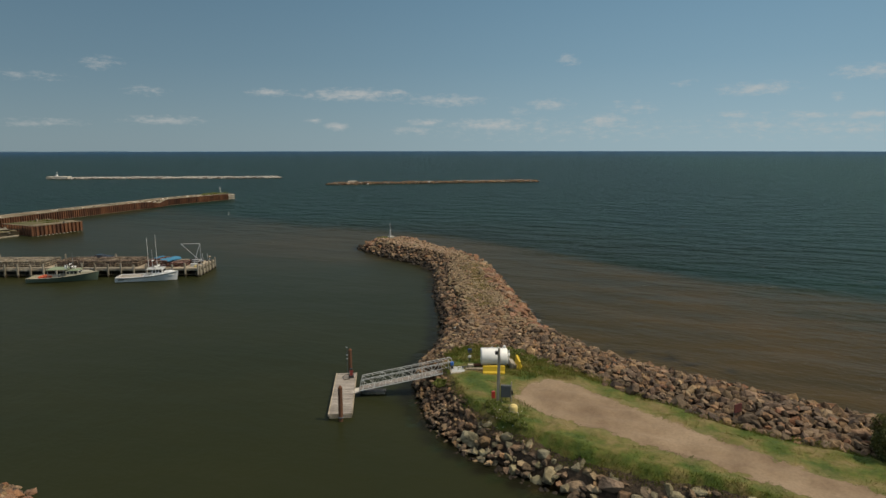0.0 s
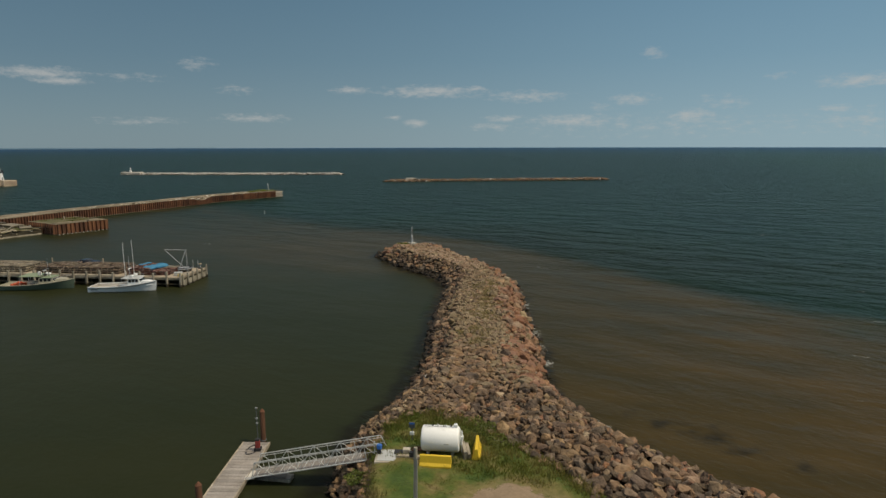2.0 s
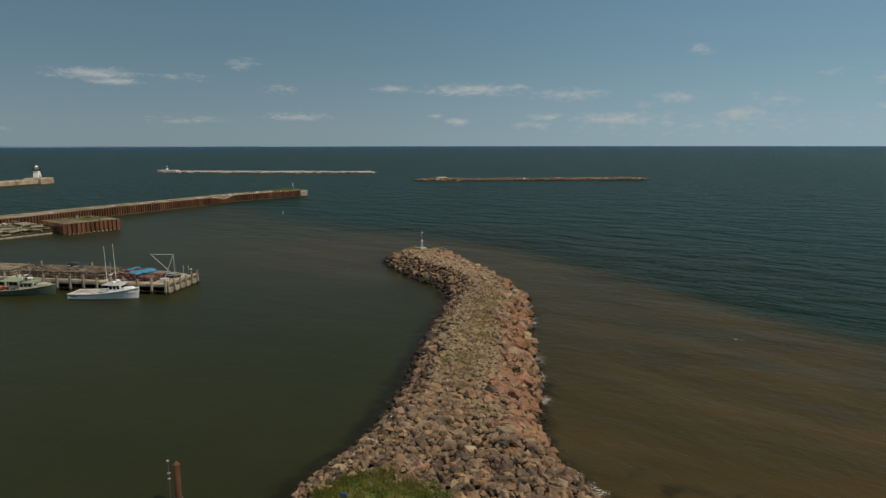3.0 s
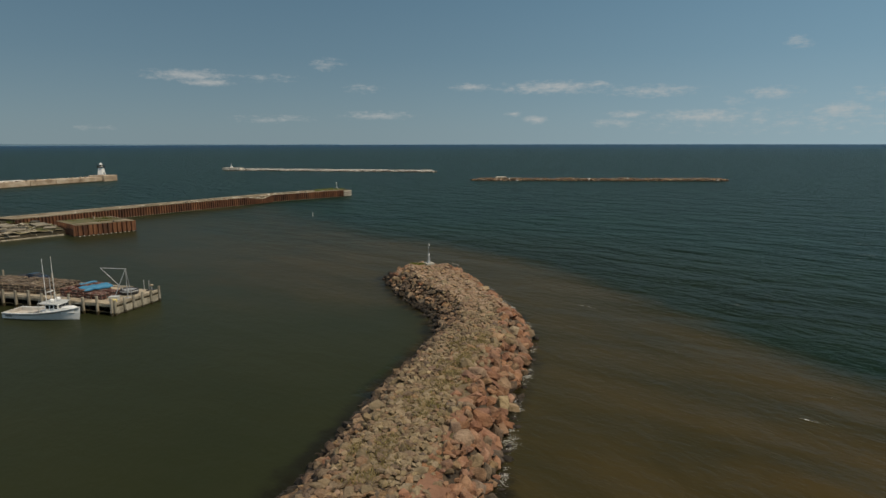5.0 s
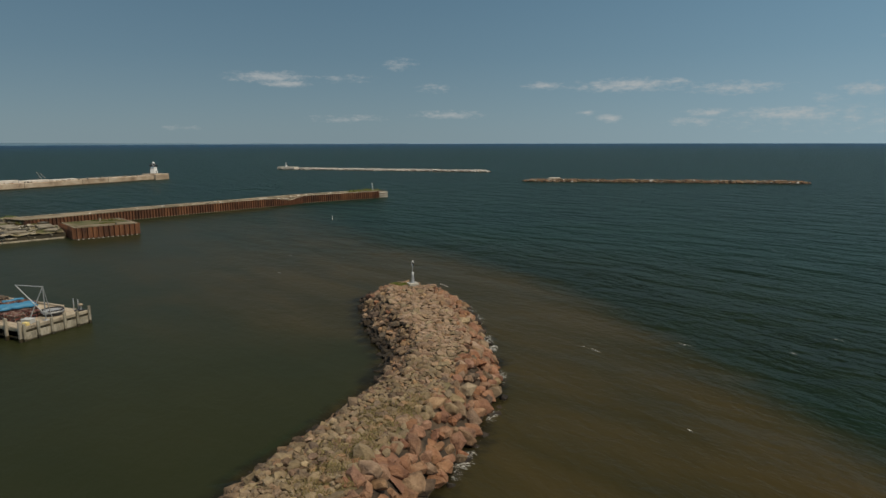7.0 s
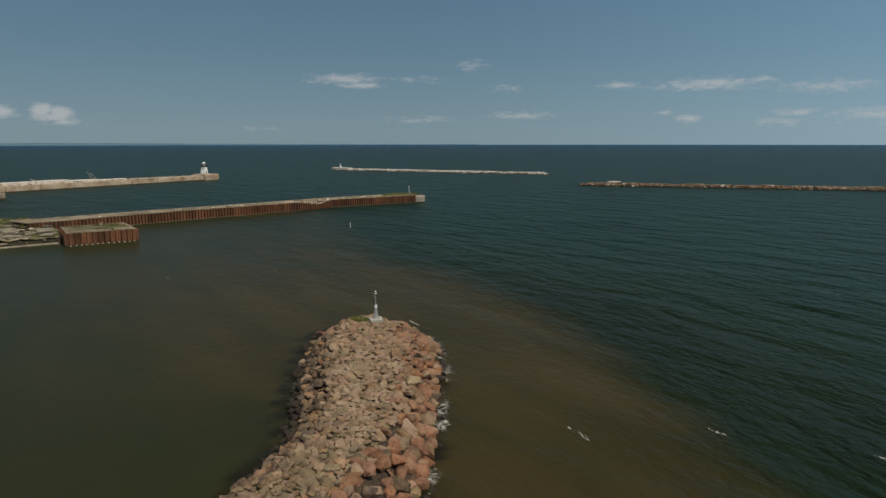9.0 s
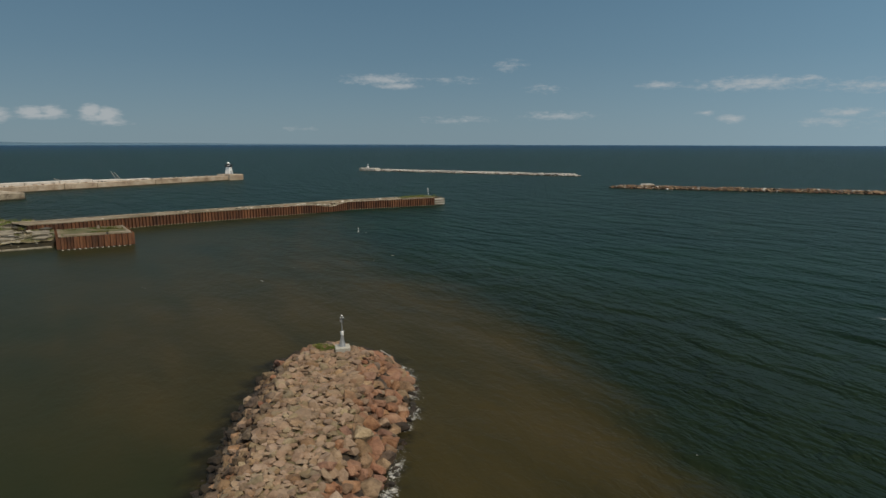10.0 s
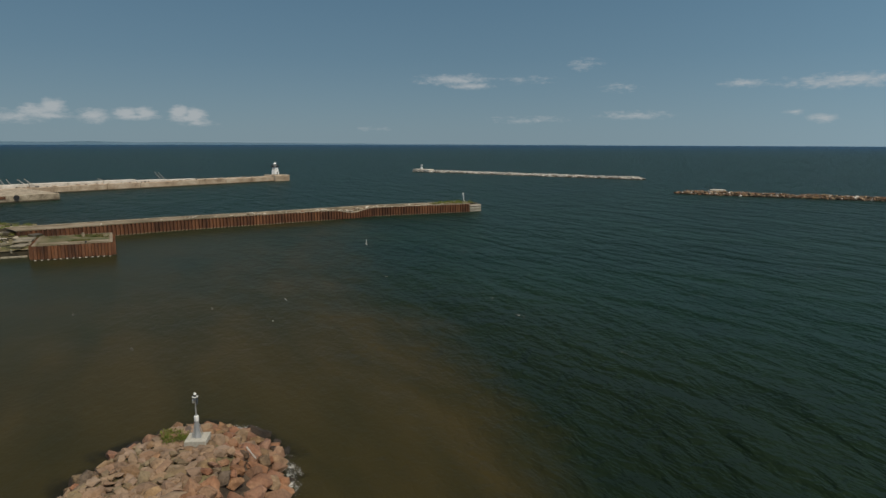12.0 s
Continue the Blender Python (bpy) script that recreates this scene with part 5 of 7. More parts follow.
def filled(name, outline, z, material, parent, label="", lumpy=0.0):
    """A filled top: the outline, cut into a lumpy lattice."""
    bm = bmesh.new()
    top = [bm.verts.new((x, y, z)) for x, y in outline]
    bm.faces.new(top)
    bmesh.ops.triangulate(bm, faces=bm.faces)
    if lumpy:
        bmesh.ops.subdivide_edges(bm, edges=bm.edges[:], cuts=6, use_grid_fill=True)
        for v in bm.verts:
            v.co.z += lumpy * (noise.noise(Vector((v.co.x * 0.5, v.co.y * 0.5, 0))) + 0.5 * noise.noise(Vector((v.co.x * 1.7, v.co.y * 1.7, 3))))
    bmesh.ops.recalc_face_normals(bm, faces=bm.faces)
    if sum(f.normal.z for f in bm.faces) < 0:
        bmesh.ops.reverse_faces(bm, faces=bm.faces)
    return part(name, bm, material, parent, label)


PIER_FRONT = [(-138.5, 178), (-136, 187), (-131, 210), (-122.3, 239.5), (-116.0, 261), (-115.2, 268), (-99.8, 297.5)]
PIER_BACK = [(-106.0, 302), (-120.4, 271), (-128.1, 242), (-137.9, 212), (-143.9, 187), (-146.2, 178)]


def coped(name, line, w, z0, z1, material, parent, label="", side=1, out=0.05, slump=False):
    """A coping beam along a broken line, w wide towards the left of its run."""
    bm = bmesh.new()
    rings = []
    for i, (x, y) in enumerate(line):
        a, b = line[max(0, i - 1)], line[min(len(line) - 1, i + 1)]
        d = Vector((b[0] - a[0], b[1] - a[1], 0)).normalized()
        nrm = Vector((-d.y, d.x, 0)) * side
        rings.append([bm.verts.new((x + nrm.x * q, y + nrm.y * q, z)) for q, z in ((-out, z0 - (sag(y) if slump else 0)), (-out, z1 - (sag(y) if slump else 0)), (w, z1 - (sag(y) if slump else 0)), (w, z0 - (sag(y) if slump else 0)))])
    for p, q in zip(rings, rings[1:]):
        for k in range(4):
            bm.faces.new((p[k], q[k], q[(k + 1) % 4], p[(k + 1) % 4]))
    bm.faces.new(rings[0])
    bm.faces.new(rings[-1][::-1])
    bmesh.ops.recalc_face_normals(bm, faces=bm.faces)
    return part(name, bm, material, parent, label)


GRAVEL = surface("pier_fill_gravel", [(0.095, 0.076, 0.042), (0.168, 0.132, 0.083), (0.25, 0.205, 0.145)], 0.12, 2.5, 0.95, bump=0.5, depth=0.06, grain=0.5)
WEEDS = surface("weedy_fill", [(0.05, 0.062, 0.016), (0.10, 0.088, 0.032), (0.18, 0.145, 0.085)], 0.22, 2.5, 0.95, bump=0.6, depth=0.08, grain=0.5)


BARNACLE = surface("pale_tide_line", [(0.12, 0.085, 0.05), (0.26, 0.20, 0.13)], 0.6, 5.0, 0.8)


def pier_top():
    """The uneven fill between the pier's two walls, slumped at the broken stretch."""
    fy, fx = [q[1] for q in PIER_FRONT], [q[0] for q in PIER_FRONT]
    by, bx = [q[1] for q in PIER_BACK[::-1]], [q[0] for q in PIER_BACK[::-1]]
    n, k = 130, 9
    vs, fs = [], []
    for i in range(n):
        y = 178 + (302.5 - 178) * i / (n - 1)
        x0, x1 = float(np.interp(y, fy, fx)), float(np.interp(y, by, bx))
        for j in range(k):
            x = x0 + (x1 - x0) * j / (k - 1)
            lump = noise.noise(Vector((x * 0.5, y * 0.5, 0))) + 0.6 * noise.noise(Vector((x * 1.7, y * 1.7, 3)))
            z = 2.76 + (0.1 + 0.16 * (y > 236)) * lump * (0.3 if j in (0, k - 1) else 1) - sag(y) * (1 - 0.7 * j / (k - 1))
            vs.append((x, y, z))
    for i in range(n - 1):
        for j in range(k - 1):
            a = i * k + j
            fs.append((a, a + k, a + k + 1, a + 1))
    return tagged(new("fill", mesh_from("fill", vs, fs, GRAVEL)), "brown gravel and broken concrete fill")


def pier():
    p = new("sheet_pile_pier")
    tagged(p, "long rusty steel sheet-pile pier with a gravel top", "pier")
    sheeted(PIER_FRONT, 2.75, p, BARNACLE, True)
    fill = pier_top()
    fill.parent = p
    part("core_wall", prism(PIER_FRONT + PIER_BACK, -1.2, 1.6, 0.03), RUST, p)
    coped("coping", PIER_FRONT[:4], 0.7, 2.62, 2.86, GRAVEL, p, out=0.2)
    far = [(float(np.interp(y, [q[1] for q in PIER_FRONT], [q[0] for q in PIER_FRONT])), y) for y in np.linspace(243, 297.4, 40)]
    coped("coping", far, 0.5, 2.6, 2.83, CONCRETE, p, out=0.15, slump=True)
    coped("back_wall", PIER_BACK[::-1], 0.5, -1.0, 2.9, CONCRETE, p, side=1)
    # end: pale horizontal fenders
    part("end_block", prism([(-99.8, 297.5), (-98.1, 301.3), (-106.4, 303.8), (-107.2, 302)], -1.2, 2.5, 0.0), CONCRETE, p)
    for z in (0.25, 1.1, 1.95):
        m = Matrix.Translation((-99.55, 297.5, z)) @ Matrix.Rotation(math.atan2(5.9, 2.6), 4, "Z")
        block("fender_beam", (0, -0.25, 0), (4.2, 0.05, 0.42), PALE_CONCRETE, p, "pale fender timber", m=m)
    filled("weed_patch", [(-100.8, 297.2), (-99.2, 300.8), (-106, 302), (-112, 289), (-106.2, 287)], 2.9, WEEDS, p, "green weeds on the pier head", 0.25)
    rng = random.Random(8)
    for i in range(90):
        y = rng.gauss(259, 5) if i < 34 else rng.uniform(230, 297) if i < 80 else rng.uniform(190, 240)
        x = np.interp(y, [q[1] for q in PIER_FRONT], [q[0] for q in PIER_FRONT]) - rng.uniform(0.8, 4.8)
        s = rng.uniform(0.35, 1.1)
        v, f = SHAPES[i % len(SHAPES)]
        ob = new("concrete_chunk", mesh_from("concrete_chunk", v, f, PALE_CONCRETE if rng.random() < 0.35 else (RUST if rng.random() < 0.35 else CONCRETE)))
        ob.parent = p
        ob.matrix_world = pose(x, y, 2.85 - 0.7 * sag(y), rng.uniform(-20, 20), rng.uniform(-20, 20), rng.uniform(0, 360)) @ Matrix.Diagonal((s * 1.6, s, s * 0.5, 1))
    m = new("beacon_mast")
    m.matrix_world = pose(-103.6, 299.5, 2.9, 0, -9, 0)
    tagged(m, "slim white beacon mast on the pier head", "beacon")
    bar("mast", (0, 0, 0), (0, 0, 2.6), 0.1, WHITE, m, r2=0.06)
    block("base", (-0.5, -0.5, -0.1), (0.5, 0.5, 0.25), CONCRETE, m)
    block("lantern", (-0.18, -0.18, 2.6), (0.18, 0.18, 3.0), WHITE, m)
    block("dayboard", (-0.3, -0.03, 1.7), (0.3, 0.03, 2.3), STEEL, m)


def prism(outline, z0, z1, shrink=0.0):
    """A closed upright prism over an outline, drawn in a little."""
    bm = bmesh.new()
    lo, hi = [], []
    for i, (x, y) in enumerate(outline):
        ax, ay = outline[i - 1]
        bx, by = outline[(i + 1) % len(outline)]
        d = Vector((bx - ax, by - ay)).normalized()
        n = Vector((-d.y, d.x)) * shrink
        lo.append(bm.verts.new((x + n.x, y + n.y, z0)))
        hi.append(bm.verts.new((x + n.x, y + n.y, z1)))
    bm.faces.new(lo)
    bm.faces.new(hi)
    for i in range(len(lo)):
        j = (i + 1) % len(lo)
        bm.faces.new((lo[i], lo[j], hi[j], hi[i]))
    bmesh.ops.recalc_face_normals(bm, faces=bm.faces)
    return bm


pier()

CELL = [(-111.5, 172.5), (-105.6, 185.2), (-119.2, 190.9), (-124.2, 178.2)]


def cell():
    c = new("sheet_pile_cell")
    tagged(c, "rusty square sheet-pile mooring cell filled with weedy gravel", "mooring cell")
    sheeted([CELL[3], CELL[0], CELL[1], CELL[2]], 2.8, c, wide=1.15)
    part("core_wall", prism(CELL, -1.2, 2.7, 0.03), RUST, c)
    filled("fill", CELL, 2.78, WEEDS, c, "weedy gravel fill", 0.2)
    for a, b in ((3, 0), (0, 1), (1, 2), (2, 3)):
        coped("coping", [CELL[a], CELL[b]], 0.5, 2.74, 2.85 + 0.004 * a, GRAVEL, c, out=0.08)
    coped("inner_coping", [(-112.4, 173.9), (-106.9, 185.1)], 2.4, 2.5, 2.9, GRAVEL, c, "bare concrete strip")
    bar("bollard", (-118.2, 184.5, 2.6), (-118.2, 184.5, 3.6), 0.3, CONCRETE, c)
    bar("bollard", (-108.4, 181.2, 2.8), (-108.4, 181.2, 3.2), 0.18, DARK, c)
    for i in range(13):
        t = (i + 0.5) / 13
        x, y = CELL[0][0] + (CELL[1][0] - CELL[0][0]) * t, CELL[0][1] + (CELL[1][1] - CELL[0][1]) * t
        block("anode", (x + 0.25, y - 0.4, -0.1), (x + 0.55, y - 0.1, 0.16), PALE_CONCRETE, c)


cell()


RUIN_CONCRETE = surface("dark_broken_concrete", [(0.10, 0.085, 0.06), (0.19, 0.165, 0.12), (0.27, 0.24, 0.18)], 0.5, 3.0, 0.9, bump=0.5, depth=0.04, grain=0.6)


def ruin():
    r = new("ruined_crib_wharf")
    tagged(r, "collapsed timber crib wharf overgrown with weeds", "wharf ruin")
    filled("fill", [(-116.6, 173.4), (-124.0, 178.0), (-137.5, 183.5), (-139.5, 176), (-160, 150), (-150, 120), (-132, 136), (-124.5, 154), (-121.6, 161.5), (-118.8, 167.5)], 1.55, WEEDS, r, "weedy rubble fill", 0.45)
    # dark core: shade between the logs is painted by its colour
    part("core_wall", prism([(-116.4, 173.6), (-124.0, 178.2), (-137.5, 183.5), (-139.5, 176), (-160, 150), (-150, 120), (-132.2, 136), (-124.7, 154), (-121.8, 161.5), (-119.0, 167.5)], -1.2, 1.2, 0.0), SLIME_OR_SHADE, r, "dark log cribbing")
    filled("fill", [(-138, 178), (-147.5, 178), (-148, 186), (-157, 188), (-172, 180), (-170, 150), (-150, 160)], 1.7, WEEDS, r, "weedy fill", 0.4)
    part("core_wall", prism([(-138, 178), (-147.5, 178), (-148, 186), (-157, 188), (-172, 180), (-170, 150), (-150, 160)], -1.2, 1.5, 0.0), OLD_WOOD, r)
    rng = random.Random(21)
    for i in range(64):
        t = rng.random()
        x, y = -117.2 - 9 * rng.random() - 12 * t * rng.random(), 171.5 - 30 * t + 6 * rng.random()
        l = rng.uniform(1.5, 6)
        if x > -118 - 0.42 * (173 - y) or y > 171:
            continue
        a = radians(rng.gauss(66, 30))
        z = rng.uniform(1.2, 2.1)
        bar("timber", (x, y, z), (x + l * math.cos(a), y + l * math.sin(a), z + rng.uniform(-0.35, 0.4)), rng.uniform(0.1, 0.24), WHARF_WOOD if i % 2 else SLIME_OR_SHADE, r, n=6)
    # every other block is near-black, painting shaded gaps in the heap
    for i in range(34):
        y = 170 - 28 * rng.random()
        x = -119.5 - 0.42 * (173 - y) - 9 * rng.random()
        m = Matrix.Translation((x, y, rng.uniform(1.2, 1.6))) @ Euler((rng.uniform(-0.2, 0.2), rng.uniform(-0.2, 0.2), rng.uniform(0, 3))).to_matrix().to_4x4()
        w, d, h = rng.uniform(0.5, 1.8), rng.uniform(0.4, 1.2), rng.uniform(0.3, 0.8)
        block("broken_cribwork", (-w, -d, -0.2), (w, d, h), SLIME_OR_SHADE if i % 2 else RUIN_CONCRETE, r, m=m, bevel=0.06)
    # again half the blocks are near-black for shaded gaps
    for i in range(26):
        x, y = -139 - 20 * rng.random(), 184 - 20 * rng.random()
        m = Matrix.Translation((x, y, 1.7)) @ Euler((rng.uniform(-0.25, 0.25), rng.uniform(-0.25, 0.25), rng.uniform(0, 3))).to_matrix().to_4x4()
        w, d, h = rng.uniform(0.4, 1.6), rng.uniform(0.3, 0.9), rng.uniform(0.2, 0.6)
        block("broken_cribwork", (-w, -d, -0.2), (w, d, h), WHARF_WOOD if i % 2 else SLIME_OR_SHADE, r, m=m, bevel=0.06)
    for i in range(8):
        y = 173.2 - i * 4.2
        x = -116.5 - i * 1.72
        bar("log", (x, y, 0.15), (x - 1.72, y - 4.1, 0.17), 0.24, OLD_WOOD, r, "bleached log", n=6)
        bar("log", (x - 0.35, y, 0.6), (x - 2.05, y - 4.1, 0.62), 0.22, SLIME_OR_SHADE, r, n=6)
        for lift, back, mat in ((0.95, 0.75, OLD_WOOD), (1.3, 1.1, SLIME_OR_SHADE), (1.62, 1.5, OLD_WOOD), (1.85, 2.3, OLD_WOOD)):
            if rng.random() < 0.8:
                bar("log", (x - back + rng.uniform(-0.3, 0.3), y - rng.uniform(0, 1), lift), (x - back - 1.6 + rng.uniform(-0.4, 0.3), y - rng.uniform(2.6, 4.3), lift + rng.uniform(-0.3, 0.1)), rng.uniform(0.13, 0.22), mat, r, n=6)
        for q in range(3):
            bar("stringer", (x - 0.2 - rng.random(), y - 1.3 * q, 0.4 + 0.4 * q), (x - 3.5, y - 1.3 * q + 0.8, 0.7 + 0.4 * q), 0.16, WHARF_WOOD, r, n=6)
    for x, y, turn, w, d, top in ((-127.5, 176.2, -26, 3.2, 1.5, 2.2), (-121.5, 173.9, -48, 1.7, 1.2, 1.95), (-125.6, 167.6, -30, 3.4, 2.0, 2.1), (-134.0, 171.5, -22, 3.8, 1.5, 2.2), (-131.5, 160.5, -35, 3.0, 1.4, 2.0)):
        m = Matrix.Translation((x, y, 0)) @ Matrix.Rotation(radians(turn), 4, "Z")
        # near-black block paints the shade under the slab
        block("concrete_slab", (-w, -d, 0.9), (w, d, top - 0.3), SLIME_OR_SHADE, r, "dark shaded cribwork under the slab", m=m, bevel=0.05)
        block("concrete_slab", (-w - 0.15, -d - 0.2, top - 0.29), (w + 0.15, d + 0.2, top), RUIN_CONCRETE, r, "broken concrete slab", m=m, bevel=0.06)
    edge = [(-117.6, 172.6), (-124.0, 176.8), (-137, 181.8), (-138.5, 176), (-142, 166), (-130, 152), (-123.0, 161.5)]
    for i in range(110):
        x, y = rng.uniform(-142, -117), rng.uniform(152, 182)
        if not inside(np.array([x]), np.array([y]), edge)[0]:
            continue
        z, a, l = rng.uniform(1.55, 1.95), radians(rng.gauss(60, 35)), rng.uniform(0.8, 3.4)
        m = Matrix.Translation((x, y, z)) @ Euler((rng.uniform(-0.15, 0.15), rng.uniform(-0.18, 0.18), a)).to_matrix().to_4x4()
        w = rng.uniform(0.1, 0.28) if i % 3 else rng.uniform(0.4, 0.9)
        block("loose_plank" if i % 3 else "rubble_piece", (-l / 2, -w, -0.12), (l / 2, w, rng.uniform(0.06, 0.3)), (OLD_WOOD, WHARF_WOOD, PALE_CONCRETE, SLIME_OR_SHADE)[rng.randrange(4)], r, m=m, bevel=0.03)
    bar("post", (-121.5, 175.4, 0.5), (-121.5, 175.4, 2.2), 0.35, OLD_WOOD, r)
    bar("post", (-137.6, 185.0, 1.5), (-137.6, 185.0, 2.9), 0.3, OLD_WOOD, r)


ruin()


# ---- concrete pier with the lighthouse ----
PINK_CONCRETE = surface("stained_concrete", [(0.25, 0.185, 0.13), (0.40, 0.315, 0.23), (0.50, 0.42, 0.33)], 0.22, 2.0, 0.9, bump=0.5, depth=0.05, grain=0.5)
WHITE_CONCRETE = surface("whitened_concrete", [(0.40, 0.365, 0.32), (0.56, 0.525, 0.48), (0.65, 0.62, 0.575)], 0.25, 3.0, 0.9, bump=0.4, depth=0.03, grain=0.4)


def light_pier():
    p = new("concrete_pier")
    tagged(p, "long weathered concrete pier with a stepped parapet", "pier")
    segs = 15
    for i in range(segs):
        y0, y1 = 120 + i * 15.6, 120 + (i + 1) * 15.6 - 0.08
        x = -288.5 + 0.012 * (y0 - 240)
        block("wall_block", (x - 9.5, y0, -1.2), (x + 0.1 * math.sin(i * 2.1), y1, 2.75 + 0.12 * math.sin(i * 1.7)), PINK_CONCRETE, p, bevel=0.12)
        if i < 12:
            block("parapet", (x - 8.8, y0 + 0.05, 2.6), (x - 4.2, y1 - 0.05, 4.15 + 0.12 * math.sin(i * 3.1) - 0.9 * max(0, i - 9) / 2), WHITE_CONCRETE, p, "pale concrete parapet", bevel=0.12)
    block("tide_band", (-297, 120, -1.2), (-286.4, 353.5, 0.4), SLIME_OR_SHADE, p, "brown tide stain", bevel=0.0)
    block("head", (-297.5, 353.9, -1.2), (-285.6, 364, 3.4), PINK_CONCRETE, p, "heavier concrete pier head", bevel=0.2)
    block("spur", (-288, 150, -1.2), (-249.5, 226, 2.7), CONCRETE, p, "lower concrete spur wharf", bevel=0.15)
    block("spur_tide_band", (-249.6, 150, -1.2), (-249.4, 226.1, 0.5), SLIME_OR_SHADE, p, bevel=0.0)
    part("tyre", lathe(bmesh.new(), [(0.5, -0.2), (0.95, -0.2), (1.0, 0.0), (0.95, 0.2), (0.5, 0.2)], 16), DARK, p).matrix_world = pose(-249.2, 211.0, 1.85, 0, 90, 0)
    block("rust_panel", (-249.55, 203, 1.5), (-249.3, 207.5, 2.5), RUST, p, bevel=0.0)
    rng = random.Random(14)
    for i in range(80):
        y = rng.uniform(160, 345)
        ob = block("debris", (-0.4, -0.4, 0), (0.4, 0.6, 0.5), (DARK, CONCRETE, RUST, WHITE_CONCRETE, PINK_CONCRETE, OLD_WOOD)[i % 6], p, bevel=0.15)
        ob.matrix_world = pose(-288.5 - rng.uniform(0.6, 3.6), y, 2.72, rng.uniform(-15, 15), 0, rng.uniform(0, 360))
    for y, h, lean in ((289, 3.6, -2.6), (291, 3.1, -2.8), (262, 1.3, -3.6), (228, 2.3, -3.0), (230.5, 2.5, -2.8), (218, 2.6, -1.5), (220, 2.4, -1.3), (222.5, 2.5, -1.6)):
        bar("leaning_timber", (-294, y, 4.0), (-294, y + lean, 4.0 + h), 0.15, DECKING, p)
    for y in range(130, 350, 21):
        bar("bollard", (-289.2, y, 2.7), (-289.2, y, 3.25), 0.2, DARK, p)


light_pier()


def lighthouse():
    h = new("lighthouse")
    h.matrix_world = pose(-291.5, 358.0, 3.4, 0, 0, 12) @ Matrix.Diagonal((0.92, 0.92, 1, 1))
    tagged(h, "small white wooden lighthouse with a gallery on the pier", "lighthouse")

    def taper(w0, w1, z0, z1, mat, name, label=""):
        bm = bmesh.new()
        box(bm, (-w0, -w0, z0), (w0, w0, z1))
        for v in bm.verts:
            if v.co.z > (z0 + z1) / 2:
                v.co.x *= w1 / w0
                v.co.y *= w1 / w0
        bmesh.ops.bevel(bm, geom=bm.edges[:], offset=0.05, segments=1, affect="EDGES")
        return part(name, bm, mat, h, label)

    taper(1.86, 1.82, 0.0, 0.35, CONCRETE, "plinth", "grey concrete plinth")
    taper(1.74, 1.28, 0.35, 4.5, WHITE, "tower")
    # cornice and deck near-black: dark railing plus gallery shade put into colour
    taper(1.3, 1.95, 4.4, 4.95, DARK, "gallery_cornice", "flared cornice under the gallery, shade in its dark colour")
    taper(2.0, 2.0, 4.95, 5.2, DARK, "gallery_deck", "gallery edge, dark rail and shade in its colour")
    part("lantern_room", lathe(bmesh.new(), [(0.95, 5.16), (0.95, 6.5)], 8), GLASS_DARK, h, "dark glazed lantern room")
    part("lantern_sill", lathe(bmesh.new(), [(1.0, 5.16), (1.0, 5.45)], 8), WHITE, h)
    part("lantern_roof", lathe(bmesh.new(), [(1.12, 6.4), (1.08, 6.55), (0.7, 6.95), (0.25, 7.2), (0.12, 7.3), (0.1, 7.7)], 8), WHITE, h)
    for k in range(8):
        a = k * math.pi / 4 + math.pi / 8
        bar("mullion", (0.97 * math.cos(a), 0.97 * math.sin(a), 5.4), (0.97 * math.cos(a), 0.97 * math.sin(a), 6.48), 0.05, WHITE, h, n=6)
    for a, b in (((-1, -1), (1, -1)), ((1, -1), (1, 1)), ((1, 1), (-1, 1)), ((-1, 1), (-1, -1))):
        bar("gallery_rail", (a[0] * 1.92, a[1] * 1.92, 6.0), (b[0] * 1.92, b[1] * 1.92, 6.0), 0.08, DARK, h, n=6)
        bar("gallery_rail", (a[0] * 1.92, a[1] * 1.92, 5.55), (b[0] * 1.92, b[1] * 1.92, 5.55), 0.06, DARK, h, n=6)
        for t in (0, 0.33, 0.66):
            x, y = 1.92 * (a[0] + (b[0] - a[0]) * t), 1.92 * (a[1] + (b[1] - a[1]) * t)
            bar("baluster", (x, y, 5.1), (x, y, 6.0), 0.05, GREY_BOX, h, n=6)
    block("door", (1.66, -0.45, 0.05), (1.78, 0.45, 1.8), GREY_BOX, h, "grey door", bevel=0.01)
    block("window", (1.2, -0.3, 2.7), (1.42, 0.3, 3.4), GLASS_DARK, h, bevel=0.01)
    block("window", (-0.3, -1.42, 2.7), (0.3, -1.2, 3.4), GLASS_DARK, h, bevel=0.01)


lighthouse()


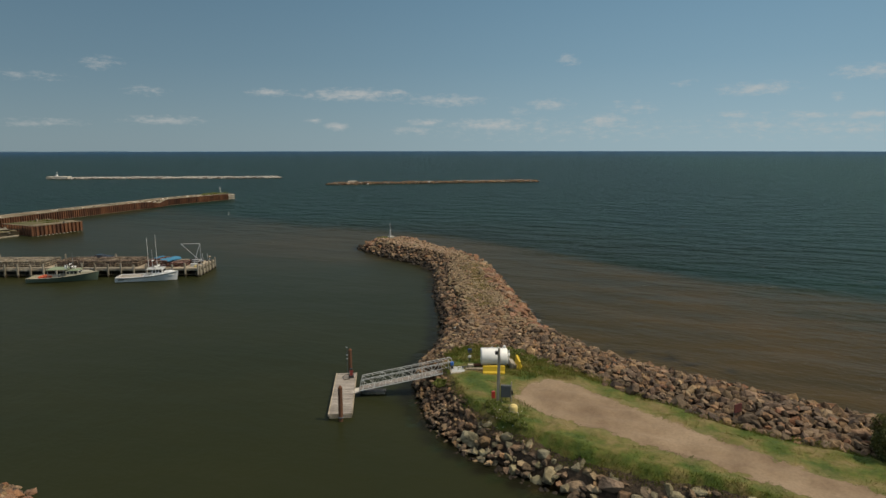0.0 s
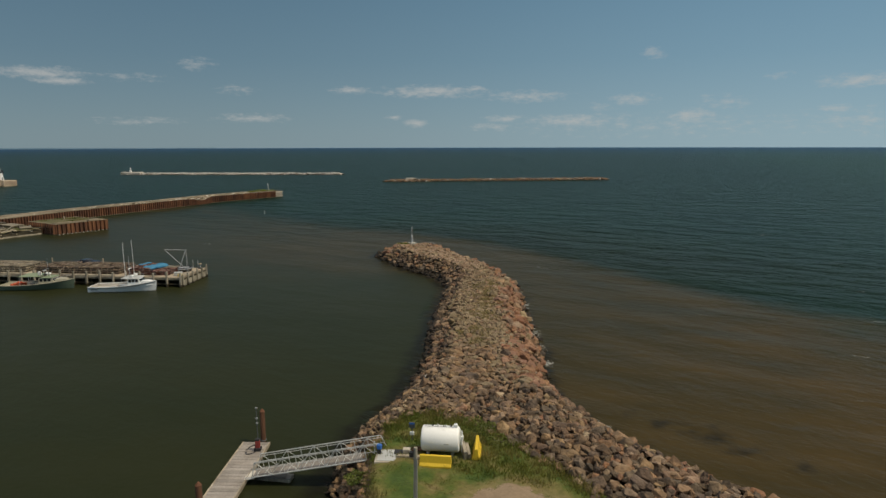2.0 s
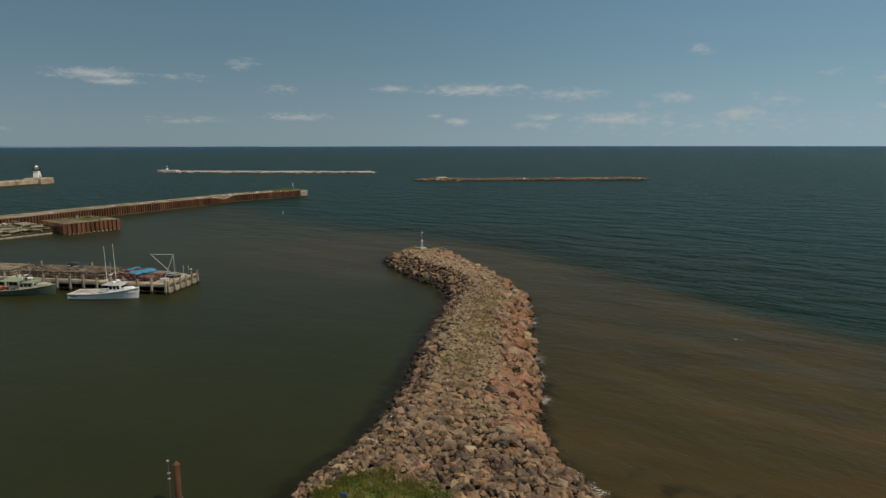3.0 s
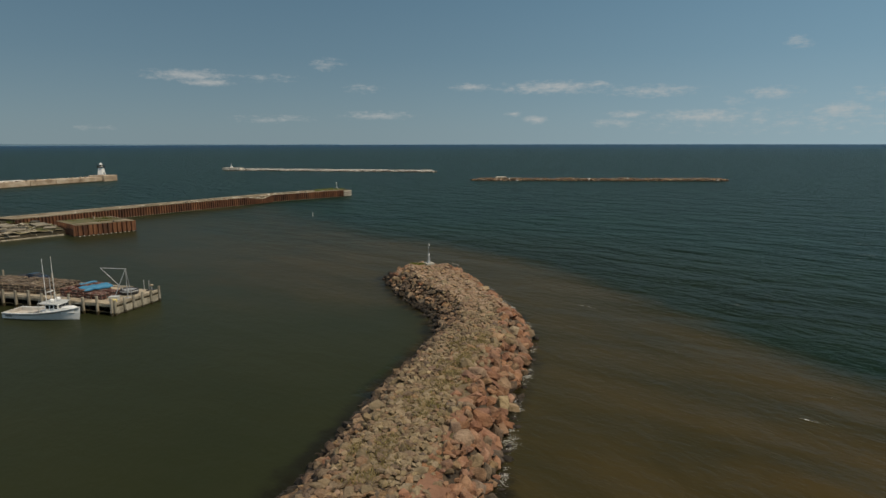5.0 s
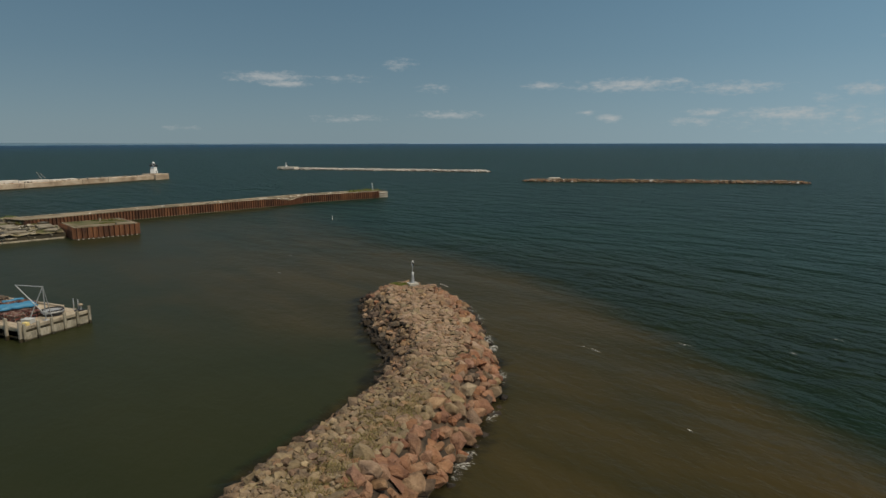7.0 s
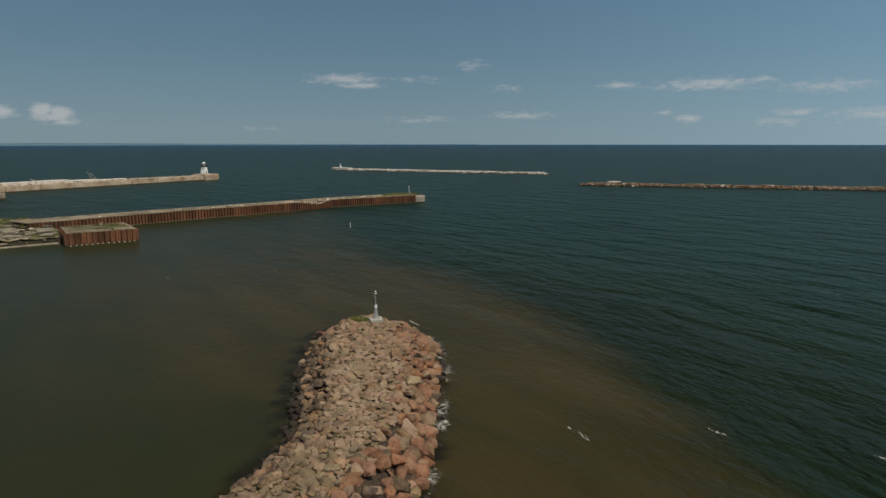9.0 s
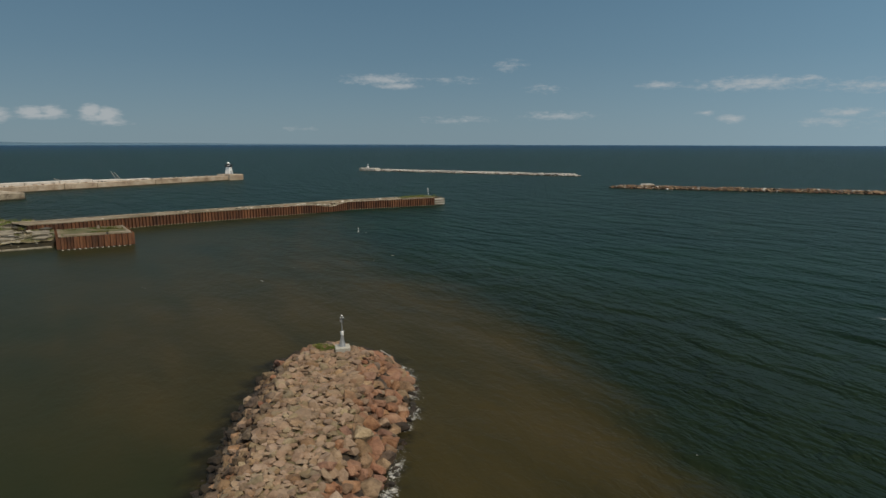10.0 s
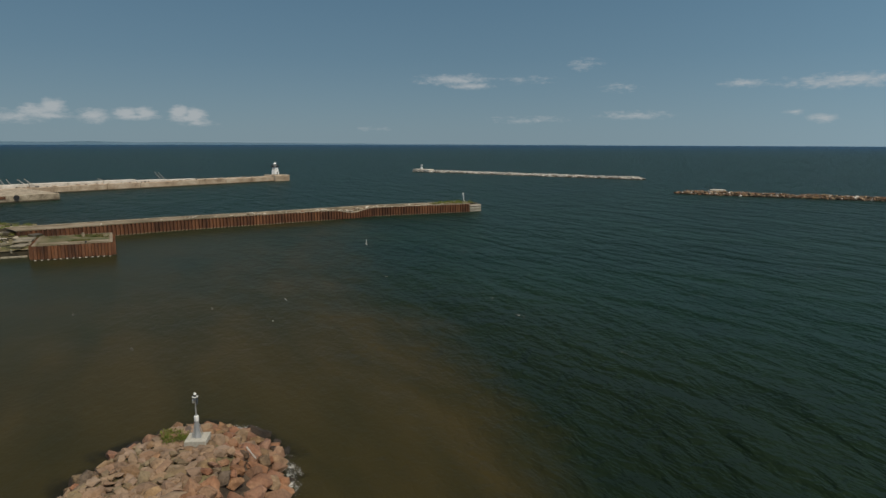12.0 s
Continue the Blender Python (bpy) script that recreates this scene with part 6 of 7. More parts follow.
# ---- far breakwaters ----
def far_mound(name, a, b, width, height, kinds, label, seed, size, count):
    """A low offshore rubble mound from a to b."""
    rng = random.Random(seed)
    a, b = Vector((*a, 0)), Vector((*b, 0))
    d = (b - a).normalized()
    n = Vector((-d.y, d.x, 0))
    L = (b - a).length
    bm = bmesh.new()
    rows = []
    k = 60
    for i in range(k + 1):
        t = i / k
        end = min(1.0, min(t, 1 - t) * L / (width * 0.8)) ** 0.5
        c = a + d * L * t
        hh = height * (0.75 + 0.25 * noise.noise(Vector((t * 14, seed, 0)))) * end
        rows.append([bm.verts.new(c + n * q * width / 2 * max(end, 0.05) + Vector((0, 0, z))) for q, z in ((-1, -0.6), (-0.35, hh), (0.35, hh), (1, -0.6))])
    for p, q in zip(rows, rows[1:]):
        for j in range(3):
            bm.faces.new((p[j], q[j], q[j + 1], p[j + 1]))
    bmesh.ops.recalc_face_normals(bm, faces=bm.faces)
    root = part(name, bm, RUBBLE)
    tagged(root, label, "breakwater", kind="structure")
    single = []
    for _ in range(count):
        t, q = rng.random(), rng.uniform(-1, 1)
        end = min(1.0, min(t, 1 - t) * L / (width * 0.8)) ** 0.5
        hh = height * (0.75 + 0.25 * noise.noise(Vector((t * 14, seed, 0)))) * end
        z = hh * min(1, (1 - abs(q)) / 0.65)
        c = a + d * L * t + n * q * width / 2 * end
        s = rng.uniform(*size)
        kind = 4 if z < 0.25 and rng.random() < 0.8 else rng.choices(range(len(kinds)), kinds)[0]
        single.append((Matrix.LocRotScale((c.x, c.y, z), Euler((rng.uniform(-0.5, 0.5), rng.uniform(-0.5, 0.5), rng.uniform(0, 6.28))), (s * 1.2, s, s * 0.9)), chip_no(rng), kind))
    heap("boulder_pile", root, single, "piled armour stone")
    return root


far_mound("offshore_breakwater", (-75.5, 421), (71.5, 455.5), 7.0, 1.6, (3, 3, 1.4, 2.2, 0, 4, 1.2), "low offshore breakwater of brown boulders", 31, (0.5, 1.45), 2300)
far_mound("offshore_breakwater", (-309, 501), (-128.2, 516), 7.5, 1.55, (0, 0, 0, 0, 0, 0, 1), "low offshore breakwater of pale stone", 32, (0.7, 1.5), 1900)


def far_light():
    o = new("breakwater_light")
    o.matrix_world = pose(-302, 501.6, 1.6)
    tagged(o, "small white light hut on the pale offshore breakwater", "beacon")
    block("plinth", (-7, -3, -1.8), (10, 3, 0.5), PALE_CONCRETE, o, "pale concrete platform", bevel=0.2)
    block("hut", (-0.7, -0.7, 0.7), (0.7, 0.7, 2.0), WHITE, o, bevel=0.1)
    bar("mast", (0, 0, 2.0), (0, 0, 3.4), 0.14, WHITE, o)
    block("lantern", (-0.35, -0.35, 3.3), (0.35, 0.35, 3.9), WHITE, o)


far_light()
_s = block("slab", (-3.2, -1.5, 1.3), (3.2, 1.5, 2.15), PALE_CONCRETE, None, bevel=0.15)
_s.matrix_world = pose(-59, 428.8, 0, 0, 0, 10)
_s.name = "concrete_slab"
tagged(_s, "flat pale concrete slab lying on the offshore breakwater", "slab")


# ---- far coast ----
def far_coast():
    vs, fs = [], []
    n = 80
    for i in range(n + 1):
        a = radians(26 + 60 * i / n)
        h = (6 + 20 * step(np.array(i / n), 0.05, 0.8)) * (0.8 + 0.35 * noise.noise(Vector((i * 0.21, 0, 0)))) 
        for r, z in ((4830, -2), (4850, h), (4870, -2)):
            vs.append((-r * math.sin(a), r * math.cos(a), z))
    for i in range(n):
        for k in (0, 1):
            fs.append((i * 3 + k, i * 3 + k + 1, i * 3 + k + 4, i * 3 + k + 3))
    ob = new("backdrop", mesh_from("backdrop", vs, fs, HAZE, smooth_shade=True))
    tagged(ob, "low hazy blue-grey coast on the horizon", "coast", kind="structure")


far_coast()


# ---- channel buoy ----
def buoy():
    b = new("channel_buoy")
    b.matrix_world = pose(-76.6, 228.4, 0)
    tagged(b, "small pale spar buoy afloat in the channel", "buoy")
    part("float", lathe(bmesh.new(), [(0.15, -0.4), (0.22, -0.1), (0.22, 0.15), (0.13, 0.3)], 12), ALU, b)
    part("spar", lathe(bmesh.new(), [(0.09, 0.3), (0.08, 0.9), (0.12, 0.95), (0.05, 1.25)], 10), ALU, b)


buoy()


# ---- beacon on the breakwater head ----
PAD = surface("grey_concrete_pad", [(0.33, 0.32, 0.28), (0.42, 0.40, 0.355)], 1.0, 6.0, 0.9)


def beacon():
    o = new("harbour_beacon")
    o.matrix_world = pose(-11.9, 151.15, 2.85, 0, 0, 46)
    tagged(o, "slim aluminium harbour light on a concrete pad", "beacon")
    block("pad", (-0.72, -0.72, -0.5), (0.72, 0.72, 0.08), PAD, o, "square pale concrete pad", bevel=0.03)
    part("tower", lathe(bmesh.new(), [(0.3, 0.06), (0.22, 0.45), (0.15, 1.0), (0.12, 1.5), (0.14, 1.52), (0.14, 1.6)], 8), STEEL, o)
    for k in range(4):
        a = math.pi / 4 + k * math.pi / 2
        bar("gusset", (0.42 * math.cos(a), 0.42 * math.sin(a), 0.07), (0.12 * math.cos(a), 0.12 * math.sin(a), 1.2), 0.025, STEEL, o)
    part("collar", lathe(bmesh.new(), [(0.15, 1.25), (0.16, 1.27), (0.16, 1.6), (0.15, 1.62)], 12), WHITE, o, "white painted band")
    bar("pole", (0, 0, 1.6), (0, 0, 2.95), 0.055, STEEL, o)
    block("solar_panel", (0.1, -0.2, 2.45), (0.14, 0.2, 2.95), GREY_BOX, o)
    block("battery_box", (-0.2, -0.08, 2.55), (-0.07, 0.08, 2.8), STEEL, o)
    lamp = part("lantern", lathe(bmesh.new(), [(0.1, 2.95), (0.12, 3.0), (0.1, 3.02), (0.1, 3.18), (0.05, 3.28)], 12), WHITE, o)
    part("lens", lathe(bmesh.new(), [(0.105, 3.03), (0.105, 3.15)], 12), GLASS_DARK, lamp)
    part("guard_ring", lathe(bmesh.new(), [(0.2, 2.98), (0.22, 3.0), (0.2, 3.02)], 12), ALU, o)


beacon()


# ---- landing float and gangway ----
DULL_RED = paint("faded_red_paint", (0.22, 0.03, 0.025), 0.6)


def landing():
    f = new("landing_float")
    a = math.degrees(math.atan2(10.6, -0.95))
    f.matrix_world = pose(-8.9, 53.6, 0, 0, 0, a - 90)
    tagged(f, "narrow floating landing stage with pale weathered boards", "landing float")
    block("frame", (-1.0, -0.1, -0.1), (1.0, 10.35, 0.36), OLD_WOOD, f, bevel=0.03)
    for i in range(26):
        y = -0.08 + i * 0.4015
        block("board", (-1.02, y, 0.365), (1.02, y + 0.38, 0.43 + 0.008 * (i % 3)), FLOAT_BOARDS, f, bevel=0.012)
    for s in (-1, 1):
        block("edge_strip", (s * 1.04 - 0.06, -0.1, 0.2), (s * 1.04 + 0.06, 10.35, 0.46), OLD_WOOD, f)
    for y in (0.2, 3.6, 7.0, 10.2):
        block("flotation", (-0.9, y - 0.15, -0.35), (0.9, y + 0.4, -0.05), DARK, f, bevel=0.05)
    side = thing("side_float", (-6.55, 59.45, 0), -3, label="small low timber float under the gangway foot", category="landing float")
    block("frame", (-1.25, -0.38, -0.15), (1.25, 0.38, 0.22), OLD_WOOD, side, bevel=0.03)
    for i in range(6):
        block("board", (-1.27 + i * 0.425, -0.4, 0.225), (-0.86 + i * 0.425, 0.4, 0.29), FLOAT_BOARDS, side, bevel=0.01)
    for x, y, h in ((-8.75, 52.95, 3.1), (-9.5, 64.5, 2.75)):
        p = thing("mooring_pile", (x, y, 0), label="rust-brown steel mooring pile beside the float", category="pile", group="mooring piles")
        bar("shaft", (0, 0, -1.5), (0, 0, h), 0.2, PILE_WOOD, p, n=12)
        part("cap", lathe(bmesh.new(), [(0.205, h - 0.05), (0.21, h), (0.04, h + 0.22)], 12), RUST, p)
        part("guide", lathe(bmesh.new(), [(0.25, 0.3), (0.27, 0.32), (0.27, 0.38), (0.25, 0.4)], 14), GREY_BOX, p)
    p = thing("antenna_pole", (-9.75, 64.0, 0.43), label="thin grey pole with small fittings on the float", category="pole")
    bar("pole", (0, 0, 0), (0, 0, 2.85), 0.03, GREY_BOX, p)
    for z in (1.5, 1.9, 2.75):
        block("fitting", (-0.08, -0.06, z), (0.08, 0.06, z + 0.1), STEEL, p, bevel=0.01)
    p = thing("fuel_pump", (-9.15, 62.6, 0.43), 10, label="red fuel dispenser standing on the float", category="pump")
    block("body", (-0.17, -0.14, 0.22), (0.17, 0.14, 0.8), DULL_RED, p, bevel=0.03)
    block("plinth", (-0.26, -0.22, 0), (0.26, 0.22, 0.25), DARK, p)
    block("head", (-0.16, -0.13, 0.8), (0.16, 0.13, 0.97), DARK, p)
    h = thing("hose", (-9.6, 62.6, 0.44), label="coiled black hose lying on the float", category="hose")
    bm = bmesh.new()
    q = [(0.5 * math.cos(k * 0.5) * (1 - k * 0.012), 0.9 * math.sin(k * 0.5) * (1 - k * 0.01), 0.03) for k in range(30)]
    for u, v in zip(q, q[1:]):
        rod(bm, u, v, 0.018, n=6)
    part("coil", bm, DARK, h)


landing()


def gangway():
    g = new("gangway")
    a, b = Vector((-7.8, 58.95, 0.62)), Vector((1.6, 59.4, 2.45))
    d = b - a
    L = d.length
    g.matrix_world = Matrix.Translation(a) @ Euler((0, -math.asin(d.z / L), math.atan2(d.y, d.x))).to_matrix().to_4x4()
    tagged(g, "aluminium truss gangway sloping from shore to float", "gangway")
    block("walkway", (0, -0.58, 0), (L, 0.58, 0.06), FLOAT_BOARDS, g, "grey ribbed walkway", bevel=0.0)
    n = 9
    for s in (-0.62, 0.62):
        bar("bottom_chord", (-0.05, s, 0.02), (L + 0.05, s, 0.02), 0.048, ALU, g)
        bar("top_chord", (0.45, s, 1.1), (L - 0.3, s, 1.1), 0.038, ALU, g)
        bar("mid_rail", (0.2, s, 0.55), (L - 0.15, s, 0.55), 0.02, ALU, g)
        bar("handrail", (0.3, s * 0.86, 0.98), (L - 0.1, s * 0.86, 0.98), 0.024, ALU, g)
        bar("end_brace", (0.0, s, 0.05), (0.45, s, 1.1), 0.034, ALU, g)
        bar("end_brace", (L, s, 0.05), (L - 0.3, s, 1.1), 0.034, ALU, g)
        for i in range(n):
            x0, x1 = 0.45 + (L - 0.75) * i / n, 0.45 + (L - 0.75) * (i + 1) / n
            bar("upright", (x0, s, 0.03), (x0, s, 1.1), 0.024, ALU, g)
            u, v = ((x0, s, 0.05), (x1, s, 1.08)) if i % 2 else ((x0, s, 1.08), (x1, s, 0.05))
            bar("diagonal", u, v, 0.024, ALU, g)
    for i in range(16):
        block("tread", (0.3 + i * 0.57, -0.56, 0.06), (0.34 + i * 0.57, 0.56, 0.085), ALU, g, bevel=0.0)
    block("foot_plate", (-0.75, -0.6, -0.12), (0.1, 0.6, -0.06), PALE_CONCRETE, g, "pale hinged landing plate", bevel=0.0)


gangway()


# ---- fuel tank and its surroundings ----
def ground_at(x, y):
    return float(rough_ground(np.array([x]), np.array([y]))[0]) + 0.06


def tank():
    z0 = ground_at(5.4, 59.4)
    t = new("fuel_tank")
    t.matrix_world = pose(5.4, 59.5, z0)
    tagged(t, "large white cylindrical fuel tank on steel saddles", "fuel tank")
    bm = bmesh.new()
    prof = [(-1.3, 0.05), (-1.3, 0.72), (-1.25, 0.82), (-1.16, 0.86), (1.16, 0.86), (1.25, 0.82), (1.3, 0.72), (1.3, 0.05)]
    lathe(bm, [(r, x) for x, r in prof], 40)
    bmesh.ops.transform(bm, matrix=Matrix.Translation((0, 0, 1.08)) @ Matrix.Rotation(math.pi / 2, 4, "Y"), verts=bm.verts)
    part("shell", bm, TANK_WHITE, t, smooth_shade=True).data.set_sharp_from_angle(angle=0.6)
    for x in (-0.85, 0.85):
        block("saddle", (x - 0.08, -0.55, 0.0), (x + 0.08, 0.55, 0.55), STEEL, t)
    for i, x in enumerate((-1.0, -0.55, -0.2, 0.2, 0.35, 0.7, 1.0)):
        bar("fitting", (x, 0, 1.9), (x, 0, 2.0 + 0.05 * (i % 3)), 0.05, DARK if i % 2 else WHITE, t)
    block("vent", (0.9, -0.12, 1.88), (1.14, 0.12, 2.16), WHITE, t)
    bar("top_rail", (-1.1, -0.1, 1.98), (1.1, -0.1, 1.98), 0.02, STEEL, t)
    bar("fill_pipe", (1.45, -0.1, 0.2), (1.45, -0.1, 1.75), 0.05, WHITE, t)
    block("gauge", (1.38, -0.28, 1.15), (1.55, 0.05, 1.4), WHITE, t)
    block("label_bars", (0.3, -0.868, 1.04), (0.62, -0.858, 1.1), STEEL, t, bevel=0.0, m=Matrix.Rotation(0, 4, "X"))

    def barrier(x, y, turn, label):
        o = thing("jersey_barrier", (x, y, ground_at(x, y)), turn, label=label, category="barrier", group="yellow barriers")
        bm = bmesh.new()
        prof = [(-0.3, 0), (-0.3, 0.14), (-0.16, 0.3), (-0.1, 0.78), (0.1, 0.78), (0.16, 0.3), (0.3, 0.14), (0.3, 0)]
        e = [[bm.verts.new((x, y, z)) for y, z in prof] for x in (-1.05, 1.05)]
        bm.faces.new(e[0])
        bm.faces.new(e[1][::-1])
        for k in range(8):
            bm.faces.new((e[0][k], e[1][k], e[1][(k + 1) % 8], e[0][(k + 1) % 8]))
        bmesh.ops.recalc_face_normals(bm, faces=bm.faces)
        bmesh.ops.bevel(bm, geom=bm.edges[:], offset=0.02, segments=1, affect="EDGES")
        part("body", bm, YELLOW, o)

    barrier(5.25, 57.75, 0, "yellow concrete barrier in front of the white tank")
    barrier(7.85, 59.8, 91, "yellow concrete barrier beside the tank, end on")
    o = thing("plank_stack", (7.0, 59.3, ground_at(7, 59.3)), 15, label="pale timber block leaning by the tank end", category="timber")
    part("plank", box(bmesh.new(), (-0.12, -0.6, 0), (0.12, 0.6, 0.75), 0.02, Matrix.Rotation(0.2, 4, "X")), OLD_WOOD, o)
    part("plank", box(bmesh.new(), (0.16, -0.6, 0), (0.36, 0.6, 0.6), 0.02, Matrix.Rotation(0.25, 4, "X")), OLD_WOOD, o)
    s = thing("landing_slab", (1.95, 58.6, ground_at(2, 58.6) - 0.05), 4, label="pale concrete landing slab at the gangway head", category="slab")
    block("slab", (-0.9, -0.9, -0.5), (1.0, 0.9, 0.12), PALE_CONCRETE, s, bevel=0.03)
    block("plate", (-0.75, -0.75, 0.12), (0.5, 0.75, 0.15), ALU, s, "grey metal plate", bevel=0.0)
    block("mat", (0.3, 0.15, 0.151), (0.95, 0.8, 0.17), DARK, s, "dark rubber mat", bevel=0.0)
    s = thing("wooden_beam", (3.5, 58.5, ground_at(3.5, 58.5)), 2, label="pale timber beam lying on the grass", category="beam")
    block("beam", (-0.95, -0.13, 0), (0.9, 0.13, 0.2), OLD_WOOD, s)
    s = thing("concrete_block", (3.1, 59.0, ground_at(3.1, 59)), 2, label="small white block by the landing slab", category="block")
    block("block", (-0.25, -0.2, 0), (0.25, 0.2, 0.4), PALE_CONCRETE, s)
    s = thing("rust_patch", (3.9, 59.5, ground_at(3.9, 59.5)), 2, label="rusty pipework beside the tank foot", category="pipe")
    for k in range(3):
        bar("pipe", (-0.5, -0.25 + 0.2 * k, 0.1), (0.6, -0.2 + 0.2 * k, 0.14), 0.07, RUST, s)
    s = thing("pump_cabinet", (1.25, 58.75, ground_at(1.25, 58.7)), 0, label="bright blue topped pump cabinet at the gangway", category="pump")
    block("cabinet", (-0.12, -0.12, 0), (0.12, 0.12, 0.42), DARK, s)
    block("hood", (-0.17, -0.15, 0.42), (0.17, 0.15, 0.76), BLUE, s, "bright blue hood", bevel=0.05)
    bar("post", (-0.35, 0.1, 0), (-0.35, 0.1, 0.9), 0.04, ALU, s)
    s = thing("sign_post", (3.1, 61.3, ground_at(3.1, 61.3)), -6, label="dark post with a small blue sign and white box", category="sign")
    bar("post", (0, 0, 0), (0, 0, 1.35), 0.045, GREY_BOX, s)
    block("sign_panel", (-0.22, -0.05, 0.95), (0.22, 0.0, 1.4), GREY_BOX, s)
    block("sign_face", (-0.18, -0.06, 1.26), (0.18, -0.052, 1.38), BLUE, s, bevel=0.0)
    block("white_box", (-0.15, -0.12, 0.45), (0.15, 0.0, 0.7), WHITE, s)


tank()


def pole_and_boxes():
    z = ground_at(5.0, 50.9)
    p = thing("utility_pole", (5.0, 50.9, z), label="short grey wooden utility pole in the grass", category="pole")
    bar("shaft", (0, 0, -0.3), (0.06, 0, 4.75), 0.13, POLE_WOOD, p, r2=0.1, n=12)
    block("lamp_bracket", (-0.28, -0.1, 4.2), (-0.05, 0.1, 4.5), DARK, p)
    bar("conduit", (0.12, -0.1, 0.2), (0.14, -0.1, 4.2), 0.025, STEEL, p)
    c = thing("electrical_cabinet", (5.65, 50.75, ground_at(5.65, 50.75)), -8, label="dark grey electrical cabinet on posts", category="cabinet")
    block("body", (-0.42, -0.12, 0.45), (0.42, 0.15, 1.5), GREY_BOX, c)
    block("door", (-0.38, -0.14, 0.5), (0.38, -0.122, 1.45), GREY_BOX, c, bevel=0.0)
    for x in (-0.36, 0.48):
        bar("post", (x, 0.05, 0), (x, 0.05, 1.8 if x > 0 else 1.5), 0.05, OLD_WOOD, c)
    block("meter", (0.52, -0.12, 0.7), (0.62, 0.08, 1.1), DARK, c)
    r = thing("red_box", (4.62, 50.85, ground_at(4.62, 50.85)), 4, label="small red fire-extinguisher box by the pole", category="box")
    block("body", (-0.16, -0.12, 0.35), (0.14, 0.12, 0.95), RED, r)
    bar("post", (0, 0.14, 0), (0, 0.14, 0.95), 0.035, OLD_WOOD, r)
    d = thing("plastic_drum", (6.05, 48.4, ground_at(6.05, 48.4)), 0, label="sun-bleached yellow plastic drum in tall grass", category="drum")
    part("body", lathe(bmesh.new(), [(0.28, 0), (0.33, 0.06), (0.34, 0.4), (0.335, 0.6), (0.3, 0.74), (0.2, 0.8)], 18), PALE_YELLOW, d, smooth_shade=True)
    part("lid", lathe(bmesh.new(), [(0.2, 0.79), (0.19, 0.83), (0.05, 0.84)], 18), PALE_YELLOW, d)


pole_and_boxes()


# ---- plants ----
def tufts(name, count, seed, accept, h0, h1, material, spread=0.16, label="", x0=-1, x1=40, y0=30, y1=68, blades=7, base=None):
    rng = np.random.default_rng(seed)
    x, y = rng.uniform(x0, x1, count * 3), rng.uniform(y0, y1, count * 3)
    ok = accept(x, y)
    x, y = x[ok][:count], y[ok][:count]
    z = rough_ground(x, y) if base is None else np.full(len(x), base)
    n = len(x)
    X = np.repeat(x, blades) + rng.normal(0, spread, n * blades)
    Y = np.repeat(y, blades) + rng.normal(0, spread, n * blades)
    Z = np.repeat(z, blades)
    a = rng.uniform(0, 6.28, n * blades)
    h = rng.uniform(h0, h1, n * blades)
    w = rng.uniform(0.02, 0.045, n * blades)
    lx, ly = rng.normal(0, 0.35, n * blades) * h, rng.normal(0, 0.35, n * blades) * h
    v = np.empty((n * blades, 3, 3))
    v[:, 0] = np.stack([X - w * np.cos(a), Y - w * np.sin(a), Z], 1)
    v[:, 1] = np.stack([X + w * np.cos(a), Y + w * np.sin(a), Z], 1)
    v[:, 2] = np.stack([X + lx, Y + ly, Z + h], 1)
    f = np.arange(n * blades * 3).reshape(-1, 3)
    ob = new(name, mesh_from(name, v.reshape(-1, 3), f, material))
    return tagged(ob, label, "grass", kind="stuff")


def on_grass(x, y):
    return inside(x, y, GRASS) & ~inside(x, y, TRACK)


def noise_at(x, y, scale, seed):
    return np.array([noise.noise(Vector((a * scale, b * scale, seed * 7.3))) for a, b in zip(x, y)])


DRY = surface("dry_grass_blades", [(0.24, 0.20, 0.07), (0.34, 0.28, 0.11)], 0.8, 4.0, 0.85, bump=0, vary=0.25, leafy=0.4)
tufts("grass", 18000, 1, on_grass, 0.03, 0.1, BLADES, label="short patchy grass on the spit")
tufts("tall_grass", 4200, 12, lambda x, y: on_grass(x, y) & (noise_at(x, y, 0.45, 4) > 0.02), 0.05, 0.15, BLADES, 0.22, "uneven clumps of longer grass", blades=9)
tufts("tall_grass", 2200, 2, lambda x, y: inside(x, y, GRASS) & ((y > 60.5) | (np.hypot(x - 5.2, y - 49.0) < 2.6) | (to_line(x, y, GRASS[:9]) < 1.0) | (to_line(x, y, GRASS[12:20]) < 0.9)) & ~inside(x, y, TRACK), 0.15, 0.42, BLADES, 0.2, "taller rank grass along the edges")
RANK = surface("rank_grass_blades", [(0.115, 0.145, 0.022), (0.175, 0.175, 0.040), (0.25, 0.21, 0.075)], 0.6, 3.0, 0.8, bump=0, vary=0.2, grain=0.1, leafy=0.6)
tufts("tall_grass", 3000, 21, lambda x, y: on_grass(x, y) & (y > 57.0 - 0.25 * (x - 8)) & (noise_at(x, y, 0.35, 8) > -0.22), 0.18, 0.5, RANK, 0.22, "tall yellowish rank grass round the tank", blades=9, y0=50)
MOSSY = surface("sparse_olive_grass", [(0.20, 0.165, 0.062), (0.27, 0.22, 0.095), (0.33, 0.27, 0.13)], 0.7, 3.0, 0.85, bump=0, vary=0.2, grain=0.1, leafy=0.4)
tufts("sparse_grass", 1500, 22, lambda x, y: (noise_at(x, y, 0.4, 9) + 0.8 * noise_at(x, y, 1.4, 5) > 0.35 * np.abs(x - 6.0) - 0.3), 0.10, 0.24, MOSSY, 0.2, "sparse olive grass growing between the crown stones", 3.5, 8.5, 83, 116, 5)
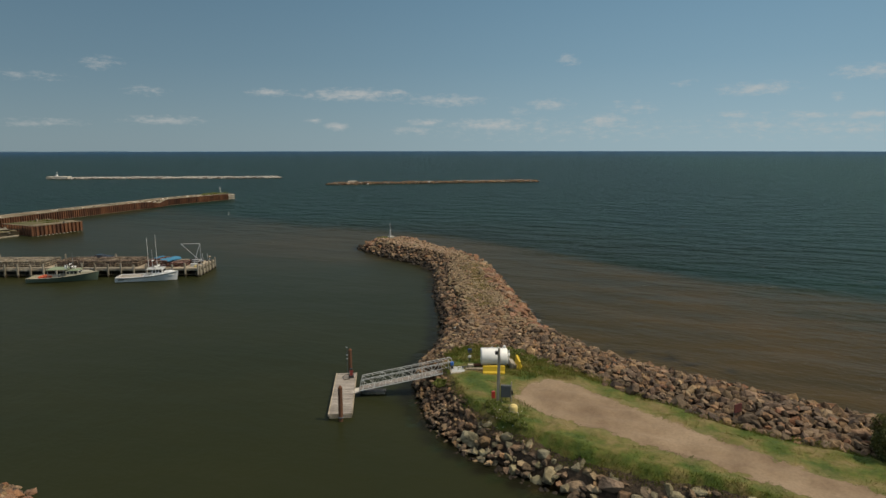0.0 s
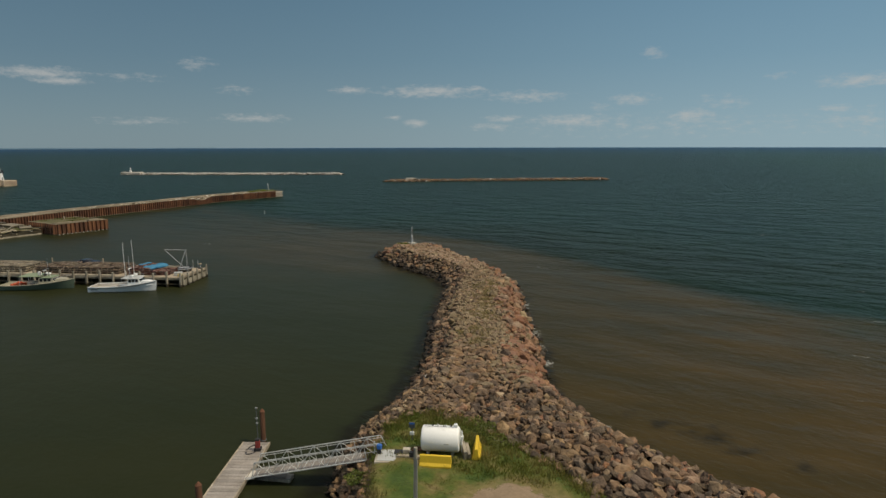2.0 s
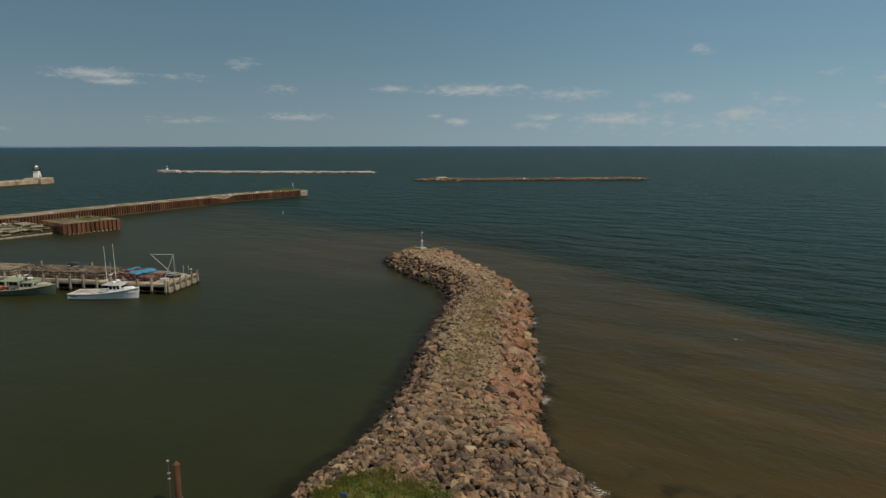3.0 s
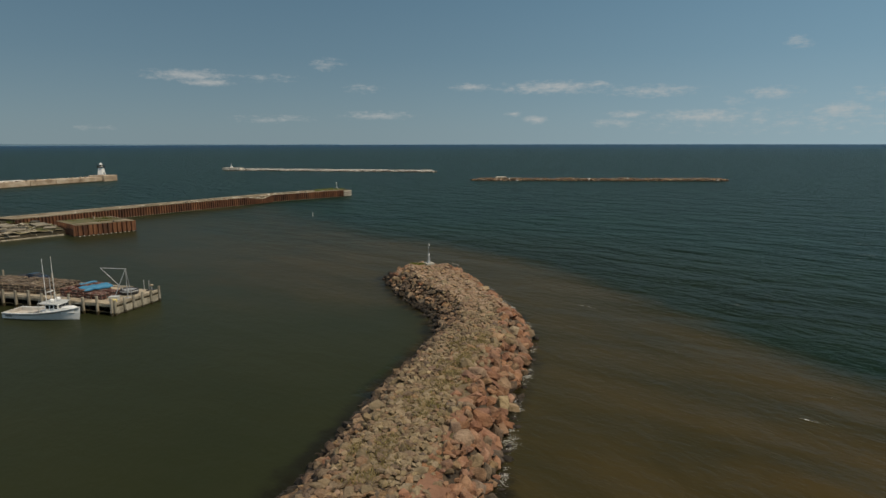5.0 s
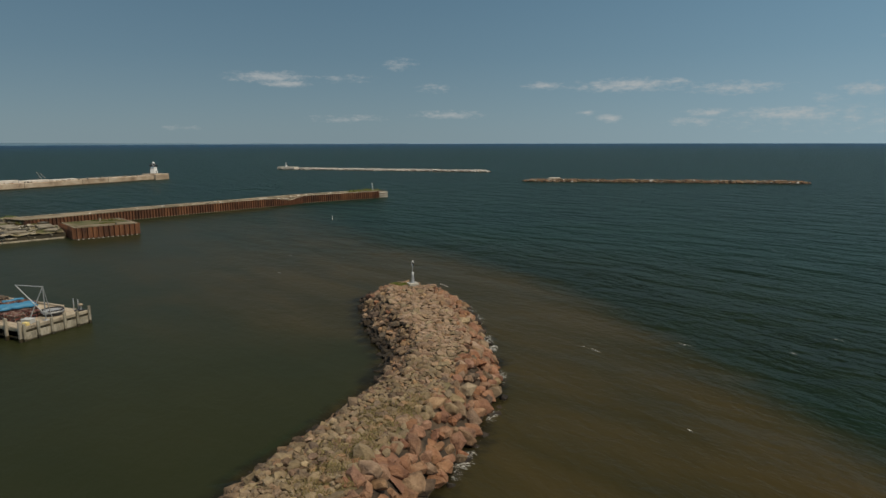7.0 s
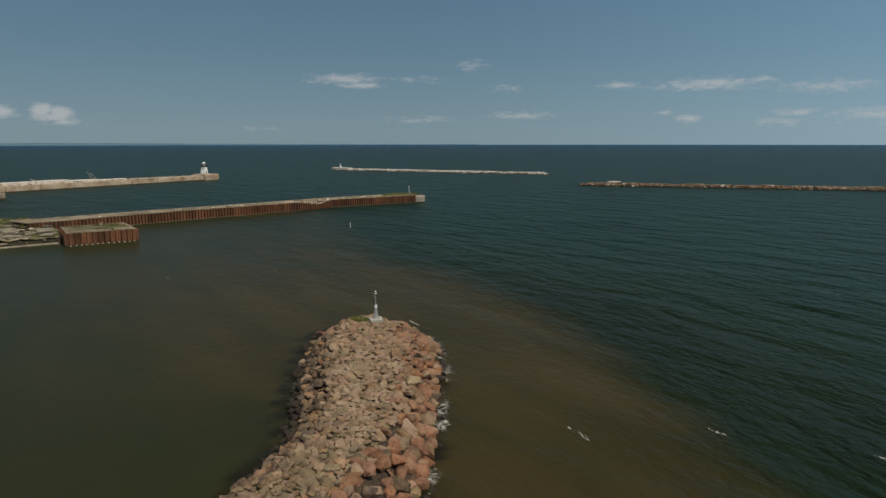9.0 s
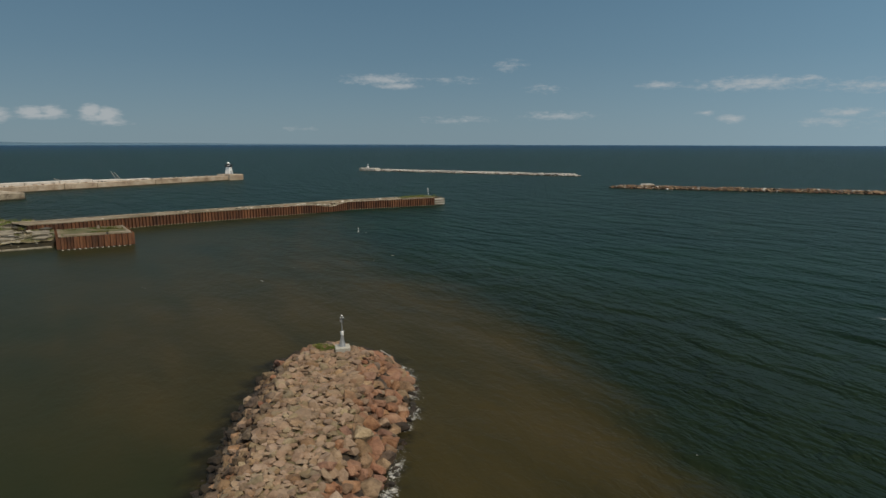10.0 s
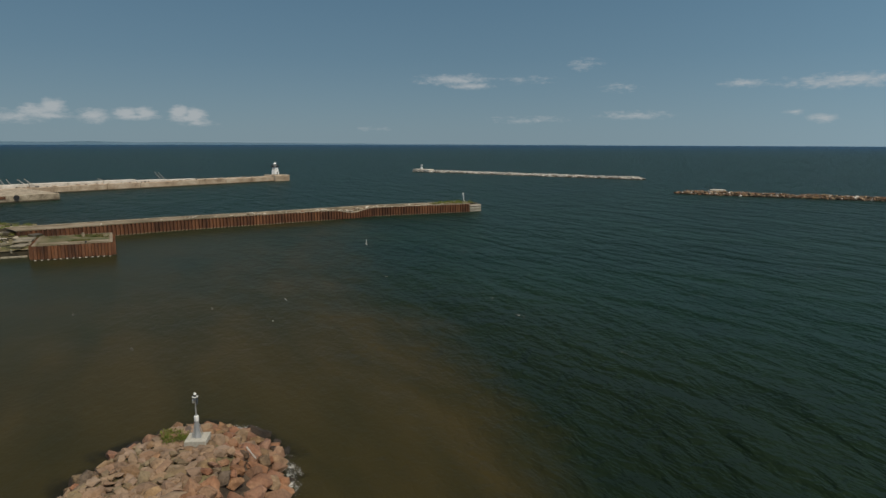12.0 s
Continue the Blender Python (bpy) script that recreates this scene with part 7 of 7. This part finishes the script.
LUSH = surface("lush_weeds", [(0.14, 0.185, 0.03), (0.21, 0.235, 0.05)], 0.8, 4.0, 0.8, bump=0, vary=0.25, leafy=0.45)
tufts("weeds", 150, 3, lambda x, y: np.hypot((x + 13.4) / 1.7, y - 150.3) < 0.8, 0.06, 0.17, LUSH, 0.16, "green weeds beside the beacon pad", -16, -10, 149, 154, 20, base=2.8)
tufts("dry_grass", 120, 4, lambda x, y: (np.hypot(x - 6.2, y - 107) < 0.9) | (np.hypot(x - 5.5, y - 84) < 0.7) | (np.hypot(x - 7.0, y - 96) < 0.6), 0.3, 0.55, DRY, 0.2, "pale dry grass between the stones", 3, 9, 82, 109, 12)


tufts("weeds", 420, 5, lambda x, y: inside(x, y, [(-122.5, 179), (-113.2, 175.4), (-107.9, 185.2), (-118.4, 189.8)]) & (noise_at(x, y, 0.25, 1) > 0.05), 0.15, 0.5, BLADES, 0.25, "weeds growing on the mooring cell", -125, -105, 171, 192, 10, base=2.8)
tufts("weeds", 1300, 6, lambda x, y: inside(x, y, [(-120, 169), (-124, 177), (-137, 182.5), (-139, 176), (-158, 150), (-148, 124), (-131, 140), (-124, 160)]) & (noise_at(x, y, 0.2, 2) > 0.0), 0.2, 0.7, BLADES, 0.3, "weeds over the ruined wharf", -158, -113, 120, 184, 10, base=1.35)
tufts("weeds", 700, 7, lambda x, y: inside(x, y, [(-138.5, 178), (-147, 179), (-148, 185), (-157, 187), (-170, 180), (-168, 154), (-151, 162)]) & (noise_at(x, y, 0.2, 3) > -0.05), 0.3, 0.9, LUSH, 0.3, "green weeds at the pier's root", -172, -136, 150, 188, 10, base=1.8)
tufts("weeds", 110, 8, lambda x, y: inside(x, y, [(-101.5, 296), (-99.6, 300.5), (-107, 302.5), (-111, 289), (-107, 288)]), 0.3, 0.9, LUSH, 0.3, "green weeds on the pier head", -112, -98, 286, 305, 10, base=2.9)


def shrub(x, y, r, h, seed, material, label):
    rng = np.random.default_rng(seed)
    n = int(2600 * r * h)
    u = rng.normal(size=(n, 3))
    u /= np.linalg.norm(u, axis=1)[:, None]
    lob = 1 + 0.28 * np.sin(u[:, 0] * 5 + seed) * np.sin(u[:, 1] * 4 + 2 * seed)
    c = u * (rng.uniform(0.55, 1.0, n) ** 0.5 * lob)[:, None] * np.array([r, r, h * 0.6]) + np.array([0, 0, h * 0.5])
    c[:, 2] = np.maximum(c[:, 2], 0.05)
    a, b = rng.normal(size=(n, 3)), rng.normal(size=(n, 3))
    a /= np.linalg.norm(a, axis=1)[:, None]
    b -= a * (a * b).sum(1)[:, None]
    b /= np.linalg.norm(b, axis=1)[:, None]
    s = rng.uniform(0.05, 0.11, n)[:, None]
    v = np.stack([c - a * s, c + b * s * 0.5, c + a * s, c - b * s * 0.5], 1).reshape(-1, 3)
    root = thing("shrub", (x, y, ground_at(x, y) - 0.1), label=label, category="shrub", group="shrubs")
    me = new("foliage", mesh_from("foliage", v, np.arange(n * 4).reshape(-1, 4), material))
    me.parent = root
    rr = random.Random(seed)
    for _ in range(5):
        bar("stem", (rr.uniform(-0.1, 0.1), rr.uniform(-0.1, 0.1), 0), (rr.uniform(-0.6, 0.6) * r, rr.uniform(-0.6, 0.6) * r, h * 0.7), 0.025, POLE_WOOD, root, n=5)


LEAF_LIGHT = surface("light_leaves", [(0.11, 0.15, 0.026), (0.20, 0.22, 0.055)], 0.8, 4.0, 0.7, bump=0, vary=0.3, leafy=0.45)
for _i, (_x, _y, _r, _h) in enumerate(((5.0, 48.6, 1.0, 0.5), (5.8, 47.3, 0.8, 0.45), (4.5, 49.8, 0.7, 0.45), (6.4, 46.4, 0.6, 0.35))):
    shrub(_x, _y, _r, _h, 40 + _i, LEAF_LIGHT, "low green bush in the grass near the pole")
for _i, (_x, _y, _r, _h) in enumerate(((8.4, 63.2, 1.1, 0.45), (9.3, 61.6, 1.0, 0.4), (7.2, 64.6, 0.9, 0.35))):
    shrub(_x, _y, _r, _h, 60 + _i, LEAF_LIGHT, "green low bush between grass and boulders")
for _i, (_x, _y, _r, _h) in enumerate(((31.4, 40.7, 1.3, 2.2), (33.4, 42.3, 1.7, 2.3), (35.2, 41.0, 1.9, 2.4), (32.8, 39.4, 1.4, 1.9), (37.0, 39.0, 2.0, 2.2))):
    shrub(_x, _y, _r, _h, 80 + _i, LEAVES, "dense dark olive bush at the edge of the boulders")
shrub(0.3, 56.6, 0.8, 0.5, 95, LEAF_LIGHT, "low green bush under the gangway head")


# red board at the edge of the boulders
MAROON = surface("faded_maroon_board", [(0.065, 0.012, 0.011), (0.10, 0.022, 0.018)], 2.0, 9.0, 0.8, bump=0)
_s = thing("warning_board", (24.1, 47.9, ground_at(24.1, 47.9) - 0.05), 28, label="dark red board on short posts among boulders", category="sign")
block("board", (-0.45, -0.04, 0.35), (0.45, 0.04, 1.1), MAROON, _s)
for _x in (-0.36, 0.36):
    bar("post", (_x, 0.06, 0), (_x, 0.06, 1.08), 0.03, OLD_WOOD, _s)


# white flowers by the bush
def flowers():
    rng = np.random.default_rng(7)
    n = 55
    x, y = rng.normal(5.7, 0.7, n), rng.normal(47.9, 0.9, n)
    z = rough_ground(x, y) + rng.uniform(0.3, 0.55, n)
    s = 0.028
    vs, fs = [], []
    for i in range(n):
        k = len(vs)
        vs += [(x[i] - s, y[i], z[i]), (x[i], y[i] - s, z[i]), (x[i] + s, y[i], z[i]), (x[i], y[i] + s, z[i]), (x[i], y[i], z[i] + s)]
        fs += [(k, k + 1, k + 4), (k + 1, k + 2, k + 4), (k + 2, k + 3, k + 4), (k + 3, k, k + 4)]
    ob = new("flower_heads", mesh_from("flower_heads", vs, fs, WHITE))
    tagged(ob, "small white flower heads over the grass", "flowers", kind="stuff")


flowers()


# ---- driftwood, foam ----
for _a, _b, _r in (((1.9, 75.8, 1.75), (3.4, 78.4, 2.2), 0.16), ((0.6, 65.2, 1.9), (1.3, 67.4, 2.1), 0.1), ((-8.3, 152.65, 2.75), (-6.9, 152.4, 2.5), 0.06)):
    _d = thing("driftwood_log", label="bleached driftwood log lying among the boulders", category="log", group="driftwood")
    bar("trunk", _a, _b, _r, DECKING, _d, r2=_r * 0.8)


def flecks(name, places, label):
    """Thin ragged patches of foam on the water: rows of x, y, size, stretch and turn."""
    rng = random.Random(77)
    vs, fs = [], []
    for px, py, r, long, turn in places:
        m = rng.randrange(9, 14)
        c = len(vs)
        for j in range(m):
            w = 6.283 * j / m
            rr = r * rng.uniform(0.25, 1.2)
            ux, uy = long * rr * math.cos(w), 0.5 * rr * math.sin(w)
            vs.append((px + ux * math.cos(turn) - uy * math.sin(turn), py + ux * math.sin(turn) + uy * math.cos(turn), 0.02 + 0.03 * rng.random()))
        fs.append(tuple(range(c, c + m)))
    ob = new(name, mesh_from(name, vs, fs, FOAM))
    return tagged(ob, label, "foam", kind="stuff")


def wash():
    """A ribbon of churned foam along the seaward foot, full of holes and thickest where the swell breaks."""
    line = TIP_LINE[2:] + SEA_LINE[1:14]
    churn = ((-16.5, 157.8, 3.0), (-6.2, 154.8, 4.0), (17.3, 73.3, 1.6), (18.7, 71.2, 1.8), (20.0, 69.4, 1.6), (22.2, 67.5, 1.4), (13.6, 86.0, 1.6), (-3.4, 151.2, 3.5), (-0.6, 147.2, 4.0), (3.6, 139.6, 3.2), (5.2, 136.8, 2.6), (9.2, 129.2, 2.0), (11.6, 119.5, 2.4), (12.2, 111.6, 3.0), (12.9, 104.0, 2.6), (13.6, 97.3, 3.4), (14.2, 91.4, 2.4), (17.8, 71.0, 3.0), (20.5, 67.3, 2.6), (-19.8, 152.2, 1.6))
    pts = []
    for (ax, ay), (bx, by) in zip(line, line[1:]):
        n = max(1, int(math.hypot(bx - ax, by - ay) / 0.4))
        pts += [(ax + (bx - ax) * k / n, ay + (by - ay) * k / n) for k in range(n)]
    vs, fs, froth, m = [], [], [], 9
    for i, (x, y) in enumerate(pts):
        (ax, ay), (bx, by) = pts[max(0, i - 2)], pts[min(len(pts) - 1, i + 2)]
        q = math.hypot(bx - ax, by - ay)
        nx, ny = -(by - ay) / q, (bx - ax) / q
        near = max(math.exp(-((x - cx) ** 2 + (y - cy) ** 2) / (r * r)) for cx, cy, r in churn)
        for j in range(m):
            off = -0.7 + 3.0 * j / (m - 1)
            vs.append((x + nx * off, y + ny * off, 0.03))
            froth.append((0.25 + 0.75 * near) * math.exp(-(((off - 0.25) / (0.45 + 0.65 * near)) ** 2)))
    for i in range(len(pts) - 1):
        for j in range(m - 1):
            a = i * m + j
            fs.append((a, a + m, a + m + 1, a + 1))
    ob = new("wash", mesh_from("wash", vs, fs, WASH))
    a = ob.data.attributes.new("froth", "FLOAT", "POINT")
    a.data.foreach_set("value", np.asarray(froth, dtype=np.float32))
    tagged(ob, "white wash breaking along the boulders' foot", "foam", kind="stuff")


def whitecaps():
    rng, rows = random.Random(79), []
    for _ in range(950):
        x, y = rng.uniform(-90, 330), rng.uniform(40, 520)
        if to_line(np.array([x]), np.array([y]), SEA_LINE)[0] < 6 or inside(np.array([x]), np.array([y]), OUTLINE)[0] or (x < 0 and y < 160):
            continue
        n = rng.choice((1, 1, 2, 3))
        for k in range(n):
            rows.append((x + 0.9 * k * rng.uniform(0.6, 1.3), y - 0.3 * k + rng.uniform(-0.15, 0.15), rng.uniform(0.14, 0.36) * (1.5 if n > 1 and x > 60 else 1.0), rng.uniform(1.6, 3.4), radians(-28) + rng.uniform(-0.3, 0.3)))
    flecks("whitecaps", rows, "scattered small whitecaps on the open water")


wash()
whitecaps()


# ---- opposite shore ----
def south_shore():
    poly = [(-54, 46.5), (-45, 45.3), (-32.3, 41.6), (-29.2, 40.4), (-27.0, 36), (-28.5, 30), (-35, 26.5), (-44, 27.5), (-51, 33), (-56, 40)]
    bm = prism(poly, -1.0, 0.25, 0.0)
    o = part("shore_bank", bm, RUBBLE)
    tagged(o, "reddish boulder bank on the harbour's near shore", "bank", kind="structure")
    rng = random.Random(90)
    single = []
    for _ in range(2600):
        x, y = rng.uniform(-57.5, -25.5), rng.uniform(25, 48)
        within = inside(np.array([x]), np.array([y]), poly)[0]
        edge = to_line(np.array([x]), np.array([y]), poly + poly[:1])[0]
        if not within and edge > 1.1:
            continue
        s = rng.uniform(0.6, 1.2)
        single.append((Matrix.LocRotScale((x, y, 0.45 if within else 0.2 - 0.3 * edge), Euler((rng.uniform(-0.5, 0.5), rng.uniform(-0.5, 0.5), rng.uniform(0, 6.28))), (s * 1.2, s, s * 0.9)), chip_no(rng), rng.choice((0, 2, 2, 5))))
    heap("boulder_pile", o, single, "reddish boulders")


south_shore()

# ---- single boulders ----
single_stones(core, near_bank)
single_stones(ground, near_shore)
